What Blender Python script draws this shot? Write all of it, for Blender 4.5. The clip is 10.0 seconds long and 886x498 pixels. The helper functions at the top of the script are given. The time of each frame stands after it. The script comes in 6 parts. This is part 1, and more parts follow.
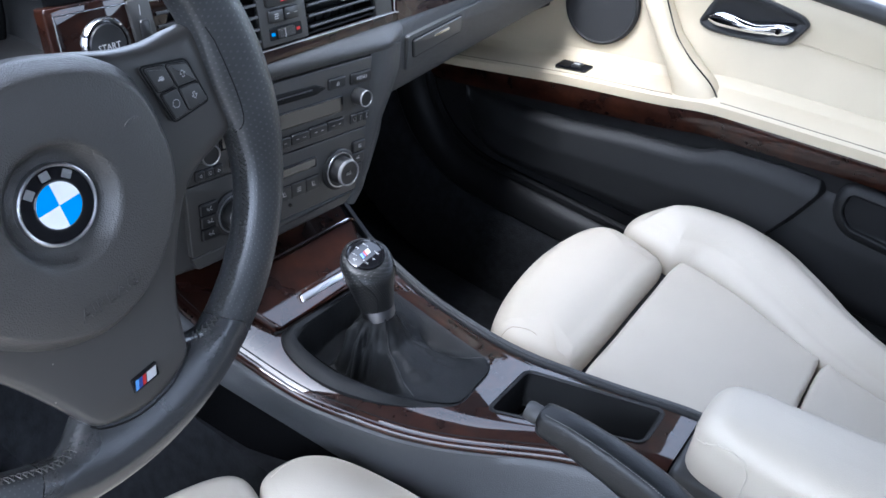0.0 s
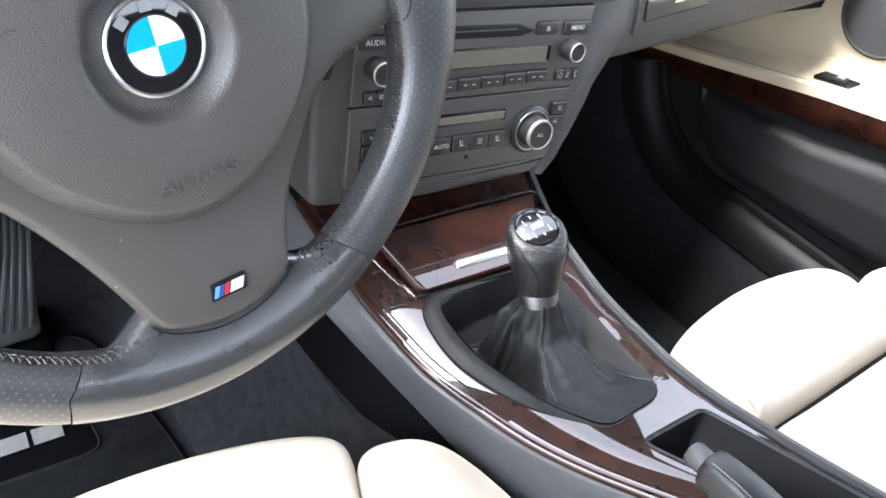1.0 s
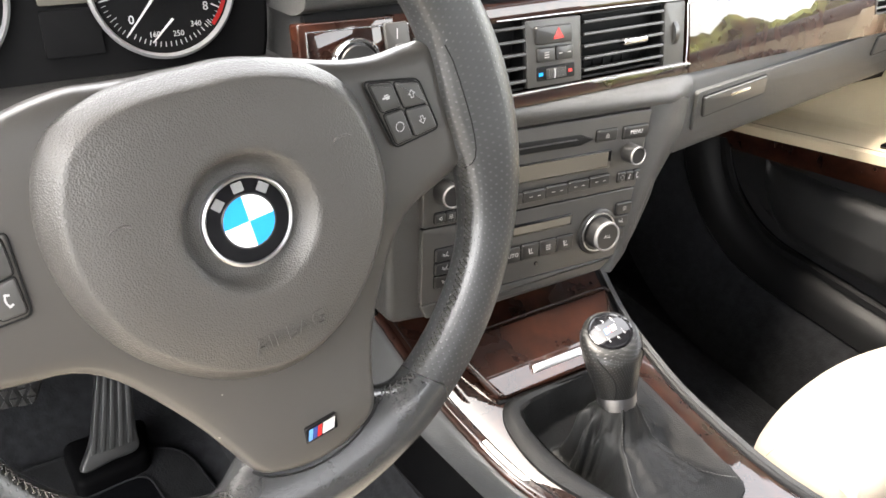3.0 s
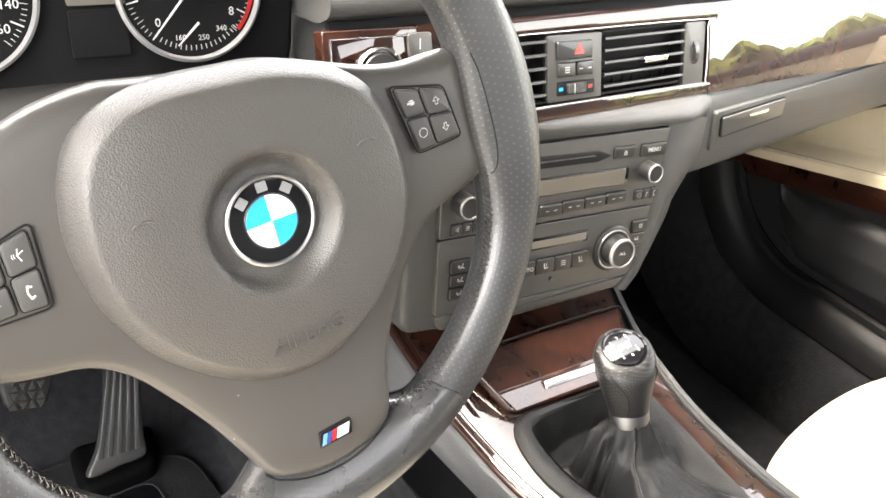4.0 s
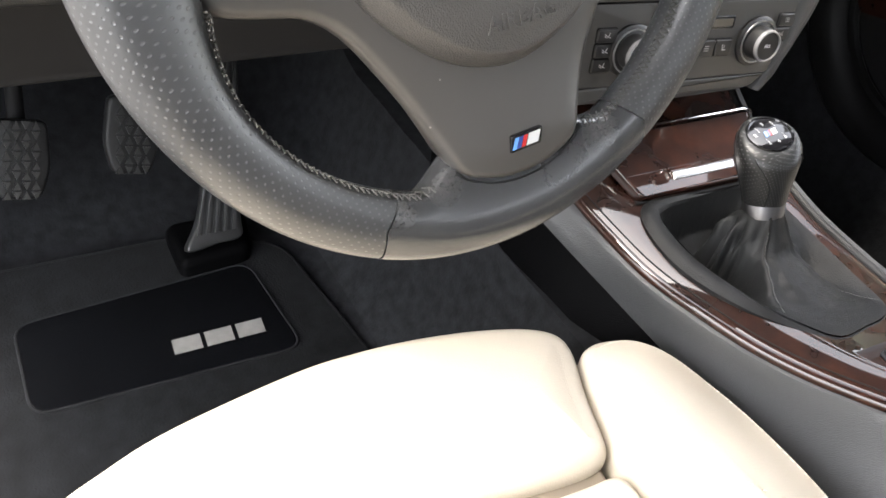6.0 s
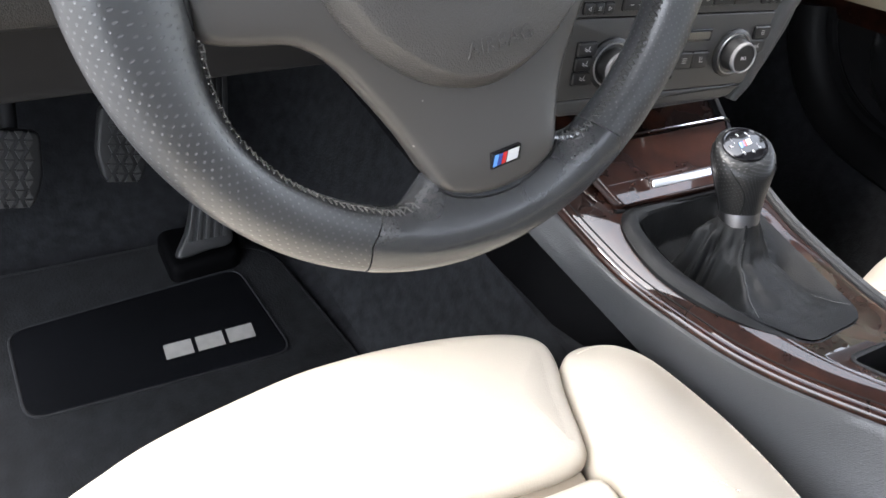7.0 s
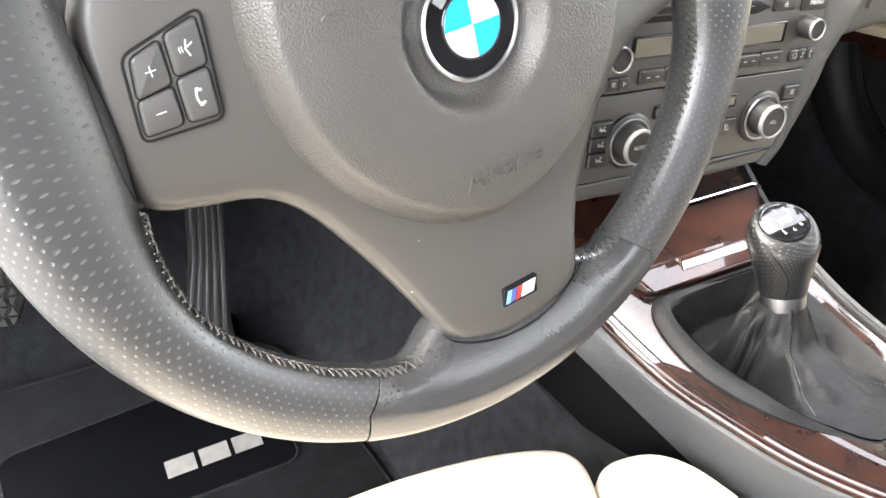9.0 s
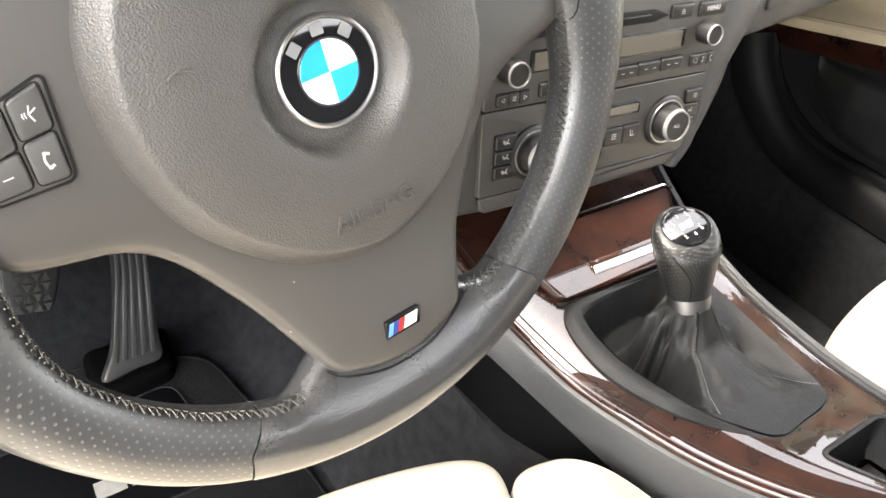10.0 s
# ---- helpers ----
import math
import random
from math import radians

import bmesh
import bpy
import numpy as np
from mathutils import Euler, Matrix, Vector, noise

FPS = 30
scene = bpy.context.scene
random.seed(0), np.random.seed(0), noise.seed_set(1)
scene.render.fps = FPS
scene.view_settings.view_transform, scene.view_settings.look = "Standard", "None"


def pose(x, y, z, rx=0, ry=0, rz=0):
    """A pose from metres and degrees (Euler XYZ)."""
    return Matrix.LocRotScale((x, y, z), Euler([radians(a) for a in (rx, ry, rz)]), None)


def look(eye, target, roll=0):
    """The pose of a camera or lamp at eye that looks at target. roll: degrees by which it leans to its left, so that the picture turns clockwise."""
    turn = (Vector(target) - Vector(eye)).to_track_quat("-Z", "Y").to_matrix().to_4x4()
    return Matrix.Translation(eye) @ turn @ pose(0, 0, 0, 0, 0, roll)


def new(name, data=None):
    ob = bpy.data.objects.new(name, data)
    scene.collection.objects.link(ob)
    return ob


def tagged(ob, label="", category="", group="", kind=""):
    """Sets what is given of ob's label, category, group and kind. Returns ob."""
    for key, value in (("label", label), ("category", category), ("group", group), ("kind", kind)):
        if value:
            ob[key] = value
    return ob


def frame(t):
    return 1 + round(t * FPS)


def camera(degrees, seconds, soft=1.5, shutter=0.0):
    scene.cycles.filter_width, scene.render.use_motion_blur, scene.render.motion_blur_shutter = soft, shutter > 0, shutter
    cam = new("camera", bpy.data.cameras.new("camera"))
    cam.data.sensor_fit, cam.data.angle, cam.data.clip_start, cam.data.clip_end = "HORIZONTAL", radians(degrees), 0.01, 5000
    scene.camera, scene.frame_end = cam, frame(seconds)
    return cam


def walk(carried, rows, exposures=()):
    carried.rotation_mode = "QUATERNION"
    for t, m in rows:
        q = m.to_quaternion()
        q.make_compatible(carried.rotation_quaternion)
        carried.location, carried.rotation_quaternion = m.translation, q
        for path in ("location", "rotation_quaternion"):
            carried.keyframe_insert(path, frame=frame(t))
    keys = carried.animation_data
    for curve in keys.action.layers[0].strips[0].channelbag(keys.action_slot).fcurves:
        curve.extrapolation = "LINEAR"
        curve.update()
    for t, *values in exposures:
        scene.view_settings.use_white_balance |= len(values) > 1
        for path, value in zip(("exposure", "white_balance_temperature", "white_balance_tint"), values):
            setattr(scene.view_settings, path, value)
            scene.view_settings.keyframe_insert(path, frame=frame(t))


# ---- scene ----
cam = camera(54.8, 10.0, soft=1.6)
PATH = [
    (0, (-0.244, -0.377, 0.918), (1.218, 0.386, -0.213), 12.9),
    (0.5, (-0.199, -0.382, 0.884), (1.074, 0.642, -0.271), 14.2),
    (1, (-0.148, -0.36, 0.815), (1.006, 0.755, -0.379), 15.4),
    (1.5, (-0.168, -0.329, 0.834), (0.885, 0.829, -0.411), 13.2),
    (2, (-0.164, -0.334, 0.845), (0.823, 0.877, -0.403), 9.1),
    (2.5, (-0.151, -0.342, 0.851), (0.856, 0.894, -0.356), 7.8),
    (3, (-0.155, -0.351, 0.863), (0.902, 0.943, -0.237), 8.1),
    (3.2, (-0.155, -0.351, 0.862), (0.917, 0.976, -0.182), 7.9),
    (4.3, (-0.164, -0.35, 0.844), (0.878, 0.957, -0.254), 10.0),
    (4.5, (-0.155, -0.344, 0.833), (0.865, 0.939, -0.314), 10.4),
    (5, (-0.195, -0.331, 0.805), (0.744, 0.928, -0.433), 11.6),
    (5.5, (-0.234, -0.341, 0.758), (0.708, 0.888, -0.508), 13.6),
    (5.7, (-0.248, -0.342, 0.741), (0.7, 0.87, -0.536), 13.6),
    (7, (-0.259, -0.353, 0.764), (0.716, 0.836, -0.516), 14.0),
    (7.5, (-0.254, -0.347, 0.762), (0.717, 0.865, -0.498), 12.5),
    (8, (-0.256, -0.345, 0.768), (0.696, 0.897, -0.477), 10.9),
    (8.5, (-0.241, -0.337, 0.76), (0.7, 0.926, -0.473), 9.7),
    (9, (-0.206, -0.278, 0.767), (0.748, 0.98, -0.461), 9.1),
    (9.5, (-0.172, -0.252, 0.765), (0.818, 0.971, -0.47), 9.4),
    (10, (-0.169, -0.29, 0.796), (0.851, 0.896, -0.449), 9.0),
]
walk(cam, [(t, look(eye, target, roll)) for t, eye, target, roll in PATH],
     exposures=[(0, 3.48, 5400, 10), (0.5, 4.18, 5650, 10), (1, 4.66, 6150, 10), (1.5, 5.05, 6450, 10), (2, 5.35, 6910, 10), (2.5, 5.3, 7110, 10), (3, 4.8, 7260, 10), (4.5, 5.29, 7510, 10), (5, 5.3, 7410, 10), (5.5, 4.71, 7210, 10), (7, 4.07, 6400, 10), (7.5, 4.19, 6300, 10), (8, 4.27, 6200, 10), (8.5, 4.51, 6200, 10), (9, 5.24, 7010, 10), (9.5, 5.16, 7260, 10), (10, 5.04, 7360, 10)])

# ---- world, sun ----
SUN_ELEVATION, SUN_TURN = 64, 288
world = bpy.data.worlds.new("sky")
scene.world = world
world.use_nodes = True
wn = world.node_tree.nodes
wn.clear()
sky = wn.new("ShaderNodeTexSky")
sky.sky_type, sky.sun_disc = "NISHITA", False
sky.sun_elevation, sky.sun_rotation = radians(SUN_ELEVATION), radians(SUN_TURN)
sky.air_density, sky.dust_density = 1.0, 3.0
back = wn.new("ShaderNodeBackground")
back.inputs["Strength"].default_value = 0.15
wout = wn.new("ShaderNodeOutputWorld")
haze = wn.new("ShaderNodeHueSaturation")
haze.inputs["Saturation"].default_value = 0.35
world.node_tree.links.new(sky.outputs["Color"], haze.inputs["Color"])
world.node_tree.links.new(haze.outputs["Color"], back.inputs["Color"])
world.node_tree.links.new(back.outputs["Background"], wout.inputs["Surface"])
sun = bpy.data.lights.new("sun", "SUN")
sun.energy, sun.angle, sun.color = 0.5, radians(25), (1.0, 0.96, 0.9)
sun_ob = new("sun", sun)
az, el = radians(SUN_TURN), radians(SUN_ELEVATION)
sun_ob.matrix_world = look((0, 0, 0), (-math.sin(az) * math.cos(el), -math.cos(az) * math.cos(el), -math.sin(el)))


# ---- materials ----
def material(name, color, rough=0.5, metal=0.0, vary=0.15, vary_scale=6.0, grain=0.0, grain_scale=900.0, grain_kind="noise",
             coat=0.0, specular=0.5, rough_vary=0.08, fuzz=0.0, dust=0.0):
    """A procedural surface: colour clouds, fine grain, bump and uneven roughness, in metres."""
    m = bpy.data.materials.new(name)
    m.use_nodes = True
    n, k = m.node_tree.nodes, m.node_tree.links
    b = n["Principled BSDF"]
    tc = n.new("ShaderNodeTexCoord")
    cloud = n.new("ShaderNodeTexNoise")
    cloud.inputs["Scale"].default_value, cloud.inputs["Detail"].default_value = vary_scale, 6
    k.new(tc.outputs["Object"], cloud.inputs["Vector"])
    mix = n.new("ShaderNodeMix")
    mix.data_type = "RGBA"
    mix.inputs["A"].default_value = (*[c * (1 - vary) for c in color], 1)
    mix.inputs["B"].default_value = (*[min(1, c * (1 + vary)) for c in color], 1)
    wide = n.new("ShaderNodeMapRange")
    wide.inputs["From Min"].default_value, wide.inputs["From Max"].default_value = 0.3, 0.7
    k.new(cloud.outputs["Fac"], wide.inputs["Value"])
    k.new(wide.outputs["Result"], mix.inputs["Factor"])
    colour = mix.outputs["Result"]
    if dust:
        # scattered specks of pale dust
        cells = n.new("ShaderNodeTexVoronoi")
        cells.inputs["Scale"].default_value = 95
        k.new(tc.outputs["Object"], cells.inputs["Vector"])
        speck = n.new("ShaderNodeMapRange")
        speck.inputs["From Min"].default_value, speck.inputs["From Max"].default_value = 0.075, 0.045
        k.new(cells.outputs["Distance"], speck.inputs["Value"])
        rare = n.new("ShaderNodeMath")
        rare.operation = "GREATER_THAN"
        rare.inputs[1].default_value = 1 - dust
        apart = n.new("ShaderNodeSeparateColor")
        k.new(cells.outputs["Color"], apart.inputs["Color"])
        k.new(apart.outputs["Red"], rare.inputs[0])
        both = n.new("ShaderNodeMath")
        both.operation = "MULTIPLY"
        k.new(speck.outputs["Result"], both.inputs[0])
        k.new(rare.outputs["Value"], both.inputs[1])
        dusty = n.new("ShaderNodeMix")
        dusty.data_type = "RGBA"
        dusty.inputs["B"].default_value = (0.22, 0.21, 0.19, 1)
        k.new(both.outputs["Value"], dusty.inputs["Factor"])
        k.new(colour, dusty.inputs["A"])
        colour = dusty.outputs["Result"]
    k.new(colour, b.inputs["Base Color"])
    r = n.new("ShaderNodeMapRange")
    r.inputs["To Min"].default_value, r.inputs["To Max"].default_value = max(0.02, rough - rough_vary), min(1, rough + rough_vary)
    k.new(cloud.outputs["Fac"], r.inputs["Value"])
    k.new(r.outputs["Result"], b.inputs["Roughness"])
    b.inputs["Metallic"].default_value, b.inputs["Coat Weight"].default_value = metal, coat
    b.inputs["Coat Roughness"].default_value = 0.03
    b.inputs["Specular IOR Level"].default_value = specular
    if fuzz:
        b.inputs["Sheen Weight"].default_value, b.inputs["Sheen Roughness"].default_value = fuzz, 0.5
    if grain:
        tex = n.new("ShaderNodeTexNoise" if grain_kind == "noise" else "ShaderNodeTexVoronoi")
        tex.inputs["Scale"].default_value = grain_scale
        out = tex.outputs["Fac" if grain_kind == "noise" else "Distance"]
        if grain_kind == "leather":
            tex.feature = "DISTANCE_TO_EDGE"
            ramp = n.new("ShaderNodeMapRange")
            ramp.inputs["From Max"].default_value = 0.25
            k.new(out, ramp.inputs["Value"])
            out = ramp.outputs["Result"]
        elif grain_kind == "pebble":
            tex.feature = "SMOOTH_F1"
            tex.inputs["Smoothness"].default_value = 0.3
            ramp = n.new("ShaderNodeMapRange")
            ramp.inputs["From Max"].default_value, ramp.inputs["To Min"].default_value, ramp.inputs["To Max"].default_value = 0.7, 1.6, 0.0
            k.new(out, ramp.inputs["Value"])
            out = ramp.outputs["Result"]
        else:
            tex.inputs["Detail"].default_value = 3
        k.new(tc.outputs["Object"], tex.inputs["Vector"])
        bump = n.new("ShaderNodeBump")
        bump.inputs["Strength"].default_value, bump.inputs["Distance"].default_value = grain, 0.0006
        k.new(out, bump.inputs["Height"])
        k.new(bump.outputs["Normal"], b.inputs["Normal"])
    return m


def wood_material(name):
    """Lacquered reddish burl wood."""
    m = bpy.data.materials.new(name)
    m.use_nodes = True
    n, k = m.node_tree.nodes, m.node_tree.links
    b = n["Principled BSDF"]
    tc = n.new("ShaderNodeTexCoord")
    warp = n.new("ShaderNodeTexNoise")
    warp.inputs["Scale"].default_value, warp.inputs["Detail"].default_value, warp.inputs["Distortion"].default_value = 24, 3.5, 0.8
    k.new(tc.outputs["Object"], warp.inputs["Vector"])
    ramp = n.new("ShaderNodeValToRGB")
    e = ramp.color_ramp.elements
    e[0].position, e[0].color = 0.25, (0.0072, 0.0026, 0.0018, 1)
    e[1].position, e[1].color = 0.80, (0.031, 0.0092, 0.0042, 1)
    mid = ramp.color_ramp.elements.new(0.5)
    mid.color = (0.0155, 0.0048, 0.0027, 1)
    k.new(warp.outputs["Fac"], ramp.inputs["Fac"])
    fine = n.new("ShaderNodeTexNoise")
    fine.inputs["Scale"].default_value, fine.inputs["Detail"].default_value = 120, 5
    k.new(tc.outputs["Object"], fine.inputs["Vector"])
    knots = n.new("ShaderNodeTexVoronoi")
    knots.inputs["Scale"].default_value = 30
    knots.feature = "SMOOTH_F1"
    k.new(tc.outputs["Object"], knots.inputs["Vector"])
    spot = n.new("ShaderNodeMapRange")
    spot.inputs["From Min"].default_value, spot.inputs["From Max"].default_value = 0.06, 0.30
    spot.inputs["To Min"].default_value = 0.6
    k.new(knots.outputs["Distance"], spot.inputs["Value"])
    m1 = n.new("ShaderNodeMix")
    m1.data_type, m1.blend_type = "RGBA", "MULTIPLY"
    m1.inputs["Factor"].default_value = 0.15
    k.new(ramp.outputs["Color"], m1.inputs["A"])
    k.new(spot.outputs["Result"], m1.inputs["B"])
    m2 = n.new("ShaderNodeMix")
    m2.data_type, m2.blend_type = "RGBA", "OVERLAY"
    m2.inputs["Factor"].default_value = 0.35
    k.new(m1.outputs["Result"], m2.inputs["A"])
    k.new(fine.outputs["Fac"], m2.inputs["B"])
    k.new(m2.outputs["Result"], b.inputs["Base Color"])
    b.inputs["Roughness"].default_value = 0.5
    b.inputs["Specular IOR Level"].default_value = 0.08
    b.inputs["Coat Weight"].default_value, b.inputs["Coat Roughness"].default_value, b.inputs["Coat IOR"].default_value = 1.0, 0.008, 1.47
    return m


def perforated_material(name, color, rough=0.28, shine=0.75):
    """Leather with a staggered grid of small punched holes, laid out along the rim."""
    m = material(name, color, rough=rough, grain=0.0, vary=0.2, vary_scale=22, rough_vary=0.035, specular=shine)
    n, k = m.node_tree.nodes, m.node_tree.links
    b = n["Principled BSDF"]
    uv = n.new("ShaderNodeUVMap")
    turn = n.new("ShaderNodeMapping")
    turn.inputs["Rotation"].default_value = (0, 0, radians(45))
    turn.inputs["Scale"].default_value = (250, 250, 250)
    k.new(uv.outputs["UV"], turn.inputs["Vector"])
    v = n.new("ShaderNodeTexVoronoi")
    v.voronoi_dimensions = "2D"
    v.inputs["Scale"].default_value, v.inputs["Randomness"].default_value = 1.0, 0.0
    k.new(turn.outputs["Vector"], v.inputs["Vector"])
    hole = n.new("ShaderNodeMapRange")
    hole.inputs["From Min"].default_value, hole.inputs["From Max"].default_value = 0.11, 0.21
    k.new(v.outputs["Distance"], hole.inputs["Value"])
    bump = n.new("ShaderNodeBump")
    bump.inputs["Strength"].default_value, bump.inputs["Distance"].default_value = 0.28, 0.0008
    k.new(hole.outputs["Result"], bump.inputs["Height"])
    k.new(bump.outputs["Normal"], b.inputs["Normal"])
    old = b.inputs["Base Color"].links[0].from_socket
    mix = n.new("ShaderNodeMix")
    mix.data_type = "RGBA"
    # Holes are paler than the leather, painting light caught on their rims.
    mix.inputs["A"].default_value = (0.052, 0.053, 0.054, 1)
    k.new(hole.outputs["Result"], mix.inputs["Factor"])
    k.new(old, mix.inputs["B"])
    k.new(mix.outputs["Result"], b.inputs["Base Color"])
    return m


def scuffed(m, spots):
    """Adds pale, crazed wear to a leather: (centre, reach, strength) in metres."""
    n, k = m.node_tree.nodes, m.node_tree.links
    b = n["Principled BSDF"]
    tc = n.new("ShaderNodeTexCoord")
    crazed = n.new("ShaderNodeTexNoise")
    crazed.inputs["Scale"].default_value, crazed.inputs["Detail"].default_value, crazed.inputs["Distortion"].default_value = 620, 6, 1.2
    k.new(tc.outputs["Object"], crazed.inputs["Vector"])
    sharp = n.new("ShaderNodeMapRange")
    sharp.inputs["From Min"].default_value, sharp.inputs["From Max"].default_value = 0.38, 0.72
    k.new(crazed.outputs["Fac"], sharp.inputs["Value"])
    total = None
    for centre, reach, strength in spots:
        d = n.new("ShaderNodeVectorMath")
        d.operation = "DISTANCE"
        d.inputs[1].default_value = centre
        k.new(tc.outputs["Object"], d.inputs[0])
        fade = n.new("ShaderNodeMapRange")
        fade.interpolation_type = "SMOOTHSTEP"
        fade.inputs["From Min"].default_value, fade.inputs["From Max"].default_value = reach, reach * 0.15
        fade.inputs["To Max"].default_value = strength
        k.new(d.outputs["Value"], fade.inputs["Value"])
        if total is not None:
            both = n.new("ShaderNodeMath")
            both.operation = "MAXIMUM"
            k.new(total, both.inputs[0])
            k.new(fade.outputs["Result"], both.inputs[1])
            total = both.outputs["Value"]
        else:
            total = fade.outputs["Result"]
    worn = n.new("ShaderNodeMath")
    worn.operation = "MULTIPLY"
    k.new(total, worn.inputs[0])
    k.new(sharp.outputs["Result"], worn.inputs[1])
    mix = n.new("ShaderNodeMix")
    mix.data_type = "RGBA"
    mix.inputs["B"].default_value = (0.27, 0.26, 0.25, 1)
    k.new(worn.outputs["Value"], mix.inputs["Factor"])
    k.new(b.inputs["Base Color"].links[0].from_socket, mix.inputs["A"])
    k.new(mix.outputs["Result"], b.inputs["Base Color"])
    return m


PLASTIC = material("black_soft_plastic", (0.02448, 0.02448, 0.02448), 0.5, grain=0.25, grain_scale=1400)
FACIA = material("facia_plastic", (0.0410, 0.0402, 0.0390), 0.42, grain=0.12, grain_scale=1800, vary=0.1)
BUTTON = material("button_plastic", (0.01156, 0.01156, 0.01214), 0.38, vary=0.1)
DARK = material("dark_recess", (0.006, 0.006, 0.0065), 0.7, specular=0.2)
GLOSS_BLACK = material("gloss_black", (0.006, 0.006, 0.007), 0.06, vary=0.1, rough_vary=0.02)
SPOKE = material("spoke_plastic", (0.0465, 0.0430, 0.0392), 0.37, grain=0.08, grain_scale=1500, vary=0.08, dust=0.10)
AIRBAG = material("airbag_vinyl", (0.0455, 0.0425, 0.0394), 0.39, grain=0.30, grain_scale=950, grain_kind="pebble", vary=0.08, dust=0.03)
LEATHER = material("smooth_black_leather", (0.0290, 0.0294, 0.0302), 0.26, grain=0.06, grain_scale=620, grain_kind="pebble", vary=0.07, vary_scale=12, rough_vary=0.05, specular=1.0)
WORN_LEATHER = scuffed(material("worn_black_leather", (0.0290, 0.0294, 0.0302), 0.26, grain=0.06, grain_scale=620, grain_kind="pebble", vary=0.07, vary_scale=12, rough_vary=0.05, specular=1.0),
                       [((-0.054, -0.143, -0.006), 0.016, 0.20), ((0.055, -0.150, -0.008), 0.014, 0.16), ((-0.085, -0.146, 0.002), 0.012, 0.16)])
PERFORATED = perforated_material("perforated_leather", (0.0225, 0.0230, 0.0238), 0.38, 0.75)
KNOB_LEATHER = perforated_material("knob_leather", (0.0075, 0.0077, 0.0080), 0.38, 0.32)
BOOT_LEATHER = material("boot_leather", (0.0088, 0.0092, 0.0097), 0.44, grain=0.32, grain_scale=900, grain_kind="pebble", vary=0.25, vary_scale=30, specular=0.17)
BRAKE_LEATHER = material("brake_grip_leather", (0.0085, 0.0090, 0.0098), 0.38, grain=0.18, grain_scale=800, grain_kind="pebble", vary=0.25, vary_scale=30, specular=0.32)
DASH = material("dash_skin", (0.037, 0.037, 0.037), 0.46, grain=0.4, grain_scale=650, grain_kind="leather", vary=0.08)
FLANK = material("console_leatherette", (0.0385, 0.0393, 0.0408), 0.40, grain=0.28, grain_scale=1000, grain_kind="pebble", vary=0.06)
# Black leatherette, darkened further to paint the seat's shade; pedal foot uses it too.
FLANK_LOW_SHADED = material("lower_flank_black_shaded", (0.0016, 0.0016, 0.0018), 0.6, grain=0.2, grain_scale=950, grain_kind="pebble", vary=0.1, specular=0.02)
CREAM = material("cream_leather", (0.410, 0.3640, 0.2930), 0.5, grain=0.12, grain_scale=420, grain_kind="leather", vary=0.04, vary_scale=9, rough_vary=0.05)
# Sunlit copy of the cream: the door's warm daylight is in its colour.
DOOR_CREAM_SUNLIT = material("door_cream_leather_sunlit", (0.478, 0.405, 0.284), 0.5, grain=0.12, grain_scale=420, grain_kind="leather", vary=0.05, vary_scale=9, rough_vary=0.05)
# Brown that paints the shade lying in creases and cushion gaps.
CREASE_SHADE = material("brown_crease_shade", (0.17, 0.14, 0.105), 0.7, vary=0.1)
CREAM_SEAM = material("cream_thread", (0.60, 0.54, 0.44), 0.7, vary=0.1)
CARPET = material("black_carpet", (0.0095, 0.0099, 0.0111), 0.95, grain=1.0, grain_scale=320, vary=0.4, vary_scale=70, specular=0.1, fuzz=0.02)
MAT = material("velour_mat", (0.0050, 0.0054, 0.0062), 0.95, grain=1.0, grain_scale=380, vary=0.45, vary_scale=50, specular=0.08, fuzz=0.035)
PAD = material("heel_pad_velour", (0.0018, 0.0020, 0.0026), 0.95, grain=1.0, grain_scale=1100, vary=0.3, specular=0.04, fuzz=0.0)
PAD_LETTER = material("pad_grey_weave", (0.179, 0.1736, 0.1628), 0.9, grain=0.8, grain_scale=1500, vary=0.15, vary_scale=80)
RUBBER = material("pedal_rubber", (0.016, 0.016, 0.0163), 0.42, grain=0.2, grain_scale=500)
CHROME = material("satin_chrome", (0.64, 0.64, 0.656), 0.16, 1.0, vary=0.03)
BRIGHT = material("polished_chrome", (0.85, 0.85, 0.87), 0.06, 1.0, vary=0.03, rough_vary=0.02)
RING = material("painted_silver", (0.22, 0.22, 0.2255), 0.33, 0.3, vary=0.05)
ALU = material("brushed_aluminium", (0.55, 0.55, 0.56), 0.32, 1.0, vary=0.08)
COLLAR = material("dull_aluminium", (0.17, 0.17, 0.18), 0.36, 1.0, vary=0.08)
WOOD = wood_material("burl_wood")
ICON = material("white_print", (0.4125, 0.4125, 0.4125), 0.5, vary=0.03)
LCD = material("lcd_glass", (0.1, 0.092, 0.078), 0.18, vary=0.04, rough_vary=0.03)
BLUE = material("badge_blue", (0.010, 0.29, 0.74), 0.12, coat=1, vary=0.02, rough_vary=0.02)
WHITE = material("badge_white", (0.82, 0.82, 0.84), 0.12, coat=1, vary=0.02, rough_vary=0.02)
LIGHT_BLUE = material("stripe_light_blue", (0.10, 0.25, 0.55), 0.2, coat=1, vary=0.02)
NAVY = material("stripe_navy", (0.03, 0.05, 0.20), 0.2, coat=1, vary=0.02)
RED = material("stripe_red", (0.385, 0.021, 0.021), 0.25, coat=0.6, vary=0.02)
THREAD = material("grey_thread", (0.034, 0.033, 0.030), 0.6, vary=0.3, vary_scale=400)
SEAM_GREY = material("grey_seam_thread", (0.075, 0.075, 0.072), 0.6, vary=0.2)
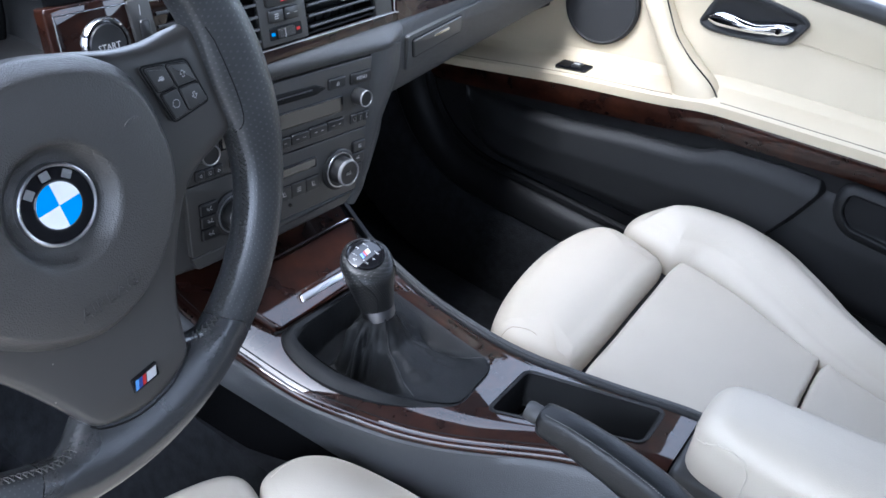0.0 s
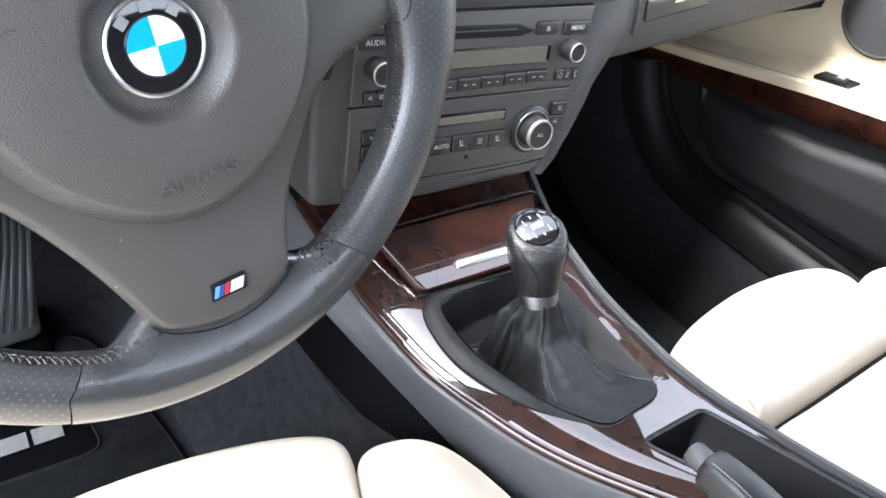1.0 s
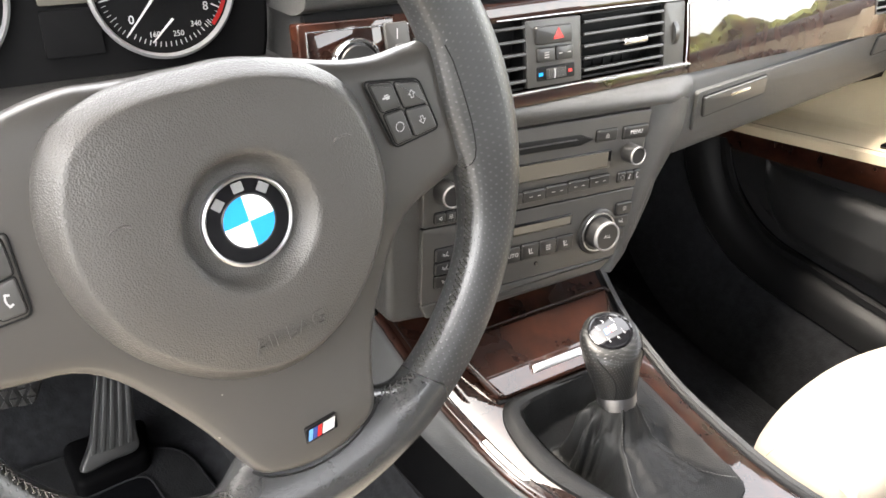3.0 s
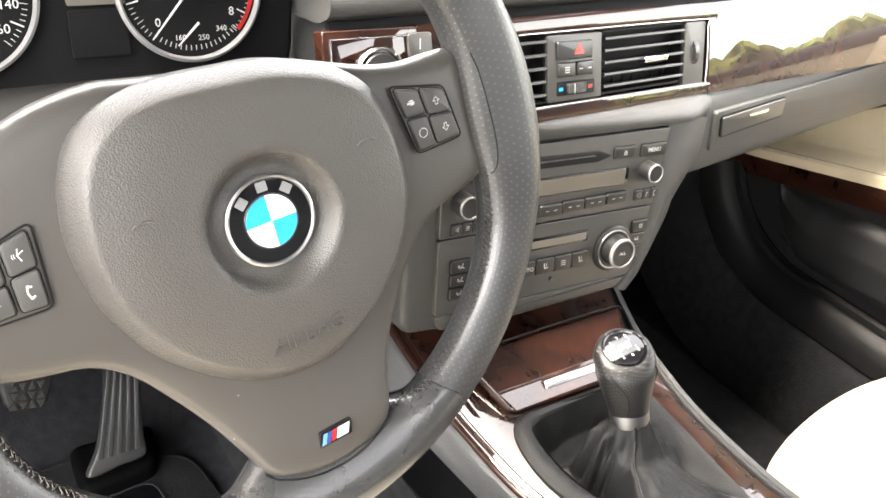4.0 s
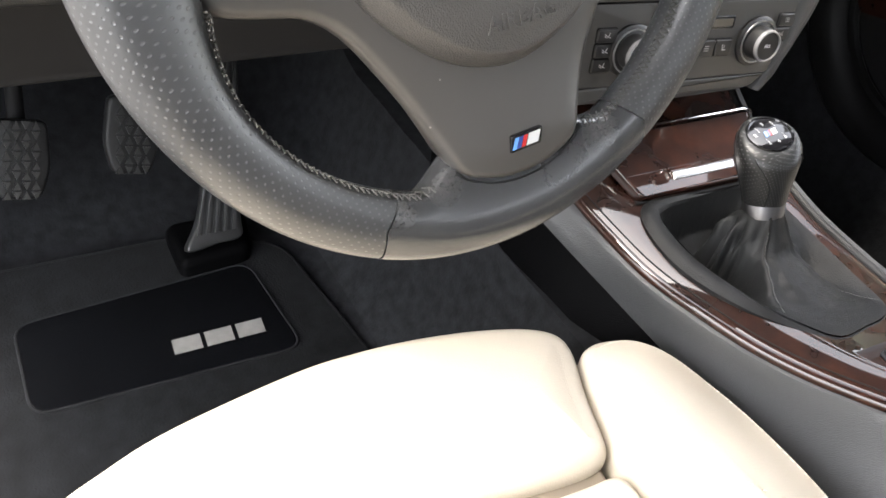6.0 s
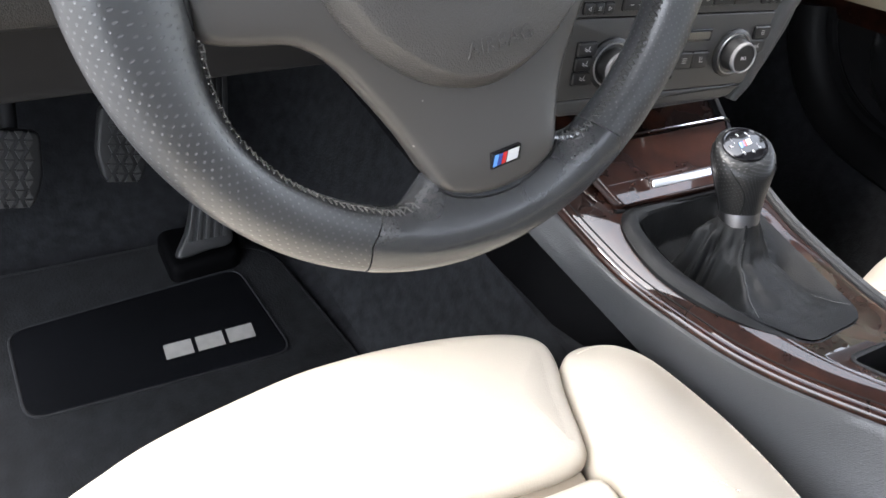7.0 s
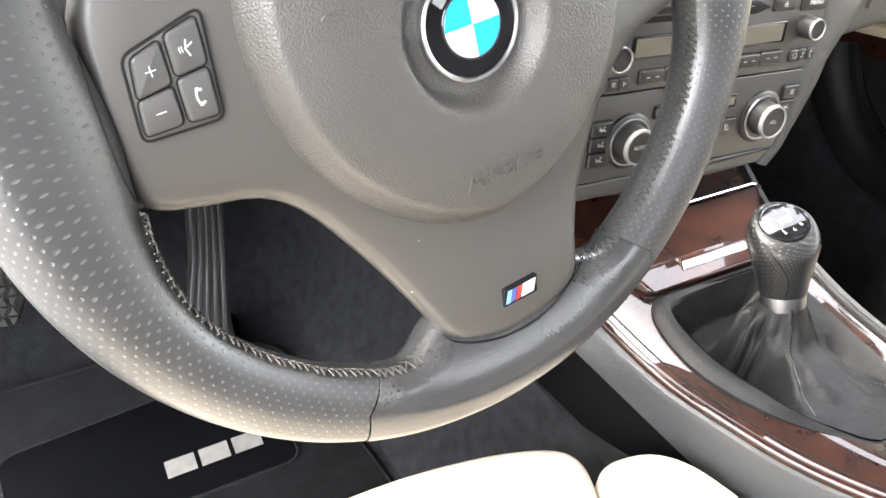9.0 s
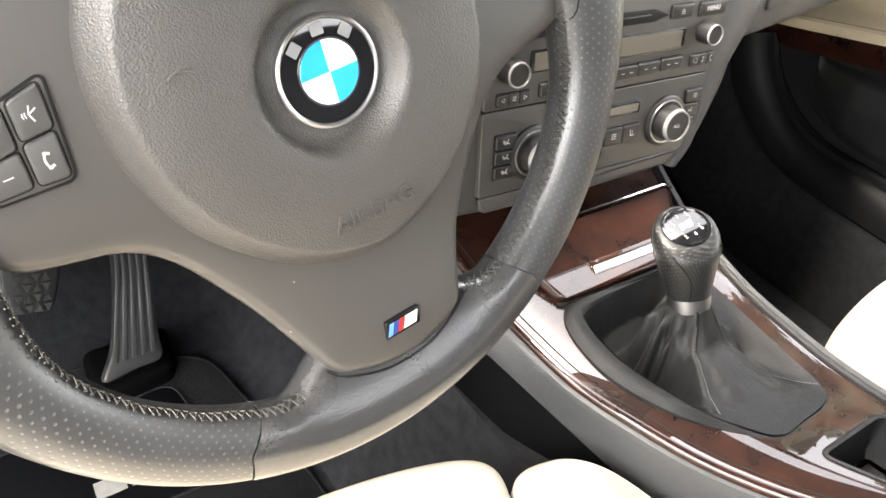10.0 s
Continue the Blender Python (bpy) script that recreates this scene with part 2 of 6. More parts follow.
MESH_BLACK = material("speaker_cloth", (0.016, 0.016, 0.017), 0.8, grain=0.9, grain_scale=1500)
DIAL = material("dial_black", (0.004, 0.004, 0.0045), 0.8, vary=0.1, specular=0.12)
DARK_PANEL = material("black_grained_panel", (0.0076, 0.0077, 0.0081), 0.5, grain=0.3, grain_scale=650, grain_kind="leather", vary=0.1, specular=0.3)
SILL = material("sill_plastic", (0.0042, 0.0043, 0.0046), 0.46, grain=0.15, grain_scale=900, vary=0.1, specular=0.12)
HEADLINER = material("anthracite_headliner", (0.028, 0.028, 0.03), 0.95, grain=0.8, grain_scale=600)
ASPHALT = material("asphalt", (0.128, 0.124, 0.12), 0.9, grain=0.8, grain_scale=60, vary=0.2, vary_scale=1.5)
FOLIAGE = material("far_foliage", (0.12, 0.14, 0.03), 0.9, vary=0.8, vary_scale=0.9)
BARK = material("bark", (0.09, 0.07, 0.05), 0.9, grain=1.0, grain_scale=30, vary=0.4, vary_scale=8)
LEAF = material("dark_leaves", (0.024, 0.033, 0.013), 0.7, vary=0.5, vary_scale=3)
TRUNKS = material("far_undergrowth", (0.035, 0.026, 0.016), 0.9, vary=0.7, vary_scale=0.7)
SILVER = material("silver_print", (0.2217, 0.2217, 0.2252), 0.35, 0.4, vary=0.05)


# ---- shape kit ----
def part(name, bm, mat, parent, label="", sharp=38):
    """One mesh object under a thing or a part."""
    bmesh.ops.recalc_face_normals(bm, faces=bm.faces)
    me = bpy.data.meshes.new(name)
    bm.to_mesh(me)
    bm.free()
    me.materials.append(mat)
    for p in me.polygons:
        p.use_smooth = True
    me.set_sharp_from_angle(angle=radians(sharp))
    ob = new(name, me)
    ob.parent = parent
    if label:
        tagged(ob, label)
    return ob


def thing(name, m, label, category, group="", kind=""):
    ob = new(name)
    ob.empty_display_size = 0.05
    ob.matrix_world = m
    return tagged(ob, label, category, group, kind)


def V2(pts):
    return [Vector((p[0], p[1])) for p in pts]


def spline(pts, n=6, closed=True):
    """Points of a smooth curve through pts (any dimension)."""
    p = [Vector(q) for q in pts]
    out, c = [], len(p)
    for i in range(c if closed else c - 1):
        a, b, d, e = (p[(i + j) % c] if closed else p[min(max(i + j, 0), c - 1)] for j in (-1, 0, 1, 2))
        for s in range(n):
            t = s / n
            out.append(0.5 * ((2 * b) + (d - a) * t + (2 * a - 5 * b + 4 * d - e) * t * t + (3 * b - a - 3 * d + e) * t ** 3))
    if not closed:
        out.append(p[-1])
    return out


def rounded(pts, r, n=4):
    """A polygon with its corners rounded."""
    p, out = V2(pts), []
    for i, b in enumerate(p):
        a, c = p[i - 1], p[(i + 1) % len(p)]
        u, w = (a - b), (c - b)
        rr = min(r, u.length * 0.48, w.length * 0.48)
        s, e = b + u.normalized() * rr, b + w.normalized() * rr
        for j in range(n + 1):
            t = j / n
            out.append(s * (1 - t) ** 2 + b * 2 * t * (1 - t) + e * t * t)
    return out


def rect(x0, y0, x1, y1, r=0.0, n=4):
    pts = [(x0, y0), (x1, y0), (x1, y1), (x0, y1)]
    return rounded(pts, r, n) if r else V2(pts)


def disc(x, y, r, n=32):
    return [Vector((x + r * math.cos(2 * math.pi * i / n), y + r * math.sin(2 * math.pi * i / n))) for i in range(n)]


def offset(o, d):
    """The outline moved inward by d."""
    area = sum(a.x * b.y - b.x * a.y for a, b in zip(o, o[1:] + o[:1]))
    s, out = (1 if area > 0 else -1), []
    for i, b in enumerate(o):
        t = (o[(i + 1) % len(o)] - b).normalized() + (b - o[i - 1]).normalized()
        t = t.normalized() if t.length > 1e-9 else Vector((1, 0))
        out.append(b + Vector((-t.y, t.x)) * d * s)
    return out


def rings_mesh(rings, cap0=True, cap1=True, loop=True, join=False):
    """Skin over rings of 3D points."""
    bm = bmesh.new()
    vs = [[bm.verts.new(p) for p in ring] for ring in rings]
    n = len(rings[0])
    pairs = list(zip(vs, vs[1:])) + ([(vs[-1], vs[0])] if join else [])
    for a, b in pairs:
        for i in range(n if loop else n - 1):
            j = (i + 1) % n
            bm.faces.new((a[i], a[j], b[j], b[i]))
    if loop and not join:
        if cap0:
            bm.faces.new(vs[0][::-1])
        if cap1:
            bm.faces.new(vs[-1])
    return bm


def prism(outline, z0, z1, r=0.0, seg=3, bend=None):
    """An outline in x, y raised from z0 to z1, with its upper edge rounded by r."""
    steps = [(z0, 0.0)] + ([(z1, 0.0)] if r <= 0 else
                           [(z1 - r + r * math.sin(a), r * (1 - math.cos(a))) for a in [math.pi / 2 * i / seg for i in range(seg + 1)]])
    rings = [[(p.x, p.y, z) for p in offset(outline, d)] for z, d in steps]
    if bend:
        rings = [[bend(*p) for p in ring] for ring in rings]
    return rings_mesh(rings)


def merge(*bms):
    out = bms[0]
    for b in bms[1:]:
        me = bpy.data.meshes.new("tmp")
        b.to_mesh(me)
        b.free()
        out.from_mesh(me)
        bpy.data.meshes.remove(me)
    return out


def tube(path, radius, n=12, closed=False, squash=None, up=(0, 0, 1)):
    """A tube along 3D points; radius is a number or a function of 0..1. squash: factor along the second cross axis."""
    p, rings = [Vector(q) for q in path], []
    for i, c in enumerate(p):
        a = p[i - 1] if (i or closed) else p[i]
        b = p[(i + 1) % len(p)] if (i < len(p) - 1 or closed) else p[i]
        t = (b - a).normalized()
        s = t.cross(Vector(up))
        s = s.normalized() if s.length > 1e-6 else Vector((1, 0, 0))
        w = s.cross(t).normalized()
        f = i / max(1, len(p) - 1)
        r = radius(f) if callable(radius) else radius
        q = squash if squash else 1.0
        rings.append([c + s * (r * math.cos(2 * math.pi * j / n)) + w * (r * q * math.sin(2 * math.pi * j / n)) for j in range(n)])
    return rings_mesh(rings, join=closed)


def lathe(profile, n=32):
    """Radius, height pairs turned about z; capped."""
    return rings_mesh([[(r * math.cos(2 * math.pi * i / n), r * math.sin(2 * math.pi * i / n), z) for i in range(n)] for r, z in profile])


def ringlathe(profile, n=40):
    """A closed ring: its cross-section of radius, height pairs turned about z."""
    return rings_mesh([[(r * math.cos(2 * math.pi * i / n), r * math.sin(2 * math.pi * i / n), z) for i in range(n)] for r, z in profile], join=True)


def grid_mesh(f, us, vs):
    bm = bmesh.new()
    rows = [[bm.verts.new(f(u, v)) for u in us] for v in vs]
    for a, b in zip(rows, rows[1:]):
        for i in range(len(us) - 1):
            bm.faces.new((a[i], a[i + 1], b[i + 1], b[i]))
    return bm


def slab(f, us, vs, thick):
    """A sheet f(u, v) with thickness along the vector thick."""
    bm = grid_mesh(f, us, vs)
    t = Vector(thick)
    got = bmesh.ops.extrude_face_region(bm, geom=bm.faces[:])
    for v in got["geom"]:
        if isinstance(v, bmesh.types.BMVert):
            v.co += t
    return bm


def span(a, b, n):
    return [a + (b - a) * i / n for i in range(n + 1)]


def lerp(x, xs, ys):
    return float(np.interp(x, xs, ys))


def ramp01(v, a, b):
    t = max(0.0, min(1.0, (v - a) / (b - a)))
    return t * t * (3 - 2 * t)


def moved(bm, m):
    bmesh.ops.transform(bm, matrix=m, verts=bm.verts)
    return bm


def letters(text, size, depth, x=0.0, y=0.0, z=0.0, turn=0.0):
    """Raised letters in the x, y plane, centred."""
    c = bpy.data.curves.new("letters", "FONT")
    c.body, c.size, c.extrude, c.align_x, c.align_y = text, size, depth, "CENTER", "CENTER"
    c.resolution_u = 2
    ob = bpy.data.objects.new("letters", c)
    me = bpy.data.meshes.new_from_object(ob)
    bm = bmesh.new()
    bm.from_mesh(me)
    bpy.data.objects.remove(ob)
    bpy.data.meshes.remove(me)
    bpy.data.curves.remove(c)
    return moved(bm, pose(x, y, z, 0, 0, turn))


def stroke(pts, w, z, closed=False):
    """A flat printed line of width w through 2D points."""
    p, bm = V2(pts), bmesh.new()
    for a, b in zip(p, p[1:] + (p[:1] if closed else [])):
        if (b - a).length < 1e-9:
            continue
        t = (b - a).normalized() * w / 2
        s = Vector((-t.y, t.x))
        lo = [bm.verts.new((*q, z)) for q in (a - t - s, b + t - s, b + t + s, a - t + s)]
        bm.faces.new(lo)
    return bm


def pillow(x0, x1, y0, y1, zb, zt, corner, edge, crown=0.01, bend=None, n=6):
    """A stuffed block: rounded plan, rounded upper edge, domed top."""
    o, raw = [], rect(x0, y0, x1, y1, corner, 6)
    for a, b in zip(raw, raw[1:] + raw[:1]):
        k = max(1, int((b - a).length / 0.022))
        o += [a.lerp(b, i / k) for i in range(k)]
    c = Vector(((x0 + x1) / 2, (y0 + y1) / 2))
    rings = [[(p.x, p.y, zb) for p in offset(o, edge * 0.15)]]
    for i in range(n + 1):
        a = math.pi / 2 * i / n
        rings.append([(p.x, p.y, zt - edge + edge * math.sin(a)) for p in offset(o, edge * (1 - math.cos(a)))])
    top = offset(o, edge)
    for f in (0.85, 0.65, 0.45, 0.25, 0.08):
        rings.append([((p.x - c.x) * f + c.x, (p.y - c.y) * f + c.y, zt + crown * (1 - f * f)) for p in top])
    if bend:
        rings = [[bend(*q) for q in ring] for ring in rings]
    return rings_mesh(rings)


from mathutils.bvhtree import BVHTree


# ---- frames of reference ----
def axes_pose(o, x, y):
    x = Vector(x).normalized()
    z = x.cross(Vector(y)).normalized()
    y = z.cross(x)
    return Matrix(((x.x, y.x, z.x, o[0]), (x.y, y.y, z.y, o[1]), (x.z, y.z, z.z, o[2]), (0, 0, 0, 1)))


WHEEL_TURN = 11.5
WHEEL = axes_pose((0, 0, 0.62), (1, -0.02, 0), (0, math.sin(radians(19.5)), math.cos(radians(19.5)))) @ pose(0, 0, 0, 0, 0, WHEEL_TURN)
STACK = pose(0, 0, 0.62, 3.5) @ pose(0, 0, 0, 0, 0, -4.5) @ pose(0, 0.150, -0.19, 75.96)
STRIP = axes_pose((0, 0.151, 0.563), (1, 0.0227, 0), (0, math.sin(radians(17)), math.cos(radians(17))))
LEVEL = Matrix.Identity(4)

# ---- ground, far trees ----
bm = bmesh.new()
bmesh.ops.create_grid(bm, x_segments=8, y_segments=8, size=600)
moved(bm, pose(0, 0, -0.36))
g = part("ground", bm, ASPHALT, None)
tagged(g, "grey asphalt ground around the car", "ground", kind="structure")
ring = []
for h in span(0, 1, 10):
    row = []
    for i in range(900):
        q = 2 * math.pi * i / 900
        c, s = math.cos(q), math.sin(q)
        r = 46 + 3 * noise.noise((c * 30, s * 30, h * 5)) + 2 * noise.noise((c * 90, s * 90, h * 14)) + 4 * h
        top = 7.0 + 2.6 * noise.noise((c * 9, s * 9, 5)) + 1.3 * noise.noise((c * 32, s * 32, 9)) + 0.7 * noise.noise((c * 110, s * 110, 3))
        row.append((r * c, r * s, -0.4 + h * top))
    ring.append(row)
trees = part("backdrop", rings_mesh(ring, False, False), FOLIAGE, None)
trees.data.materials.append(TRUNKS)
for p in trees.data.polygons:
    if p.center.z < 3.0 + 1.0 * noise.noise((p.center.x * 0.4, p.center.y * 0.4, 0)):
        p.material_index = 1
tagged(trees, "distant line of green trees", "backdrop", kind="structure")

# a tall slim tree on the passenger's side, unseen, added so the lacquered wood mirrors something dark
tree = thing("tree", pose(9.5, 4.11, -0.36), "tall slim dark green tree beside the car", "tree")
part("trunk", tube([(0, 0, 0), (0.05, 0.02, 2.0), (0.0, 0.06, 5.0), (0.03, 0.0, 10.0)], lambda f: 0.20 - 0.16 * f, 12, up=(0, 1, 0)), BARK, tree)
rng = random.Random(4)
for i in range(9):
    q, h = i * 2.4, 1.6 + i * 0.9
    part("limb", tube([(0.03, 0.03, h), (0.4 * math.cos(q), 0.4 * math.sin(q), h + 0.6), (0.75 * math.cos(q), 0.75 * math.sin(q), h + 1.6)], lambda f: 0.055 - 0.04 * f, 7), BARK, tree)
bm = bmesh.new()
for i in range(15000):
    h = rng.uniform(1.3, 12.4)
    wide = (0.55 + 0.55 * math.sin(math.pi * min(1, (h - 1.0) / 9.0)) + 0.22 * math.sin(h * 4.1) + 0.12 * math.sin(h * 9.7)) * min(1, (12.6 - h) / 3.0)
    q, r = rng.uniform(0, 2 * math.pi), 0.85 * wide * rng.random() ** 0.45
    m = pose(r * math.cos(q), r * math.sin(q), h, rng.uniform(0, 180), rng.uniform(0, 180), rng.uniform(0, 180))
    s = rng.uniform(0.045, 0.085)
    bm.faces.new([bm.verts.new(m @ Vector(p)) for p in ((-s, 0, 0), (0, -s * 0.55, 0.01), (s, 0, 0), (0, s * 0.55, 0.01))])
core = []
for h in span(1.6, 12.0, 40):
    wide = 0.78 * (0.55 + 0.55 * math.sin(math.pi * min(1, (h - 1.0) / 9.0)) + 0.22 * math.sin(h * 4.1)) * min(1, (12.6 - h) / 3.0)
    core.append([(wide * (1 + 0.5 * noise.noise((math.cos(q) * 2, math.sin(q) * 2, h * 1.7))) * math.cos(q), wide * (1 + 0.5 * noise.noise((math.cos(q) * 2, math.sin(q) * 2, h * 1.7))) * math.sin(q), h) for q in span(0, 2 * math.pi * 23 / 24, 23)])
part("inner_foliage", rings_mesh(core), LEAF, tree)
ob = part("crown", bm, LEAF, tree, "dense dark green foliage")
ob["kind"] = "stuff"

# ---- shell: carpet floor, walls that close the cabin ----
floor_us = [-0.46, -0.3, 0.08, 0.135, 0.175, 0.205, 0.21, 0.5, 0.51, 0.54, 0.58, 0.95, 1.03]
floor_zs = [-0.01, -0.005, -0.005, 0.005, 0.07, 0.17, 0.20, 0.20, 0.17, 0.06, -0.03, -0.03, -0.01]


def floor_z(x, y):
    z = lerp(x, floor_us, floor_zs)
    return z + max(0, y - 0.50) * 0.75 * (1 if x < 0.2 or x > 0.55 else 0.4)


us = sorted(set(span(-0.46, 1.03, 60) + floor_us))
bm = slab(lambda x, y: (x, y, floor_z(x, y) + 0.002 * noise.noise((x * 30, y * 30, 0))), us, span(-1.0, 0.95, 60), (0, 0, -0.03))
floor = tagged(part("floor", bm, CARPET, None, sharp=60), "black carpeted car floor and transmission tunnel", "floor", kind="structure")
# Rear and rear side walls are unseen, added to block light and darken reflections.
for nm, (x0, x1, y0, y1, z0, z1), lab, mt in (
        ("wall_rear", (-0.5, 1.12, -1.06, -1.0, -0.05, 0.98), "plain dark panel closing the cabin behind the seats", PLASTIC),
        ("wall_front", (-0.5, 1.12, 0.95, 1.0, -0.05, 0.60), "dark carpeted firewall under the dashboard", CARPET),
        ("wall_right", (1.115, 1.16, -1.06, 1.0, -0.35, 0.60), "plain outer shell of the passenger side", PLASTIC),
        ("wall_left", (-0.52, -0.46, -1.0, 0.95, -0.35, 0.07), "black driver's door sill, door standing open", PLASTIC),
        ("wall_right_rear", (1.10, 1.15, -1.0, -0.52, 0.60, 0.80), "plain dark side wall behind the passenger window", HEADLINER),
        ("wall_left_rear", (-0.52, -0.46, -1.0, -0.60, 0.07, 0.72), "plain dark side wall behind the driver's window", HEADLINER),
        ("wall_left_front", (-0.50, -0.44, 0.42, 0.95, 0.10, 0.60), "dark carpeted kick panel", CARPET)):
    tagged(part(nm, moved(prism(rect(x0, y0, x1, y1, 0.01), z0, z1, 0.008), LEVEL), mt, None), lab, "wall", kind="structure")

# roof with side window, windscreen and rear window openings; unseen, its edges and pillars set to shape light and
# reflections
roof = lambda u, v: (-0.37 + 1.40 * u, -1.08 + 1.23 * v, 1.055 + 0.070 * math.sin(math.pi * u) + 0.05 * math.sin(math.pi * v))
tagged(part("ceiling", slab(roof, span(0, 1, 16), span(0, 1, 16), (0, 0, 0.03)), HEADLINER, None), "dark fabric car roof lining", "ceiling", kind="structure")
for nm, pts in (("pillar_a", [(1.12, 0.88, 0.62), (1.07, 0.56, 0.84), (1.0, 0.15, 1.005), (0.995, -0.05, 1.00), (1.0, -1.05, 1.00)]), ("pillar_b", [(-0.47, 0.88, 0.62), (-0.42, 0.56, 0.84), (-0.36, 0.15, 1.04), (-0.355, -0.05, 1.05), (-0.36, -1.05, 1.05)]),
                ("pillar_c", [(1.13, -1.04, 0.55), (1.10, -1.05, 0.85), (1.06, -1.05, 1.11)]), ("pillar_d", [(-0.48, -1.04, 0.05), (-0.46, -1.05, 0.6), (-0.42, -1.05, 1.11)])):
    tagged(part(nm, tube(spline(pts, 6, False), 0.055, 12), HEADLINER, None), "dark roof pillar", "pillar", kind="structure")

# ---- steering wheel ----
RIM_R, RIM_T, RIM_SHIFT, RIM_LEAN = 0.1830, 0.0177, Vector((-0.0059, 0.0056, -0.0173)), -0.040
SEAM = 29.6


def rim_section(a):
    """Reach inward, outward and half thickness of the rim at the angle a from straight down, in degrees, counted to the right."""
    b = abs(a)
    inner = RIM_T + 0.0195 * (1 - (ramp01(b, 12.0, 24.0) if a < 0 else ramp01(b, 10.5, 27.0)))
    inner += (0.0165 if a > 0 else 0.0225) * math.exp(-((b - 91) / 21.0) ** 2)
    inner += 0.004 * math.exp(-((b - 122) / 12.0) ** 2)
    return inner, RIM_T + 0.0026 * math.exp(-(b / 48.0) ** 2), 0.0165 + 0.0025 * math.exp(-((b - 93) / 24.0) ** 4)


def rim_piece(a0, a1, steps, puff=0.0):
    rings, uvs = [], []
    n = 28
    for i in range(steps + 1):
        a = a0 + (a1 - a0) * i / steps
        r = radians(a)
        radial = Vector((math.sin(r), -math.cos(r), 0))
        inn, out, half = rim_section(a)
        sink = 0.0115 * (1 - (ramp01(-a, 12.0, 24.0) if a < 0 else ramp01(a, 10.5, 27.0))) + (0.008 if a < 0 else 0.0) * math.exp(-((abs(a) - 91) / 21.0) ** 2)
        ring = []
        for j in range(n):
            q = 2 * math.pi * j / n
            d = math.cos(q)
            reach = (out if d > 0 else inn) + puff
            # the seams run askew: further from the bottom inside than outside
            s = radians(a - math.copysign(2.0 * d * math.exp(-((abs(a) - SEAM) / 9.0) ** 2), a))
            radial = Vector((math.sin(s), -math.cos(s), 0))
            ring.append(radial * (RIM_R + reach * d) + RIM_SHIFT + Vector((0, 0, (half + puff) * math.copysign(abs(math.sin(q)) ** (1.0 if d > 0 else 0.72), math.sin(q)) + RIM_LEAN * RIM_R * math.sin(s) - sink * max(0.0, -d))))
        rings.append(ring)
        uvs.append(r * RIM_R)
    bm = rings_mesh(rings)
    layer = bm.loops.layers.uv.new("UVMap")
    bm.verts.index_update()
    for f in bm.faces:
        js = [l.vert.index % n for l in f.loops]
        wrap = max(js) - min(js) > n / 2
        for l in f.loops:
            i, j = divmod(l.vert.index, n)
            j = n if (wrap and j == 0) else j
            l[layer].uv = (uvs[i], 2 * math.pi * j / n * RIM_T)
    return bm


wheel = thing("steering_wheel", WHEEL, "black three-spoke leather sports steering wheel, turned slightly anticlockwise", "steering wheel")
lower_rim = part("lower_rim", rim_piece(-SEAM, SEAM, 64, 0.0004), WORN_LEATHER, wheel, "smooth black leather rim section with worn sheen")
grips = [part("grip", rim_piece(a0, a1, 70), PERFORATED, wheel, "perforated black leather grip") for a0, a1 in ((SEAM + 0.25, 128), (-128, -SEAM - 0.25))]
part("upper_rim", rim_piece(128.2, 231.8, 60, 0.0003), LEATHER, wheel, "smooth black leather upper rim")

# airbag cover: shield outline, domed, dished round the badge
HALF = [(0, 81), (20, 79), (40, 73.5), (60, 65), (77, 51), (86.5, 32), (89.5, 8), (87.5, -19), (75, -47), (52, -73), (27, -88), (0, -94)]
LEFT = [(-27, -88), (-52, -73), (-76, -48), (-90, -20), (-95, 6), (-94.5, 30), (-88, 53), (-77, 70), (-62, 79), (-42, 83), (-20, 83)]
SHIELD = spline([(x / 1000, y / 1000) for x, y in HALF + LEFT], 6)


def airbag_w(f, x, y):
    r = math.hypot(x, y)
    w = 0.0075 - 0.0035 * f * f - 0.0030 * max(0.0, (f - 0.70) / 0.30) - 0.0125 * max(0.0, (f - 0.885) / 0.115) ** 1.25
    t = min(1, max(0, (r - 0.0295) / 0.0085))
    return w - 0.0105 * (1 - t * t * (3 - 2 * t))


rings = [[(p.x * 1.0, p.y * 1.0, -0.024) for p in SHIELD], [(p.x, p.y, -0.0155) for p in SHIELD]]
for f in (0.992, 0.975, 0.95, 0.92, 0.895, 0.88, 0.865, 0.84, 0.79, 0.72, 0.64, 0.56, 0.50, 0.46, 0.43, 0.40, 0.37, 0.34, 0.31, 0.28, 0.25, 0.2, 0.14, 0.07):
    rings.append([(p.x * f, p.y * f, airbag_w(f, p.x * f, p.y * f)) for p in SHIELD])
part("airbag_cover", rings_mesh(rings), AIRBAG, wheel, "grained dark grey airbag cover", sharp=50)
part("embossed_word", letters("AIRBAG", 0.0125, 0.0005, 0.0, -0.066, 0.0058, 0), AIRBAG, wheel)
for sx in (-1, 1):
    arc = [(sx * 0.0615 + 0.0055 * math.cos(a), 0.0215 + 0.0028 * math.sin(a)) for a in span(0.2, 2.9, 8)]
    part("flap_mark", tube([(x, y, 0.0061) for x, y in arc], 0.0006, 6), AIRBAG, wheel)

# spoke cover behind the airbag
SPOKE_HALF = [(0, 79), (40, 72), (58, 67), (85, 57), (110, 51.5), (134, 51), (149, 46), (153.5, 10), (153, -20), (146, -31), (128, -37), (106, -43), (89, -57),
              (73, -82), (60, -106), (50, -128), (44, -142), (36, -150), (18, -157), (0, -159)]
SHOULDER = {-40: 86, -58: 89, -85: 87, -110: 79, -134: 64, -149: 47}
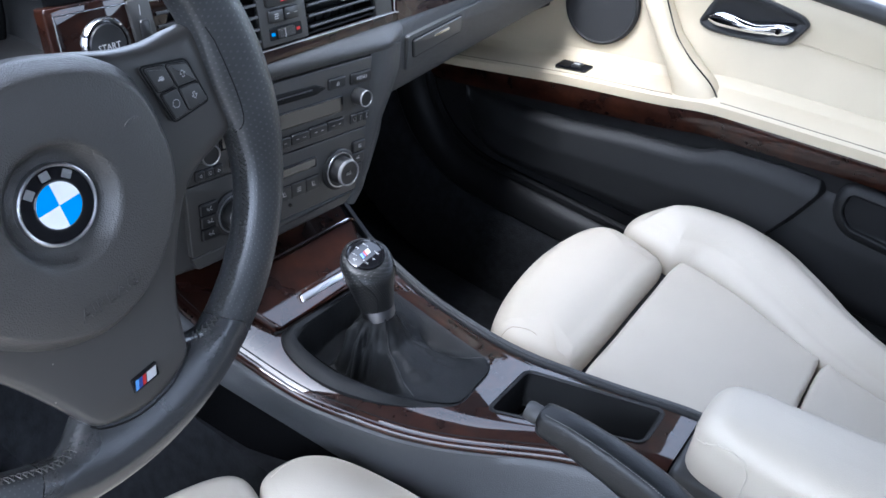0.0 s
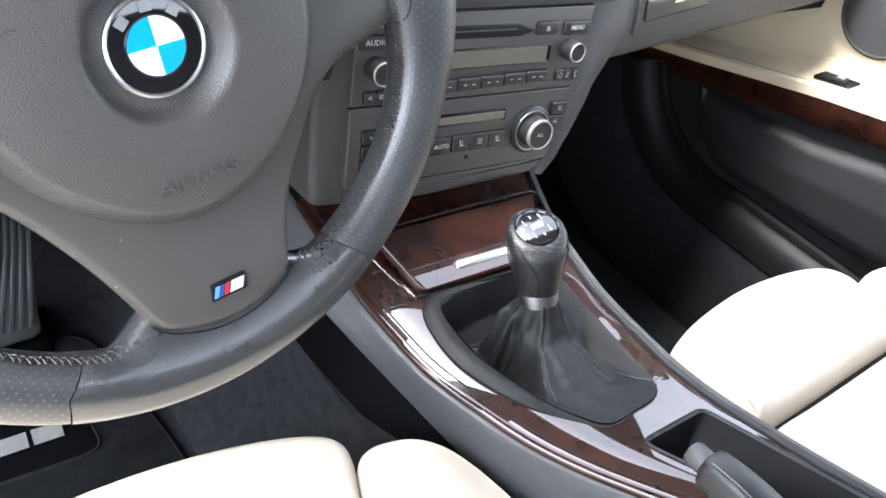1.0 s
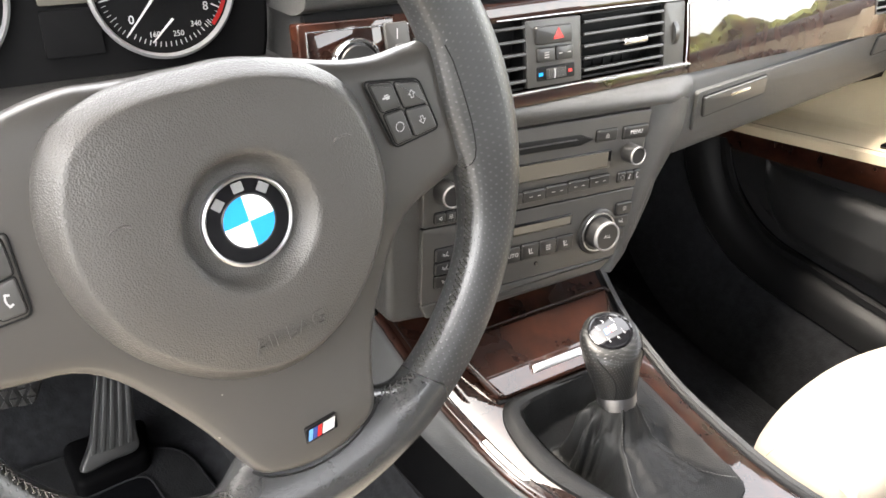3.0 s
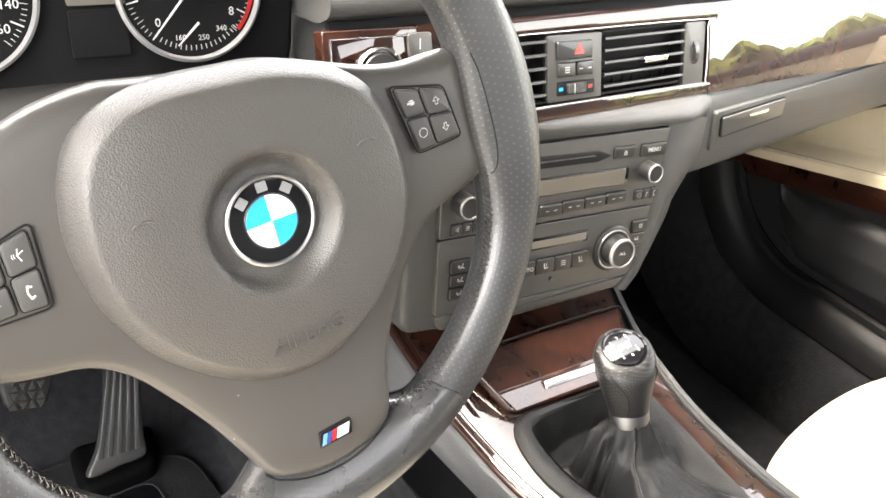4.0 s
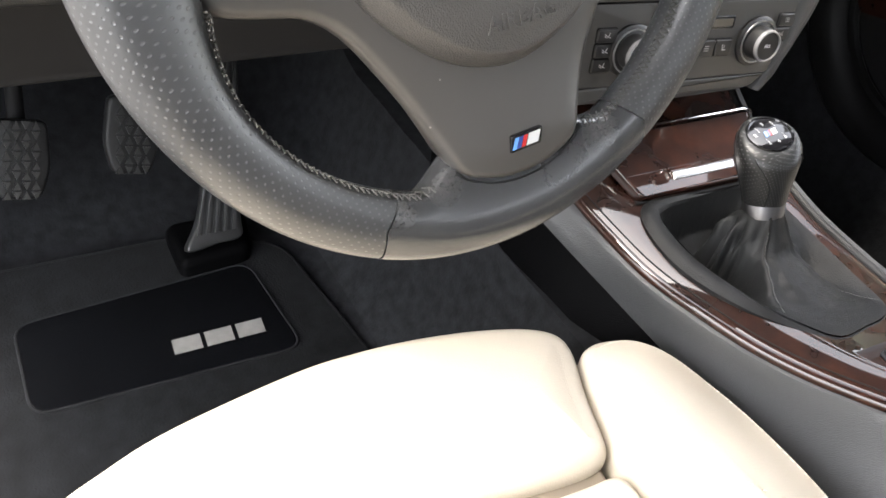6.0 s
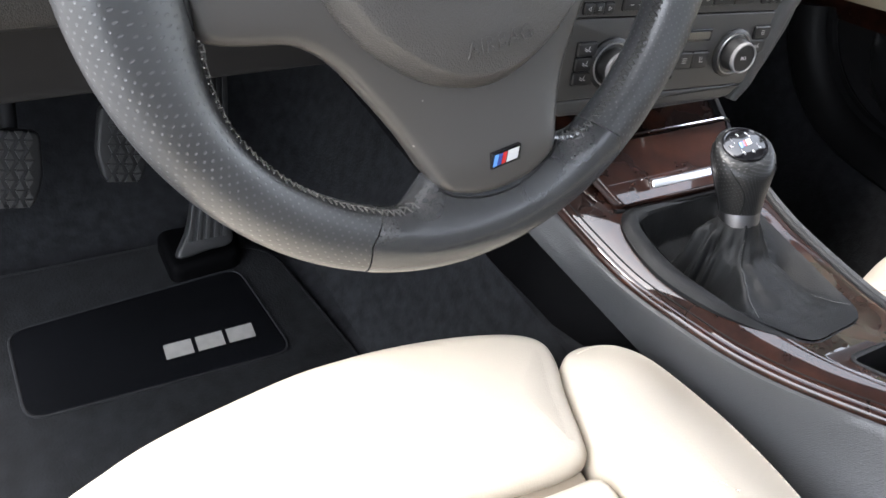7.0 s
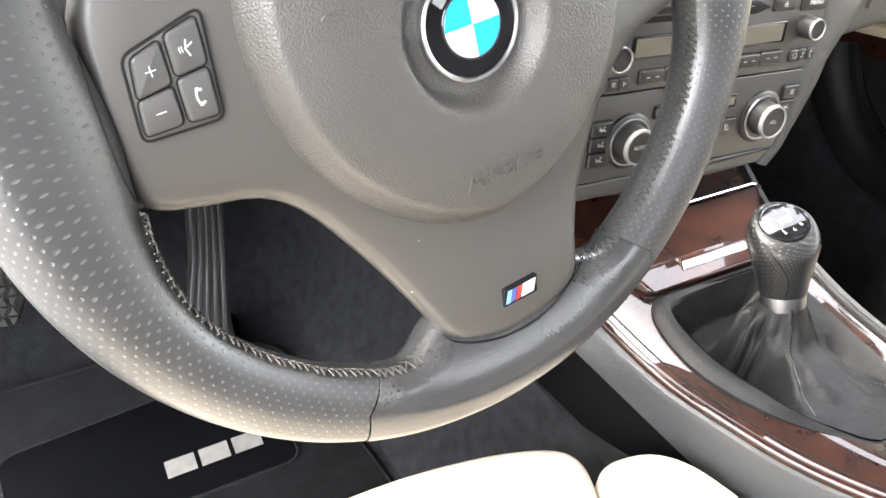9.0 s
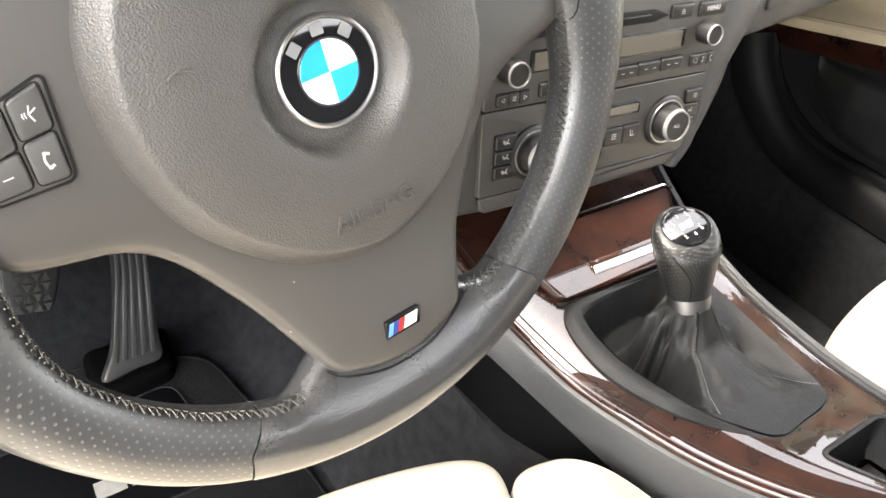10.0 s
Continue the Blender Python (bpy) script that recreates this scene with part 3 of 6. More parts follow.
RIGHT_IN = {-57: 2.0, -82: 4.5, -106: 5.0, -128: 4.0, -142: 2.5, -150: 1.0}
SPOKE_OUT = [Vector(((x - RIGHT_IN.get(y, 0)) / 1000, y / 1000)) for x, y in SPOKE_HALF] + [Vector((-x / 1000, SHOULDER.get(-x, y) / 1000)) for x, y in SPOKE_HALF[-2:0:-1]]
SPOKE_OUT = spline(SPOKE_OUT, 3)


def spoke_w(x, y):
    return -0.0135 - (0.0055 if x > 0 else -0.0008) * min(1, (abs(x) / 0.115) ** 2) + 0.0078 * ramp01(-y, 0.095, 0.158)


rings = [[(p.x, p.y, -0.042) for p in offset(SPOKE_OUT, 0.004)], [(p.x, p.y, spoke_w(p.x, p.y) - 0.012) for p in SPOKE_OUT]]
for d, dz in ((0.0006, -0.006), (0.003, -0.002), (0.0065, -0.0004)):
    rings.append([(p.x, p.y, spoke_w(p.x, p.y) + dz) for p in offset(SPOKE_OUT, d)])
inner = offset(SPOKE_OUT, 0.0065)
for f in (0.9, 0.75, 0.55, 0.35, 0.12):
    rings.append([(p.x * f, p.y * f - 0.01 * (1 - f), spoke_w(p.x * f, p.y * f)) for p in inner])
part("spoke_cover", rings_mesh(rings), SPOKE, wheel, "matt dark grey spoke trim")
# dark joints between spoke trim and rim
for leather, inside in ((lower_rim, lambda p: p.y < -0.138), (grips[0], lambda p: p.x > 0.143 and p.y < 0.05), (grips[1], lambda p: p.x < -0.143 and p.y < 0.05)):
    skin = BVHTree.FromPolygons([v.co.copy() for v in leather.data.vertices], [tuple(p.vertices) for p in leather.data.polygons])
    joint = [(p, skin.ray_cast(Vector((p.x, p.y, 0.05)), Vector((0, 0, -1)))[0]) for p in offset(SPOKE_OUT, -0.0004) if inside(p)]
    line = [Vector((p.x, p.y, max(q.z + 0.0001, spoke_w(p.x, p.y) - 0.004))) for p, q in joint if q is not None]
    part("trim_joint", tube(line, 0.0006 if leather is lower_rim else 0.0004, 8), DARK, wheel)

# round badge: plain rings and quarters
badge = part("badge", lathe([(0.0, -0.004), (0.0245, -0.004), (0.0248, 0.0), (0.0245, 0.0012), (0.0236, 0.0016), (0.0226, 0.0012), (0.0224, 0.0003), (0.0, 0.0003)], 64), ALU, wheel, "round chrome-ringed badge with blue and white quarters")
part("badge_ring", lathe([(0.0145, 0.0002), (0.0224, 0.0004), (0.0222, 0.0009), (0.0145, 0.0016), (0.0, 0.0012)], 64), GLOSS_BLACK, badge)
part("inner_ring", lathe([(0.0, 0.0008), (0.0150, 0.0010), (0.0148, 0.0019), (0.0138, 0.0019), (0.0, 0.0015)], 64), BRIGHT, badge)
for i in range(4):
    a0 = math.pi / 2 * i
    arc = [Vector((0.0139 * math.cos(a0 + math.pi / 2 * j / 12), 0.0139 * math.sin(a0 + math.pi / 2 * j / 12))) for j in range(13)]
    part("quarter", prism([Vector((0, 0))] + arc, 0.0012, 0.0021), (WHITE, BLUE, WHITE, BLUE)[i], badge)
for a in (48, 90, 132):
    part("badge_bar", moved(prism(rect(-0.0029, -0.0026, 0.0029, 0.0026, 0.0006), 0.0008, 0.0018), pose(0.0188 * math.cos(radians(a)), 0.0188 * math.sin(radians(a)), 0, 0, 0, a - 90)), SILVER, badge)

# small slanted stripe badge on the lower spoke
plate = part("stripe_badge", moved(prism(rounded([(-0.0115, -0.0048), (0.0095, -0.0048), (0.0115, 0.0048), (-0.0095, 0.0048)], 0.001), -0.003, 0.0, 0.0004),
             pose(0.001, -0.1375, -0.0062)), GLOSS_BLACK, wheel, "small slanted badge with blue, navy and red stripes")
for x, w, mt in ((-0.0075, 0.0026, LIGHT_BLUE), (-0.0045, 0.0026, NAVY), (-0.0015, 0.0026, RED), (0.0046, 0.0078, ICON)):
    part("stripe", moved(prism(V2([(x - w / 2 - 0.0013, -0.0032), (x + w / 2 - 0.0013, -0.0032), (x + w / 2 + 0.0013, 0.0032), (x - w / 2 + 0.0013, 0.0032)]), 0.0, 0.0004), pose(0.001, -0.1375, -0.0062)), mt, plate)


def icon_bm(kind, x, y, z, s):
    """A small printed sign."""
    w = s * 0.125
    if kind == "plus":
        return merge(stroke([(x - s / 2, y), (x + s / 2, y)], w, z), stroke([(x, y - s / 2), (x, y + s / 2)], w, z))
    if kind == "minus":
        return stroke([(x - s / 2, y), (x + s / 2, y)], w, z)
    if kind == "phone":
        return merge(stroke([(x + s * (0.5 * math.cos(a) + 0.25), y + s * (0.75 * math.sin(a))) for a in span(2.1, 4.2, 6)], w * 1.5, z),
                     stroke([(x - s * 0.1, y + s * 0.62), (x + s * 0.2, y + s * 0.52)], w * 1.8, z), stroke([(x - s * 0.1, y - s * 0.62), (x + s * 0.2, y - s * 0.52)], w * 1.8, z))
    if kind == "voice":
        return merge(stroke([(x + s * 0.1, y + s * 0.6), (x - s * 0.1, y), (x + s * 0.1, y - s * 0.6)], w, z), stroke([(x - s * 0.1, y), (x + s * 0.5, y + 0.3 * s)], w, z),
                     *[stroke([(x - s * d, y - s * 0.2), (x - s * d - 0.06 * s, y), (x - s * d, y + s * 0.2)], w * 0.7, z) for d in (0.35, 0.55)])
    if kind in ("up", "down"):
        q = 1 if kind == "up" else -1
        o = [(-0.2, -0.5), (0.2, -0.5), (0.2, 0), (0.5, 0), (0, 0.55), (-0.5, 0), (-0.2, 0)]
        return stroke([(x + s * a, y + q * s * b) for a, b in o], w * 0.8, z, True)
    if kind == "circle":
        return merge(*[stroke([(x + s * 0.55 * math.cos(a), y + s * 0.55 * math.sin(a)) for a in span(b + 0.15, b + 1.9, 5)], w * 0.8, z) for b in (0, 2.09, 4.19)])
    if kind == "horn":
        return merge(stroke([(x - s * 0.6, y - s * 0.1), (x + s * 0.35, y - s * 0.1)], w * 2.2, z), stroke([(x - s * 0.1, y - s * 0.35), (x + s * 0.3, y - s * 0.35)], w * 1.5, z), stroke([(x - s * 0.3, y + 0.2 * s), (x + s * 0.2, y + 0.2 * s)], w * 1.6, z))
    if kind == "left":
        return stroke([(x + s * 0.3, y + s * 0.4), (x - s * 0.4, y), (x + s * 0.3, y - s * 0.4)], w, z, True)
    if kind == "right":
        return stroke([(x - s * 0.3, y + s * 0.4), (x + s * 0.4, y), (x - s * 0.3, y - s * 0.4)], w, z, True)
    if kind == "air":
        return merge(stroke([(x + s * 0.3, y + s * 0.5), (x + s * 0.05, y - s * 0.1), (x + s * 0.5, y - s * 0.25)], w * 1.2, z), stroke([(x - s * 0.6, y + s * 0.3), (x - s * 0.15, y)], w, z), stroke([(x - s * 0.6, y), (x - s * 0.15, y - 0.25 * s)], w, z))
    if kind == "note":
        return merge(stroke([(x - s * 0.1, y - s * 0.5), (x - s * 0.1, y + s * 0.5), (x + s * 0.3, y + s * 0.25)], w, z), stroke([(x - s * 0.35, y - s * 0.45), (x - s * 0.1, y - s * 0.45)], w * 1.6, z))
    if kind == "eject":
        return merge(stroke([(x - s * 0.35, y - s * 0.1), (x, y + s * 0.35), (x + s * 0.35, y - s * 0.1)], w, z, True), stroke([(x - s * 0.4, y - s * 0.4), (x + s * 0.4, y - s * 0.4)], w, z))
    if kind == "dash":
        return merge(stroke([(x - s * 1.2, y), (x - s * 0.6, y)], w, z), stroke([(x + s * 0.6, y), (x + s * 1.2, y)], w, z))
    if kind == "lines":
        return merge(*[stroke([(x - s * 0.4, y + s * d), (x + s * 0.4, y + s * d)], w, z) for d in (-0.3, 0.05, 0.4)])
    if kind == "seat":
        return merge(stroke([(x - s * 0.35, y + s * 0.5), (x - s * 0.2, y - s * 0.3), (x + s * 0.4, y - s * 0.3)], w * 1.3, z), stroke([(x + s * 0.1, y), (x + s * 0.1, y + s * 0.5)], w * 0.8, z))
    return stroke([(x - s * 0.4, y), (x + s * 0.4, y)], w, z)


# button pods
def pod(name, outline, buttons, z):
    base = part(name, prism(rounded(outline, 0.004), z - 0.008, z, 0.0008), SPOKE, wheel, "grey button pod")
    part("pod_groove", tube([(p.x, p.y, z - 0.0004) for p in rounded(outline, 0.004)], 0.0007, 6, True), DARK, base)
    for o, kind, s in buttons:
        b = part("button", prism(rounded(o, 0.0022), z - 0.002, z + 0.0020, 0.0013), FACIA, base, sharp=18)
        part("key_gap", prism(offset(rounded(o, 0.0022), -0.0007), z - 0.002, z + 0.0003), DARK, b)
        cx, cy = sum(p[0] for p in o) / len(o), sum(p[1] for p in o) / len(o)
        part("icon", icon_bm(kind, cx, cy, z + 0.0022, s), ICON, b)


pod("button_pod", [(-0.1383, 0.0300), (-0.1052, 0.0385), (-0.1098, -0.0035), (-0.1420, -0.0020)], [
    ([(-0.1356, 0.0285), (-0.1236, 0.0320), (-0.1245, 0.0155), (-0.1383, 0.0140)], "plus", 0.0037),
    ([(-0.1386, 0.0132), (-0.1246, 0.0146), (-0.1254, 0.0000), (-0.1404, 0.0002)], "minus", 0.0035),
    ([(-0.1213, 0.0330), (-0.1080, 0.0363), (-0.1093, 0.0185), (-0.1222, 0.0175)], "voice", 0.0048),
    ([(-0.1224, 0.0162), (-0.1097, 0.0172), (-0.1112, -0.0012), (-0.1233, -0.0004)], "phone", 0.0048)], -0.0114)
pod("button_pod", [(0.0930, 0.0422), (0.1285, 0.0327), (0.1340, 0.0002), (0.1020, -0.0008)], [
    ([(0.0953, 0.0402), (0.1100, 0.0362), (0.1120, 0.0215), (0.0990, 0.0222)], "horn", 0.0040),
    ([(0.0998, 0.0205), (0.1123, 0.0197), (0.1145, 0.0015), (0.1030, 0.0012)], "circle", 0.0049),
    ([(0.1117, 0.0359), (0.1265, 0.0315), (0.1293, 0.0177), (0.1141, 0.0197)], "up", 0.0043),
    ([(0.1143, 0.0185), (0.1297, 0.0165), (0.1323, 0.0019), (0.1161, 0.0015)], "down", 0.0043)], -0.0145)

# cross stitching along the inside of the rim
stitches = []
for side in (-1, 1):
    a = 20.5
    while a < 78:
        b = side * a
        r = radians(b)
        inn = rim_section(b)[0]
        rad, tan = Vector((math.sin(r), -math.cos(r), 0)), Vector((math.cos(r), math.sin(r), 0))
        c = rad * (RIM_R - inn - 0.0001) + RIM_SHIFT + Vector((0, 0, 0.0050 + 0.0008 * math.sin(a * 5.1) + RIM_LEAN * RIM_R * math.sin(r)))
        for q in (-1, 1):
            j = 0.0006 * math.sin(a * 7.3 + q)
            stitches.append(tube([c - tan * (0.0023 + j) - Vector((0, 0, 0.0040 * q)) + rad * 0.0010, c - rad * 0.0007, c + tan * (0.0023 - j) + Vector((0, 0, 0.0040 * q)) + rad * 0.0010], 0.00046, 5))
        a += 1.4
ob = part("stitching", merge(*stitches), THREAD, wheel, "grey cross stitching")
ob["kind"] = "stuff"

# column behind the wheel
column = thing("steering_column", WHEEL @ pose(0, 0, 0, 0, 0, -WHEEL_TURN), "dark grey plastic steering column shroud", "steering column")
part("shroud", moved(prism(rounded([(-0.070, -0.082), (0.070, -0.082), (0.085, 0.02), (0.05, 0.06), (-0.05, 0.06), (-0.085, 0.02)], 0.035), -0.30, -0.075, 0.016), LEVEL), PLASTIC, column)
part("hub", moved(prism(disc(0, 0, 0.055), -0.07, -0.03, 0.004), LEVEL), DARK, column)
for sx, dz in ((-1, 0.0), (1, 0.0)):
    part("stalk", tube([(sx * 0.07, 0.005, -0.085), (sx * 0.10, 0.008, -0.082), (sx * 0.125, 0.010, -0.080)], lambda f: 0.009 + 0.003 * f, 12, squash=0.6), PLASTIC, column)

# ---- dashboard ----
dash = thing("dashboard", LEVEL, "dark grey dashboard with polished burl wood trim", "dashboard")


def dash_profile(name, pts, x0, x1, mat, label="", n=24, rise=0.0, push=0.0, kid=None):
    """A length of dash: a cross-section of (y, z) drawn from x0 to x1."""
    sec = spline(pts, 5, closed=True)
    rings = []
    for x in span(x0, x1, n):
        f = max(0, (x - 0.56))
        rings.append([(x, p[0] + 0.0227 * x + push * f, p[1] + rise * f) for p in sec])
    return part(name, rings_mesh(rings), mat, kid or dash, label)


# upper pad, shadow gap, belt below the wood
dash_profile("top_pad", [(0.180, 0.662), (0.186, 0.676), (0.215, 0.692), (0.30, 0.715), (0.45, 0.73), (0.72, 0.72), (0.72, 0.64), (0.30, 0.640), (0.215, 0.645), (0.19, 0.652)], 0.125, 1.13, DASH, "soft grey upper dash pad", rise=0.004)
dash_profile("shadow_gap", [(0.20, 0.655), (0.30, 0.655), (0.32, 0.60), (0.30, 0.53), (0.192, 0.55), (0.18, 0.60)], 0.13, 1.12, DARK)
BELT = [(0.150, 0.560), (0.165, 0.567), (0.22, 0.566), (0.30, 0.53), (0.30, 0.47), (0.18, 0.462), (0.148, 0.470), (0.1395, 0.484), (0.1405, 0.520), (0.1445, 0.548)]
dash_profile("belt", BELT, 0.534, 1.11, DASH, "grained dark grey glovebox belt", rise=0.045, push=0.045)


def radio_lip(u, x):
    """The belt between the wood and the radio: it rolls forward over the radio's upper edge."""
    p0, p2 = Vector((0.1515 + 0.0227 * x, 0.5625)), Vector((0.1655 - 0.0786 * (x - 0.2134), 0.5435))
    k = min(1.0, max(0.0, (x - 0.508) / 0.046))
    k = k * k * (3 - 2 * k)
    p2 = p2.lerp(Vector((0.1415 + 0.0227 * x, 0.5435)), k)
    sink = Vector((0.4 * max(0.0, x - 0.552), 0))
    p0, p2 = p0 + sink, p2 + sink
    c = Vector((min(p0.x, p2.x) - 0.006 * (1 - k), 0.5565))
    if u > 0.8:
        return (x, p2.x + 0.06 * (u - 0.8), p2.y - 0.004 * (u - 0.8))
    t = u / 0.8
    q = p0 * (1 - t) ** 2 + c * 2 * t * (1 - t) + p2 * t * t
    return (x, q.x, q.y)


part("belt", slab(radio_lip, span(0, 1, 20), span(0.13, 0.60, 36), (0, 0.012, 0.002)), DASH, dash, "grained dark grey lower dash belt", sharp=60)
part("under_panel", prism(rect(0.50, 0.22, 1.10, 0.9, 0.02), 0.462, 0.475), DARK, dash)
# glovebox lid: a proud plate with a button tray
lid_m = axes_pose((0, 0.1128, 0.4975), (1, 0.0677, 0.045), (0, 0.05, 1))
part("glovebox_lid", moved(prism(rounded([(0.568, -0.024), (1.04, -0.024), (1.04, 0.021), (0.566, 0.0205)], 0.004), -0.02, 0.0009, 0.0008), lid_m), DASH, dash)
pull = part("glovebox_latch", moved(prism(rounded([(0.580, -0.0085), (0.690, -0.0065), (0.689, 0.0145), (0.575, 0.0135)], 0.003), -0.004, 0.0035, 0.0012), lid_m), FACIA, dash, "recessed black glovebox latch")
part("latch_frame", moved(prism(offset(rounded([(0.580, -0.0085), (0.690, -0.0065), (0.689, 0.0145), (0.575, 0.0135)], 0.003), -0.0018), -0.004, 0.0020, 0.0004), lid_m), DARK, pull)
pull2 = part("glovebox_latch", moved(prism(rounded([(0.930, -0.0075), (1.035, -0.0075), (1.035, 0.0140), (0.9345, 0.0145)], 0.003), -0.004, 0.0035, 0.0012), lid_m), FACIA, dash, "recessed black glovebox latch")
part("latch_frame", moved(prism(offset(rounded([(0.930, -0.0075), (1.035, -0.0075), (1.035, 0.0140), (0.9345, 0.0145)], 0.003), -0.0018), -0.004, 0.0020, 0.0004), lid_m), DARK, pull2)
part("latch_print", moved(prism(rect(0.962, 0.0045, 0.997, 0.0075), 0.0030, 0.0042), lid_m), CHROME, pull2)
part("latch_print", moved(prism(rect(0.622, 0.0055, 0.657, 0.0085), 0.0030, 0.0042), lid_m), CHROME, pull)

# wood strip with its openings: lower rail, upper rail, end pieces
WOOD_LEAN = pose(0, 0.0435, 0) @ pose(0, 0, 0, -2.2) @ pose(0, -0.0435, 0)
end_face = lambda x, y: (x, y, 0.0012 - 0.4 * (y - 0.0435) ** 2)
strip = part("wood_trim", moved(merge(
    slab(lambda x, u: (x, -0.001 + (lerp(x, [0.20, 0.56], [0.0125, 0.0105]) + 0.001) * u, 0.0015 - 0.0004 * u - 0.0003 * (2 * u - 1) ** 4), span(0.20, 0.56, 12), span(0, 1, 8), (0, 0, -0.012)),
    slab(lambda x, u: (x, lerp(x, [0.20, 0.56], [0.0735, 0.0715]) + 0.016 * u, 0.0015 - 0.0005 * u - 0.0008 * (2 * u - 1) ** 4), span(0.20, 0.56, 12), span(0, 1, 8), (0, 0, -0.012)),
    moved(slab(end_face, span(0.5505, 0.905, 32), span(-0.0445 + 0.0435, 0.0875, 16), (0, 0, -0.010)), WOOD_LEAN),
    moved(slab(end_face, span(0.905, 1.03, 8), span(-0.001, 0.0225, 5), (0, 0, -0.010)), WOOD_LEAN),
    moved(slab(end_face, span(0.905, 1.03, 8), span(0.0745, 0.0875, 4), (0, 0, -0.010)), WOOD_LEAN),
    moved(slab(end_face, span(1.03, 1.09, 4), span(-0.001, 0.0875, 16), (0, 0, -0.010)), WOOD_LEAN)), STRIP), WOOD, dash, "polished reddish-brown burl wood strip")
part("wood_trim", moved(prism(rounded([(0.118, 0.0), (0.215, -0.001), (0.235, 0.088), (0.118, 0.0905)], 0.003), -0.012, 0.0, 0.002), STRIP), WOOD, dash, "polished reddish-brown burl wood beside the start button")
part("chrome_line", moved(tube([(0.124, 0.0, 0.0012), (0.124, 0.084, 0.0012), (0.212, 0.082, 0.0012)], 0.0008, 6), STRIP), CHROME, dash)
part("chrome_line", moved(tube(spline([(0.30, 0.0115, 0.0022), (0.53, 0.0095, 0.0022), (0.545, 0.013, 0.0022), (0.5445, 0.066, 0.0022), (0.536, 0.0725, 0.0022), (0.30, 0.0745, 0.0022)], 5, False), 0.0005, 6), STRIP), ALU, dash)

# centre vents
vent = thing("air_vent", STRIP, "black dashboard air vent with horizontal slats and chrome tab", "air vent", "dash vents")


def vent_box(x0, x1, y0, y1, owner, tab=True):
    part("duct", merge(prism(rect(x0, y0, x1, y1), -0.062, -0.060), prism(rect(x0 - 0.002, y0, x0, y1), -0.06, -0.002), prism(rect(x1, y0, x1 + 0.002, y1), -0.06, -0.002),
                       prism(rect(x0, y0 - 0.002, x1, y0), -0.06, -0.002), prism(rect(x0, y1, x1, y1 + 0.002), -0.06, -0.002)), DARK, owner)
    for i in range(5):
        y = y0 + (y1 - y0) * (i + 0.5) / 5
        part("slat", moved(prism(rounded([(-0.014, -0.0011), (0.002, -0.0015), (0.002, 0.0015), (-0.014, 0.0011)], 0.0008), x0, x1), axes_pose((0, y, 0), (0, 0.12, 1), (0, -1, 0.12))), BUTTON, owner)
    for i in range(8):
        x = x0 + (x1 - x0) * (i + 0.5) / 8
        part("vane", prism(rect(x - 0.0007, y0, x + 0.0007, y1), -0.045, -0.02), DARK, owner)
    if tab:
        xc = (x0 + x1) / 2
        part("tab", prism(rect(xc - 0.004, (y0 + y1) / 2 - 0.0045, xc + 0.028, (y0 + y1) / 2 + 0.0015, 0.002), -0.003, 0.006, 0.0015), CHROME, owner, "chrome vent tab")


vent_box(0.402, 0.510, 0.0155, 0.0690, vent)
part("side_panel", prism(rounded([(0.5125, 0.010), (0.5425, 0.009), (0.5430, 0.0705), (0.5125, 0.0710)], 0.003), -0.012, 0.0008, 0.001), FACIA, vent)
part("thumbwheel", moved(prism(disc(0, 0, 0.017, 28), -0.003, 0.003, 0.0006), axes_pose((0.528, 0.041, -0.012), (0, 1, 0), (0, 0, 1))), BUTTON, vent)
for i in range(13):
    a = radians(-60 + 10 * i)
    part("wheel_rib", moved(prism(rect(-0.0004, -0.0033, 0.0004, 0.0033), 0, 0.0006), axes_pose((0.528, 0.041 + 0.0169 * math.sin(a), -0.012 + 0.0169 * math.cos(a)), (0, math.cos(a), -math.sin(a)), (1, 0, 0))), FACIA, vent)
vent2 = thing("air_vent", STRIP, "black dashboard air vent beside the wheel rim, with horizontal slats", "air vent", "dash vents")
vent_box(0.262, 0.331, 0.0155, 0.0725, vent2, False)

vent4 = thing("air_vent", STRIP, "black air vent at the door end of the wood strip", "air vent", "dash vents")
vent_box(0.9075, 1.0275, 0.025, 0.072, vent4)
part("bezel", moved(tube([(p.x, p.y, 0.0012) for p in rect(0.9055, 0.0230, 1.0295, 0.0740, 0.004)], 0.0016, 6, True, up=(0, 0, 1)), LEVEL), BUTTON, vent4)

# switches between the vents
sw = thing("switch_panel", STRIP, "grey switch panel with red hazard button between the vents", "switch panel")
part("plate", prism(rounded([(0.3335, 0.0135), (0.3995, 0.0125), (0.3985, 0.0705), (0.3325, 0.0720)], 0.002), -0.012, 0.0006, 0.001), FACIA, sw)
hz = part("hazard_button", prism(rounded([(0.3430, 0.0500), (0.3855, 0.0492), (0.3850, 0.0650), (0.3420, 0.0660)], 0.003), -0.002, 0.0040, 0.0015), BUTTON, sw)
part("hazard_sign", prism(V2([(0.3615, 0.0535), (0.3745, 0.0535), (0.3680, 0.0632)]), 0.0038, 0.0043), RED, hz)
for x0, kind in ((0.3445, "lines"), (0.3665, "dash")):
    b = part("button", prism(rounded([(x0, 0.0345), (x0 + 0.0205, 0.0340), (x0 + 0.0205, 0.0468), (x0, 0.0473)], 0.0025), -0.002, 0.0030, 0.0012), BUTTON, sw)
    part("icon", icon_bm(kind, x0 + 0.010, 0.0405, 0.0033, 0.006), ICON, b)
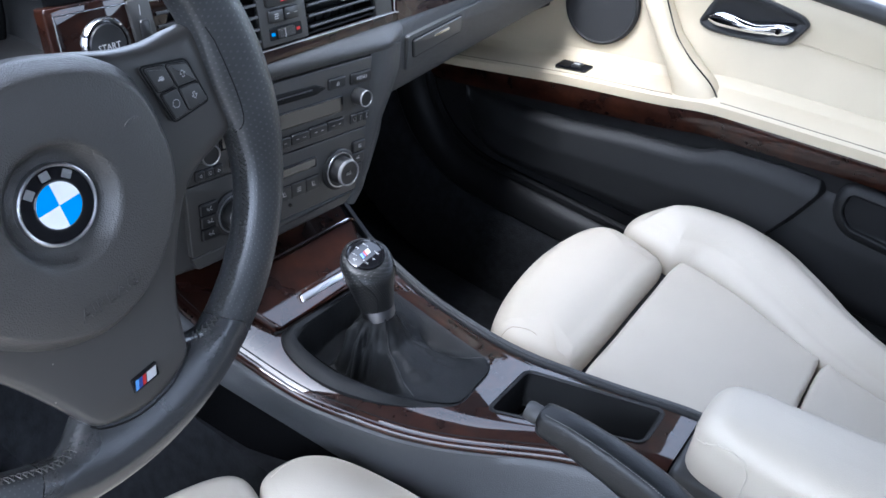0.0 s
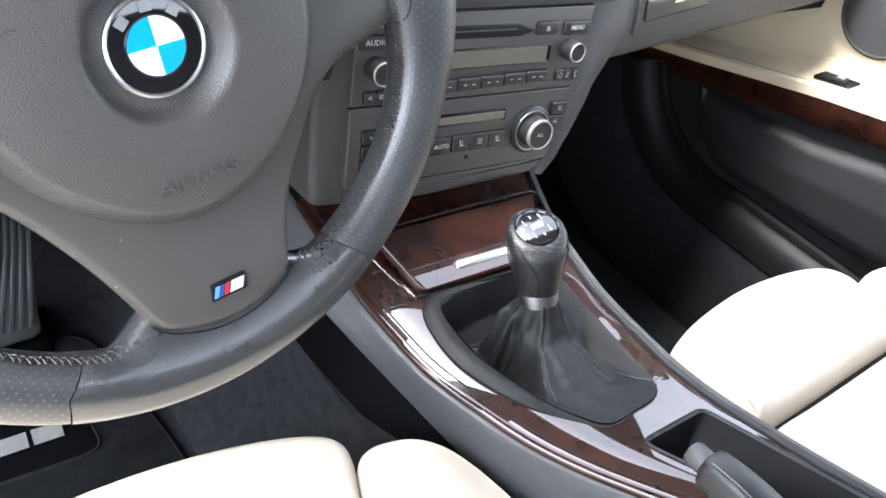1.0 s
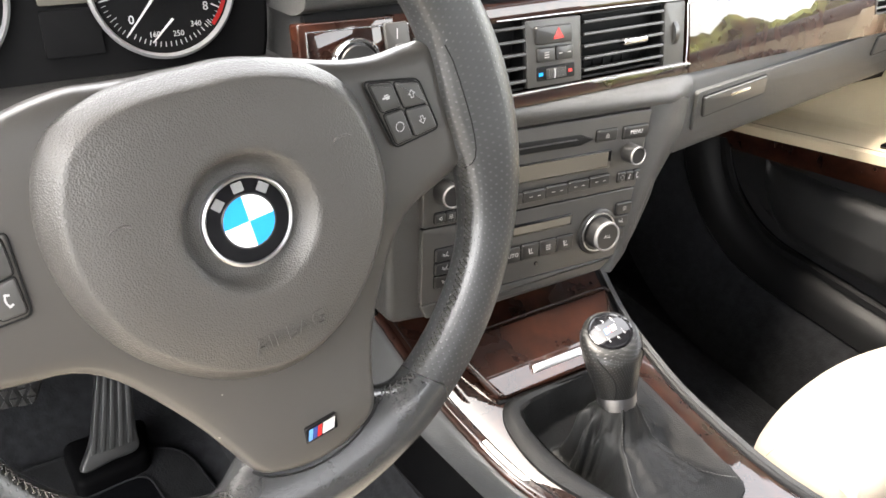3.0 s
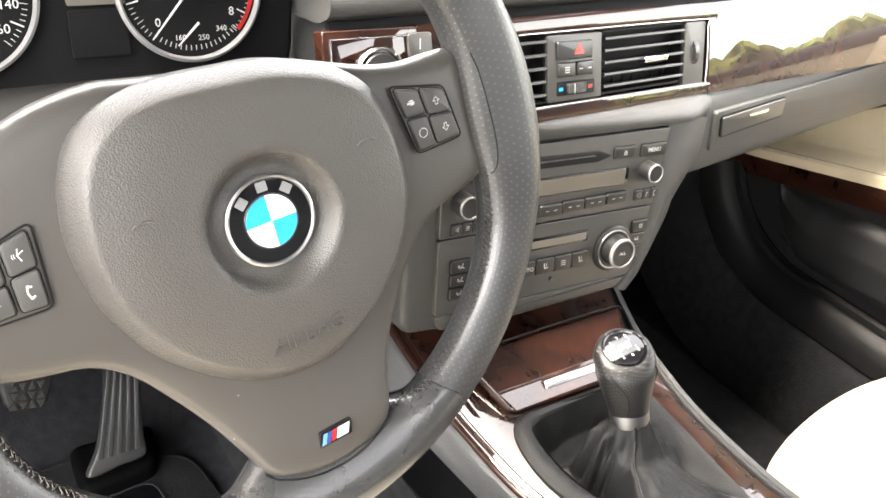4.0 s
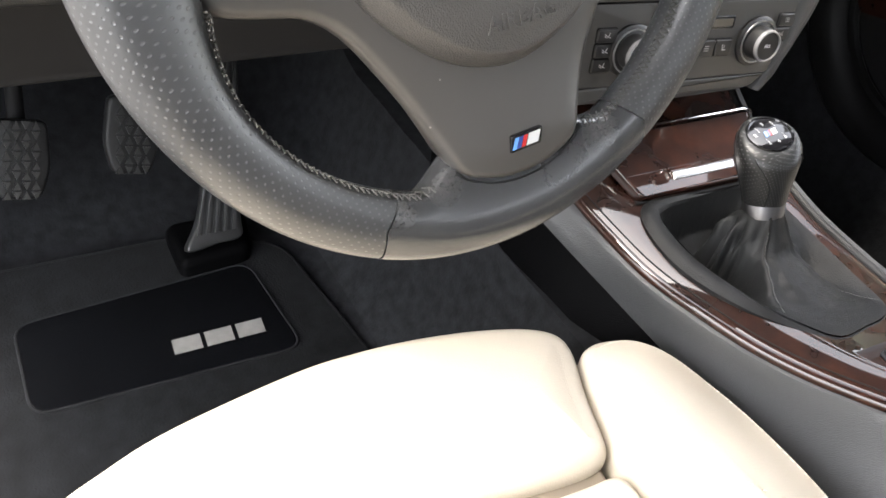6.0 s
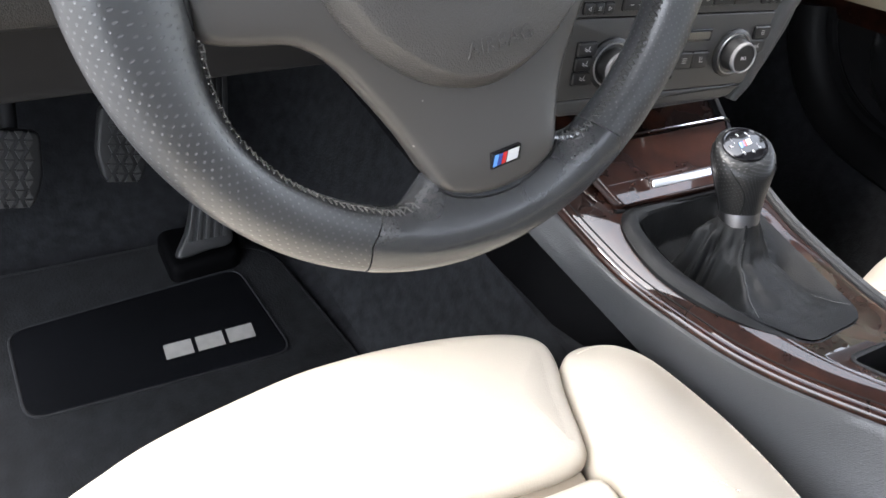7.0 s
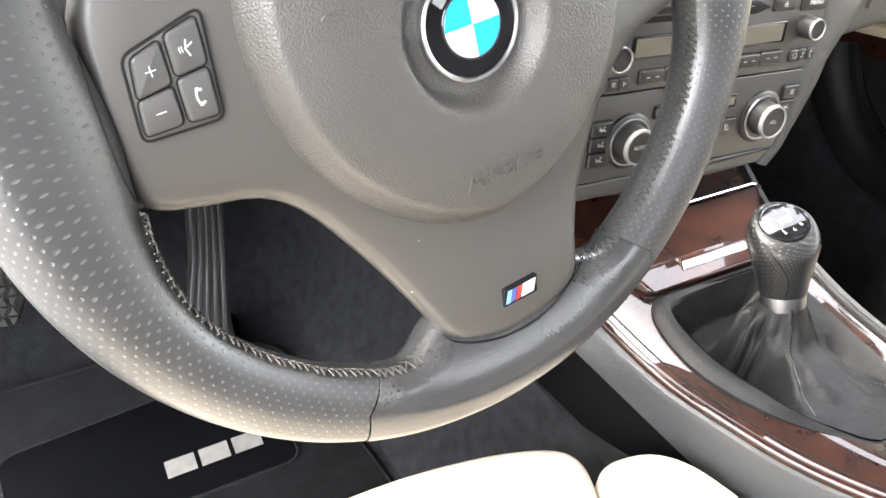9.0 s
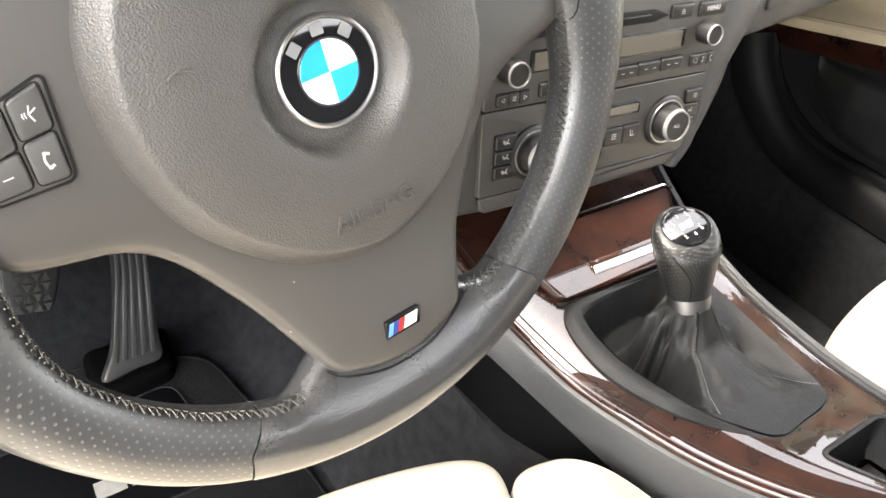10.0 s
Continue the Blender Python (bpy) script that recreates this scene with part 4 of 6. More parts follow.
slot = part("temperature_slot", prism(rounded([(0.3440, 0.0185), (0.3900, 0.0175), (0.3900, 0.0300), (0.3440, 0.0310)], 0.002), -0.002, 0.0012, 0.0005), DARK, sw)
part("thumbwheel", prism(rect(0.3545, 0.0195, 0.3775, 0.0285, 0.002), 0.0, 0.0042, 0.002), BUTTON, slot)
for i in range(10):
    part("wheel_rib", prism(rect(0.3558 + 0.0022 * i, 0.0198, 0.3566 + 0.0022 * i, 0.0282), 0.0, 0.0046), ALU if i == 3 else FACIA, slot)
part("cold_mark", prism(rect(0.3465, 0.0228, 0.3510, 0.0258), 0.0, 0.0017), BLUE, slot)
part("warm_mark", prism(rect(0.3820, 0.0223, 0.3865, 0.0253), 0.0, 0.0017), RED, slot)

# start button and small dimmer vent beside it
start = thing("start_button", STRIP, "round black engine start button with chrome ring in the wood trim", "start button")
part("ring", moved(lathe([(0.0, -0.004), (0.0222, -0.004), (0.0222, 0.003), (0.0205, 0.0055), (0.0188, 0.0045), (0.0180, 0.0015), (0, 0.0015)], 48), pose(0.1635, 0.055, 0)), BRIGHT, start)
cap = part("cap", moved(lathe([(0.0, 0.0), (0.0172, 0.0), (0.0172, 0.0042), (0.0160, 0.0056), (0.012, 0.0052), (0.0, 0.0048)], 48), pose(0.1635, 0.055, 0)), BUTTON, start)
part("word", letters("START", 0.0072, 0.0002, 0.1635, 0.0535, 0.0056), ICON, cap)
dim = thing("slider_switch", STRIP, "small black thumbwheel panel beside the start button", "switch")
part("plate", prism(rounded([(0.192, 0.048), (0.214, 0.046), (0.211, 0.084), (0.189, 0.084)], 0.003), -0.005, 0.003, 0.001), FACIA, dim)
part("thumbwheel", prism(rect(0.197, 0.050, 0.207, 0.068, 0.003), 0.0, 0.0055, 0.002), BUTTON, dim)
part("mark", stroke([(0.200, 0.072), (0.2005, 0.079)], 0.001, 0.0033), ICON, dim)
vent3 = thing("air_vent", STRIP, "small black air vent next to the start button", "air vent", "dash vents")
vent_box(0.2165, 0.2590, 0.020, 0.0740, vent3, False)

# ---- centre stack with radio and climate unit ----
stack = thing("centre_stack", STACK, "dark grey plastic centre stack housing", "console")
STACK_OUT = [(0.186, -0.064), (0.184, 0.06), (0.184, 0.110), (0.514, 0.110), (0.513, 0.085), (0.498, 0.010), (0.476, -0.040), (0.456, -0.058), (0.430, -0.066), (0.30, -0.072)]
part("housing", prism(rounded(STACK_OUT, 0.012), -0.30, -0.0065, 0.007), DASH, stack)
SY = [-0.064, -0.048, -0.02, 0.010, 0.03, 0.055, 0.085, 0.106, 0.119]
SA = [0.436, 0.4480, 0.4540, 0.4600, 0.4640, 0.4670, 0.4715, 0.4745, 0.4765]
SB = [0.460, 0.476, 0.491, 0.504, 0.514, 0.529, 0.540, 0.541, 0.541]
SD = [-0.022, -0.022, -0.022, -0.022, -0.022, -0.021, -0.018, -0.017, -0.016]


def surround(u, y):
    """The shoulder that leads from the radio's edge round to the glovebox belt."""
    yy = (y + lerp(y, [-0.064, 0.119], [-0.006, -0.013]) * u)
    x = lerp(y, SY, SA) * (1 - u) + lerp(y, SY, SB) * u
    z = -0.0045 + 0.0085 * math.sin(math.pi * min(1, u * 1.5) * 0.5) * (1 - u) ** 0.6 + (lerp(y, SY, SD) + 0.003) * u ** 2
    return (x, yy, z)


part("shoulder", slab(surround, span(0, 1, 12), span(-0.064, 0.119, 30), (0, 0, -0.012)), DASH, stack, "smooth dark grey shoulder beside the radio", sharp=60)


def knob(owner, x, y, r, h, name="knob", base=0.0):
    k = part(name, moved(lathe([(0, base), (r * 1.02, base), (r, base + h * 0.7), (r * 0.97, base + h * 0.93), (0, base + h * 0.93)], 40), pose(x, y, 0)), BUTTON, owner)
    part("cap_ring", moved(ringlathe([(r * 0.86, base + h * 0.9), (r * 0.985, base + h * 0.9), (r * 0.95, base + h * 1.02), (r * 0.88, base + h * 1.02), (r * 0.84, base + h * 0.96)], 40), pose(x, y, 0)), RING, k)
    return k


def key(owner, x0, y0, x1, y1, h=0.0025, icon="", s=0.005, text=""):
    b = part("button", prism(rect(x0, y0, x1, y1, 0.0022), -0.001, h, 0.0011), BUTTON, owner)
    part("key_gap", prism(rect(x0 - 0.0008, y0 - 0.0008, x1 + 0.0008, y1 + 0.0008, 0.0026), -0.0008, 0.0007, 0.0003), DARK, b)
    if icon:
        part("icon", icon_bm(icon, (x0 + x1) / 2, (y0 + y1) / 2, h + 0.0002, s), ICON, b)
    if text:
        part("print", letters(text, s, 0.00012, (x0 + x1) / 2, (y0 + y1) / 2, h + 0.0001), ICON, b)
    return b


radio = thing("car_radio", STACK, "dark grey car radio with long display and two knobs", "radio")
part("faceplate", prism(rounded([(0.216, 0.0275), (0.463, 0.0275), (0.473, 0.106), (0.216, 0.104)], 0.003), -0.012, 0.0, 0.0012), FACIA, radio)
part("disc_slot", prism(rounded([(0.258, 0.0815), (0.385, 0.0805), (0.402, 0.0850), (0.385, 0.0915), (0.258, 0.0935)], 0.003), -0.001, 0.0014, 0.001), DARK, radio)
part("slot_lip", prism(rect(0.262, 0.0868, 0.380, 0.0880, 0.0006), 0.0, 0.0026, 0.0006), BUTTON, radio)
disp = part("display", prism(rect(0.258, 0.0535, 0.425, 0.0720, 0.002), 0.0, 0.0016, 0.0008), GLOSS_BLACK, radio)
part("screen", prism(rect(0.261, 0.0555, 0.4205, 0.0702, 0.001), 0.001, 0.0020), LCD, disp)
key(radio, 0.2205, 0.0765, 0.2500, 0.0880, text="AUDIO", s=0.0068)
part("print", merge(*[prism(rect(0.222 + 0.0125 * i, 0.0940, 0.2325 + 0.0125 * i, 0.0962), 0.0, 0.0004) for i in range(2)]), ICON, radio)
key(radio, 0.4040, 0.0815, 0.4290, 0.0925, icon="eject", s=0.005)
key(radio, 0.4375, 0.0800, 0.4690, 0.0920, text="MENU", s=0.0058)
for x0, ic in ((0.2275, "left"), (0.2382, "lines"), (0.2489, "right")):
    key(radio, x0, 0.0310, x0 + 0.0102, 0.0405, icon=ic, s=0.0040)
for i in range(6):
    x0 = 0.2690 + 0.0262 * i
    key(radio, x0, 0.0330 + 0.0006 * i, x0 + 0.0250, 0.0440 + 0.0006 * i, h=0.0034, icon="dash", s=0.0052)
for i, ic in enumerate(("circle", "note", "phone")):
    key(radio, 0.4370 + 0.0098 * i, 0.0355, 0.4463 + 0.0098 * i, 0.0455, icon=ic, s=0.0042)
knob(radio, 0.2365, 0.0600, 0.0105, 0.017)
knob(radio, 0.4480, 0.0655, 0.0095, 0.015)

clim = thing("climate_control", STACK, "dark grey climate control unit with two chrome-ringed dials", "climate control")
part("faceplate", prism(rounded([(0.216, -0.048), (0.446, -0.046), (0.463, 0.0262), (0.216, 0.0262)], 0.003), -0.012, -0.0005, 0.0012), FACIA, clim)
part("lower_lip", prism(rounded([(0.222, -0.064), (0.430, -0.060), (0.446, -0.047), (0.216, -0.049)], 0.004), -0.012, -0.0015, 0.002), FACIA, clim)
d2 = part("display", prism(rect(0.291, 0.0005, 0.384, 0.0125, 0.002), -0.001, 0.0010, 0.0008), GLOSS_BLACK, clim)
part("screen", prism(rect(0.294, 0.0030, 0.381, 0.0100, 0.001), 0.0, 0.0016), LCD, d2)
for x, y in ((0.2685, -0.0150), (0.4175, -0.0130)):
    dial = part("dial_base", moved(lathe([(0, -0.002), (0.0240, -0.002), (0.0240, 0.0020), (0.0215, 0.0034), (0.0, 0.0034)], 48), pose(x, y, 0)), BUTTON, clim)
    part("dial_ring", moved(ringlathe([(0.0190, 0.0030), (0.0207, 0.0030), (0.0204, 0.0043), (0.0193, 0.0043)], 48), pose(x, y, 0)), ALU, dial)
    k2 = part("dial_knob", moved(lathe([(0, 0.003), (0.0160, 0.003), (0.0154, 0.014), (0.0148, 0.0165), (0, 0.0165)], 48), pose(x, y, 0)), BUTTON, clim)
    part("cap_ring", moved(ringlathe([(0.0132, 0.016), (0.0155, 0.0145), (0.0149, 0.0178), (0.0135, 0.0181)], 48), pose(x, y, 0)), RING, k2)
    part("print", letters("ALL" if x > 0.3 else "AUTO", 0.0048, 0.00012, x, y, 0.0167), ICON, k2)
for i in range(3):
    key(clim, 0.2290, -0.0065 - 0.0133 * i, 0.2495, 0.0055 - 0.0133 * i, icon="air", s=0.0055)
key(clim, 0.302, -0.0255, 0.3225, -0.0100, text="AUTO", s=0.0058)
for x0, ic in ((0.3245, "seat"), (0.3455, "lines"), (0.3665, "seat")):
    key(clim, x0, -0.0250, x0 + 0.0200, -0.0095, icon=ic, s=0.0060)
for i, ic in enumerate(("lines", "air", "seat")):
    key(clim, 0.4400 - 0.003 * i, 0.0005 - 0.0135 * i, 0.4595 - 0.003 * i, 0.0125 - 0.0135 * i, icon=ic, s=0.0048)
part("sensor", moved(lathe([(0, -0.001), (0.0022, -0.001), (0.0018, 0.0014), (0, 0.0014)], 16), pose(0.344, -0.0330, 0)), GLOSS_BLACK, clim)

# ---- instrument cluster ----
CLUSTER = axes_pose((0, 0.235, 0.668), (1, 0, 0), (0, 0.25, 1))
cluster = thing("instrument_cluster", CLUSTER, "black instrument cluster with chrome-ringed speedometer and rev counter", "instrument cluster")
part("panel", prism(rounded([(-0.19, -0.075), (0.118, -0.075), (0.125, 0.02), (0.10, 0.075), (-0.17, 0.075)], 0.03), -0.03, -0.006, 0.004), DIAL, cluster)
HOOD = rounded([(-0.205, -0.085), (0.125, -0.085), (0.138, 0.02), (0.11, 0.09), (-0.19, 0.09)], 0.03, 6)
part("hood", rings_mesh([[(p.x, p.y, z) for p in offset(HOOD, d)] for z, d in ((-0.03, 0.004), (0.028, 0.003), (0.032, 0.0), (0.032, -0.006), (0.02, -0.012), (-0.03, -0.012))], False, False), DARK_PANEL, cluster, "black cluster hood")
for cx, words, red in ((0.043, {224: "0", 187: "1", 148: "2", 2: "7", -33: "8"}, True), (-0.108, {-12: "140", -40: "160"}, False)):
    gauge = part("gauge", moved(lathe([(0, -0.006), (0.050, -0.006), (0.050, -0.004), (0, -0.004)], 64), pose(cx, 0, 0)), DIAL, cluster)
    part("gauge_ring", moved(ringlathe([(0.0488, -0.005), (0.0525, -0.005), (0.0525, -0.001), (0.0505, 0.0006), (0.0488, -0.002)], 64), pose(cx, 0, 0)), RING, gauge)
    tick = []
    for i in range(0, 61):
        a = radians(230 - i * 4.6)
        l = 0.0075 if i % 8 == 0 else (0.005 if i % 4 == 0 else 0.003)
        tick.append(stroke([(cx + (0.0455 - l) * math.cos(a), (0.0455 - l) * math.sin(a)), (cx + 0.0455 * math.cos(a), 0.0455 * math.sin(a))], 0.0009 if i % 8 == 0 else 0.0004, -0.0036))
    part("tick_marks", merge(*tick), ICON, gauge)
    for a, w in words.items():
        part("numeral", letters(w, 0.0085, 0.0001, cx + 0.0345 * math.cos(radians(a)), 0.0345 * math.sin(radians(a)), -0.0036), ICON, gauge)
    if red:
        part("red_line", stroke([(cx + 0.0455 * math.cos(radians(a)), 0.0455 * math.sin(radians(a))) for a in span(14, -42, 12)], 0.003, -0.0034), RED, gauge)
        part("needle", tube([(cx + 0.004 * math.cos(radians(229)), 0.004 * math.sin(radians(229)), 0.0), (cx + 0.044 * math.cos(radians(229)), 0.044 * math.sin(radians(229)), 0.0)], lambda f: 0.0010 - 0.0005 * f, 6), ICON, gauge)
        part("needle", tube([(cx + 0.003, -0.025, 0.0), (cx - 0.013, -0.040, 0.0)], lambda f: 0.0009 - 0.0004 * f, 6), ICON, gauge, "small oil temperature needle")
        for a, w in ((254, "160"), (281, "250"), (304, "340")):
            part("numeral", letters(w, 0.0055, 0.0001, cx + 0.0365 * math.cos(radians(a)), 0.0365 * math.sin(radians(a)), -0.0036), ICON, gauge)
        part("hub_cap", moved(lathe([(0, -0.004), (0.008, -0.004), (0.0075, 0.002), (0, 0.0025)], 32), pose(cx, 0, 0)), DIAL, gauge)
        part("small_scale", merge(*[stroke([(cx + 0.041 * math.cos(radians(a)), 0.041 * math.sin(radians(a))), (cx + 0.044 * math.cos(radians(a)), 0.044 * math.sin(radians(a)))], 0.0006, -0.0036) for a in range(236, 318, 5)]), ICON, gauge)
part("screen", prism(rect(-0.040, -0.010, -0.002, 0.034, 0.002), -0.006, -0.003, 0.0006), LCD, cluster, "small grey display between the dials")
part("screen", prism(rect(-0.040, -0.044, -0.002, -0.013, 0.002), -0.006, -0.0035, 0.0006), DIAL, cluster)

# lower dash to the driver's side
dash_profile("lower_dash", [(0.120, 0.600), (0.17, 0.612), (0.26, 0.60), (0.30, 0.54), (0.24, 0.507), (0.16, 0.505), (0.126, 0.508), (0.117, 0.520), (0.116, 0.55)], -0.46, 0.185, DARK_PANEL, "black lower dash beside the column", n=16)
# unseen panel closing the dashboard above both footwells, added to block light from above
part("dash_light_block", prism(rect(-0.445, 0.215, 1.115, 0.945, 0.01), 0.512, 0.530, 0.002), DARK_PANEL, dash, "black lining above the footwells")
dash_profile("lower_cover", [(0.185, 0.508), (0.26, 0.51), (0.50, 0.44), (0.52, 0.37), (0.30, 0.395), (0.215, 0.411), (0.200, 0.4155), (0.1985, 0.422), (0.192, 0.45)], -0.45, 0.14, DARK, "black knee panel under the dash", n=12)
part("brow", prism(rounded([(-0.46, 0.16), (0.125, 0.16), (0.125, 0.5), (-0.46, 0.5)], 0.03), 0.573, 0.585, 0.005), DARK_PANEL, dash)

# ---- centre console ----
CY = [-0.60, -0.40, -0.335, -0.25, -0.15, -0.10, 0.0, 0.10, 0.17, 0.24]
CZ = [0.352, 0.350, 0.346, 0.328, 0.304, 0.298, 0.298, 0.309, 0.328, 0.350]
LX = [0.383, 0.380, 0.370, 0.351, 0.303, 0.281, 0.250, 0.240, 0.236, 0.232]
RX = [0.466, 0.466, 0.469, 0.460, 0.460, 0.462, 0.468, 0.486, 0.507, 0.531]


def c_z(y):
    return lerp(y, CY, CZ)


def c_left(y):
    return lerp(y, CY, LX)


def c_right(y):
    return lerp(y, CY, RX)


def smooth_of(f):
    """The same course with its corners smoothed away."""
    ys = np.arange(-1.1, 0.8, 0.002)
    raw = np.array([f(y) for y in ys])
    bell = np.exp(-0.5 * (np.arange(-0.06, 0.0601, 0.002) / 0.020) ** 2)
    soft = np.convolve(np.pad(raw, 30, mode="edge"), bell / bell.sum(), mode="valid")
    return lambda y: float(np.interp(y, ys, soft))


z_c, x_l, x_r = smooth_of(c_z), smooth_of(c_left), smooth_of(c_right)
CUP = ((-0.158, 0.352, 0.431), (-0.302, 0.393, 0.449))


def cup_x(y, side):
    f = (CUP[0][0] - y) / (CUP[0][0] - CUP[1][0])
    return CUP[0][side] + (CUP[1][side] - CUP[0][side]) * f


def top_z(x, y):
    """The crowned wood surface: it falls away towards its left edge."""
    d = (x - x_l(y)) / max(0.03, (x_r(y) - x_l(y)))
    return z_c(y) - 0.011 * max(0, 1 - d / 0.20) ** 2.0 + 0.002 * max(0, d - 0.60) - 0.003 * max(0, (d - 0.88) / 0.12) ** 2


FRAME_OUT = spline([(0.2775, 0.052), (0.300, 0.0635), (0.360, 0.0620), (0.418, 0.0560), (0.434, 0.0440), (0.436, 0.000), (0.428, -0.070), (0.421, -0.112), (0.404, -0.126), (0.372, -0.129),
                    (0.341, -0.129), (0.319, -0.107), (0.291, -0.068), (0.2725, -0.020), (0.2695, 0.022)], 5)
HOLE = offset(FRAME_OUT, 0.0008)


def in_hole(x, y):
    """Whether a point of the plan lies in the gaiter's opening."""
    hit = False
    for p, q in zip(HOLE, HOLE[1:] + HOLE[:1]):
        if (p.y > y) != (q.y > y) and x < p.x + (q.x - p.x) * (y - p.y) / (q.y - p.y):
            hit = not hit
    return hit


console = thing("centre_console", LEVEL, "black leather-grained centre console with polished burl wood top", "console")
bm = bmesh.new()
rows_y = sorted(set(span(-0.335, 0.215, 130) + [CUP[0][0], CUP[1][0]]))
made = {}


def vert(y, tag, x):
    k = (round(y, 5), tag)
    if k not in made:
        made[k] = bm.verts.new((x, y, top_z(x, y)))
    return made[k]


for y0, y1 in zip(rows_y, rows_y[1:]):
    in_cup = CUP[1][0] - 1e-6 <= y0 and y1 <= CUP[0][0] + 1e-6
    for lo, hi, n in (("l", "a", 20), ("a", "b", 16), ("b", "r", 8)):
        if in_cup and lo == "a":
            continue
        def edge(y, e):
            yy = min(max(y, CUP[1][0]), CUP[0][0])
            return {"l": x_l(y), "a": max(cup_x(yy, 1), x_l(y) + 0.012), "b": cup_x(yy, 2), "r": x_r(y) - 0.012}[e]
        for i in range(n):
            q = []
            for y, j in ((y0, i), (y0, i + 1), (y1, i + 1), (y1, i)):
                xa, xb = edge(y, lo), edge(y, hi)
                tag = lo if j == 0 else (hi if j == n else lo + hi + str(j))
                q.append(vert(y, tag, xa + (xb - xa) * j / n))
            if not in_hole(sum(v.co.x for v in q) / 4, sum(v.co.y for v in q) / 4):
                bm.faces.new(q)
for v in [v for v in bm.verts if not v.link_faces]:
    bm.verts.remove(v)
got = bmesh.ops.extrude_face_region(bm, geom=bm.faces[:])
for v in got["geom"]:
    if isinstance(v, bmesh.types.BMVert):
        v.co.z -= 0.006
part("wood_top", bm, WOOD, console, "polished reddish-brown burl wood console top", sharp=60)
# fine groove and rolled lower lip of wood along the left edge
lip = [(x_l(y) - 0.0006, y, top_z(x_l(y), y) - 0.0056) for y in span(-0.30, 0.21, 50)]
part("wood_lip", tube(lip, 0.0056, 16), WOOD, console, "rounded lower lip of the wood top")
groove = [(x_l(y) + 0.0045, y, top_z(x_l(y) + 0.0045, y) + 0.0003) for y in span(-0.30, 0.21, 50)]
part("edge_groove", tube(groove, 0.0007, 6), DARK, console)
border = [(x_r(y) - 0.006, y, top_z(x_r(y) - 0.014, y) - 0.0015) for y in span(-0.335, 0.225, 56)]
part("edge_border", tube(border, 0.0050, 12), DARK_PANEL, console, "dark grey padded border beside the wood")
line = [(x_r(y) - 0.0125, y, top_z(x_r(y) - 0.0125, y) + 0.0003) for y in span(-0.335, 0.225, 56)]
part("edge_groove", tube(line, 0.0008, 6), DARK, console)
# sides: leather-grained panel down to the tunnel
FY = [-0.60, -0.30, -0.20, -0.15, -0.10, -0.044, 0.096, 0.15, 0.30]
FX = [0.345, 0.310, 0.297, 0.289, 0.2770, 0.2605, 0.2212, 0.212, 0.205]
FZ = [0.200, 0.200, 0.200, 0.202, 0.2080, 0.2218, 0.2578, 0.268, 0.275]
f_x, f_z = smooth_of(lambda y: lerp(y, FY, FX)), smooth_of(lambda y: lerp(y, FY, FZ))
low_x, low_z = lambda y: lerp(y, [-0.60, -0.15, -0.10, -0.044, 0.0, 0.068, 0.145], [0.33, 0.280, 0.270, 0.250, 0.228, 0.2125, 0.2105]), lambda y: lerp(y, [-0.10, -0.044, 0.0, 0.068, 0.145], [0.175, 0.18, 0.192, 0.205, 0.198])
side = lambda u, y: (lerp(u, [0, 0.12, 0.42, 0.5, 1], [x_l(y) - 0.003, x_l(y) - 0.009, 0.22 * (x_l(y) - 0.009) + 0.78 * f_x(y) - 0.0012, f_x(y), low_x(y)]), y,
                     lerp(u, [0, 0.12, 0.42, 0.5, 1], [top_z(x_l(y), y) - 0.0075, top_z(x_l(y), y) - 0.0115, 0.20 * top_z(x_l(y), y) + 0.80 * f_z(y), f_z(y), low_z(y)]))
part("side_panel", slab(side, span(0, 0.5, 10), span(-0.62, 0.30, 60), (0.006, 0, -0.004)), FLANK, console, "black leather-grained console flank")
# Lower half's near-black colour holds the shade of the seat beside it.
part("lower_flank", slab(side, span(0.5, 1, 6), span(-0.62, 0.30, 60), (0.006, 0, -0.004)), FLANK_LOW_SHADED, console, "black lower console flank")
side_r = lambda u, y: (lerp(u, [0, 1], [x_r(y) - 0.001, x_r(y) + 0.004]), y, lerp(u, [0, 1], [z_c(y) + 0.004, 0.17]))
part("side_panel", slab(side_r, span(0, 1, 6), span(-0.62, 0.30, 40), (-0.006, 0, 0)), DASH, console, "black leather-grained console flank")
# rear deck under handbrake and armrest
part("rear_deck", prism(rounded([(0.385, -0.60), (0.470, -0.60), (0.470, -0.337), (0.366, -0.337)], 0.01), 0.30, 0.352, 0.006), PLASTIC, console, "black plastic armrest base")

# cup tray sunk beside the handbrake
tray = thing("cup_tray", LEVEL, "sunken black plastic cup tray in the console", "tray")
CUP_OUT = rounded([(CUP[0][1] - 0.001, CUP[0][0] + 0.001), (CUP[1][1] - 0.001, CUP[1][0] - 0.001), (CUP[1][2] + 0.001, CUP[1][0] - 0.001), (CUP[0][2] + 0.001, CUP[0][0] + 0.001)], 0.010, 5)
rings = []
for d, dz in ((-0.0025, -0.002), (-0.0022, 0.0012), (0.0, 0.0018), (0.0022, 0.0004), (0.003, -0.010), (0.007, -0.048), (0.012, -0.054), (0.03, -0.055)):
    rings.append([(p.x, p.y, z_c(p.y) + dz if dz > -0.02 else z_c(-0.23) + dz) for p in offset(CUP_OUT, d)])
part("liner", rings_mesh(rings, cap0=False), DARK_PANEL, tray)
part("rubber_insert", prism(offset(CUP_OUT, 0.016), z_c(-0.23) - 0.056, z_c(-0.23) - 0.0525, 0.001), RUBBER, tray, "ribbed black rubber insert")
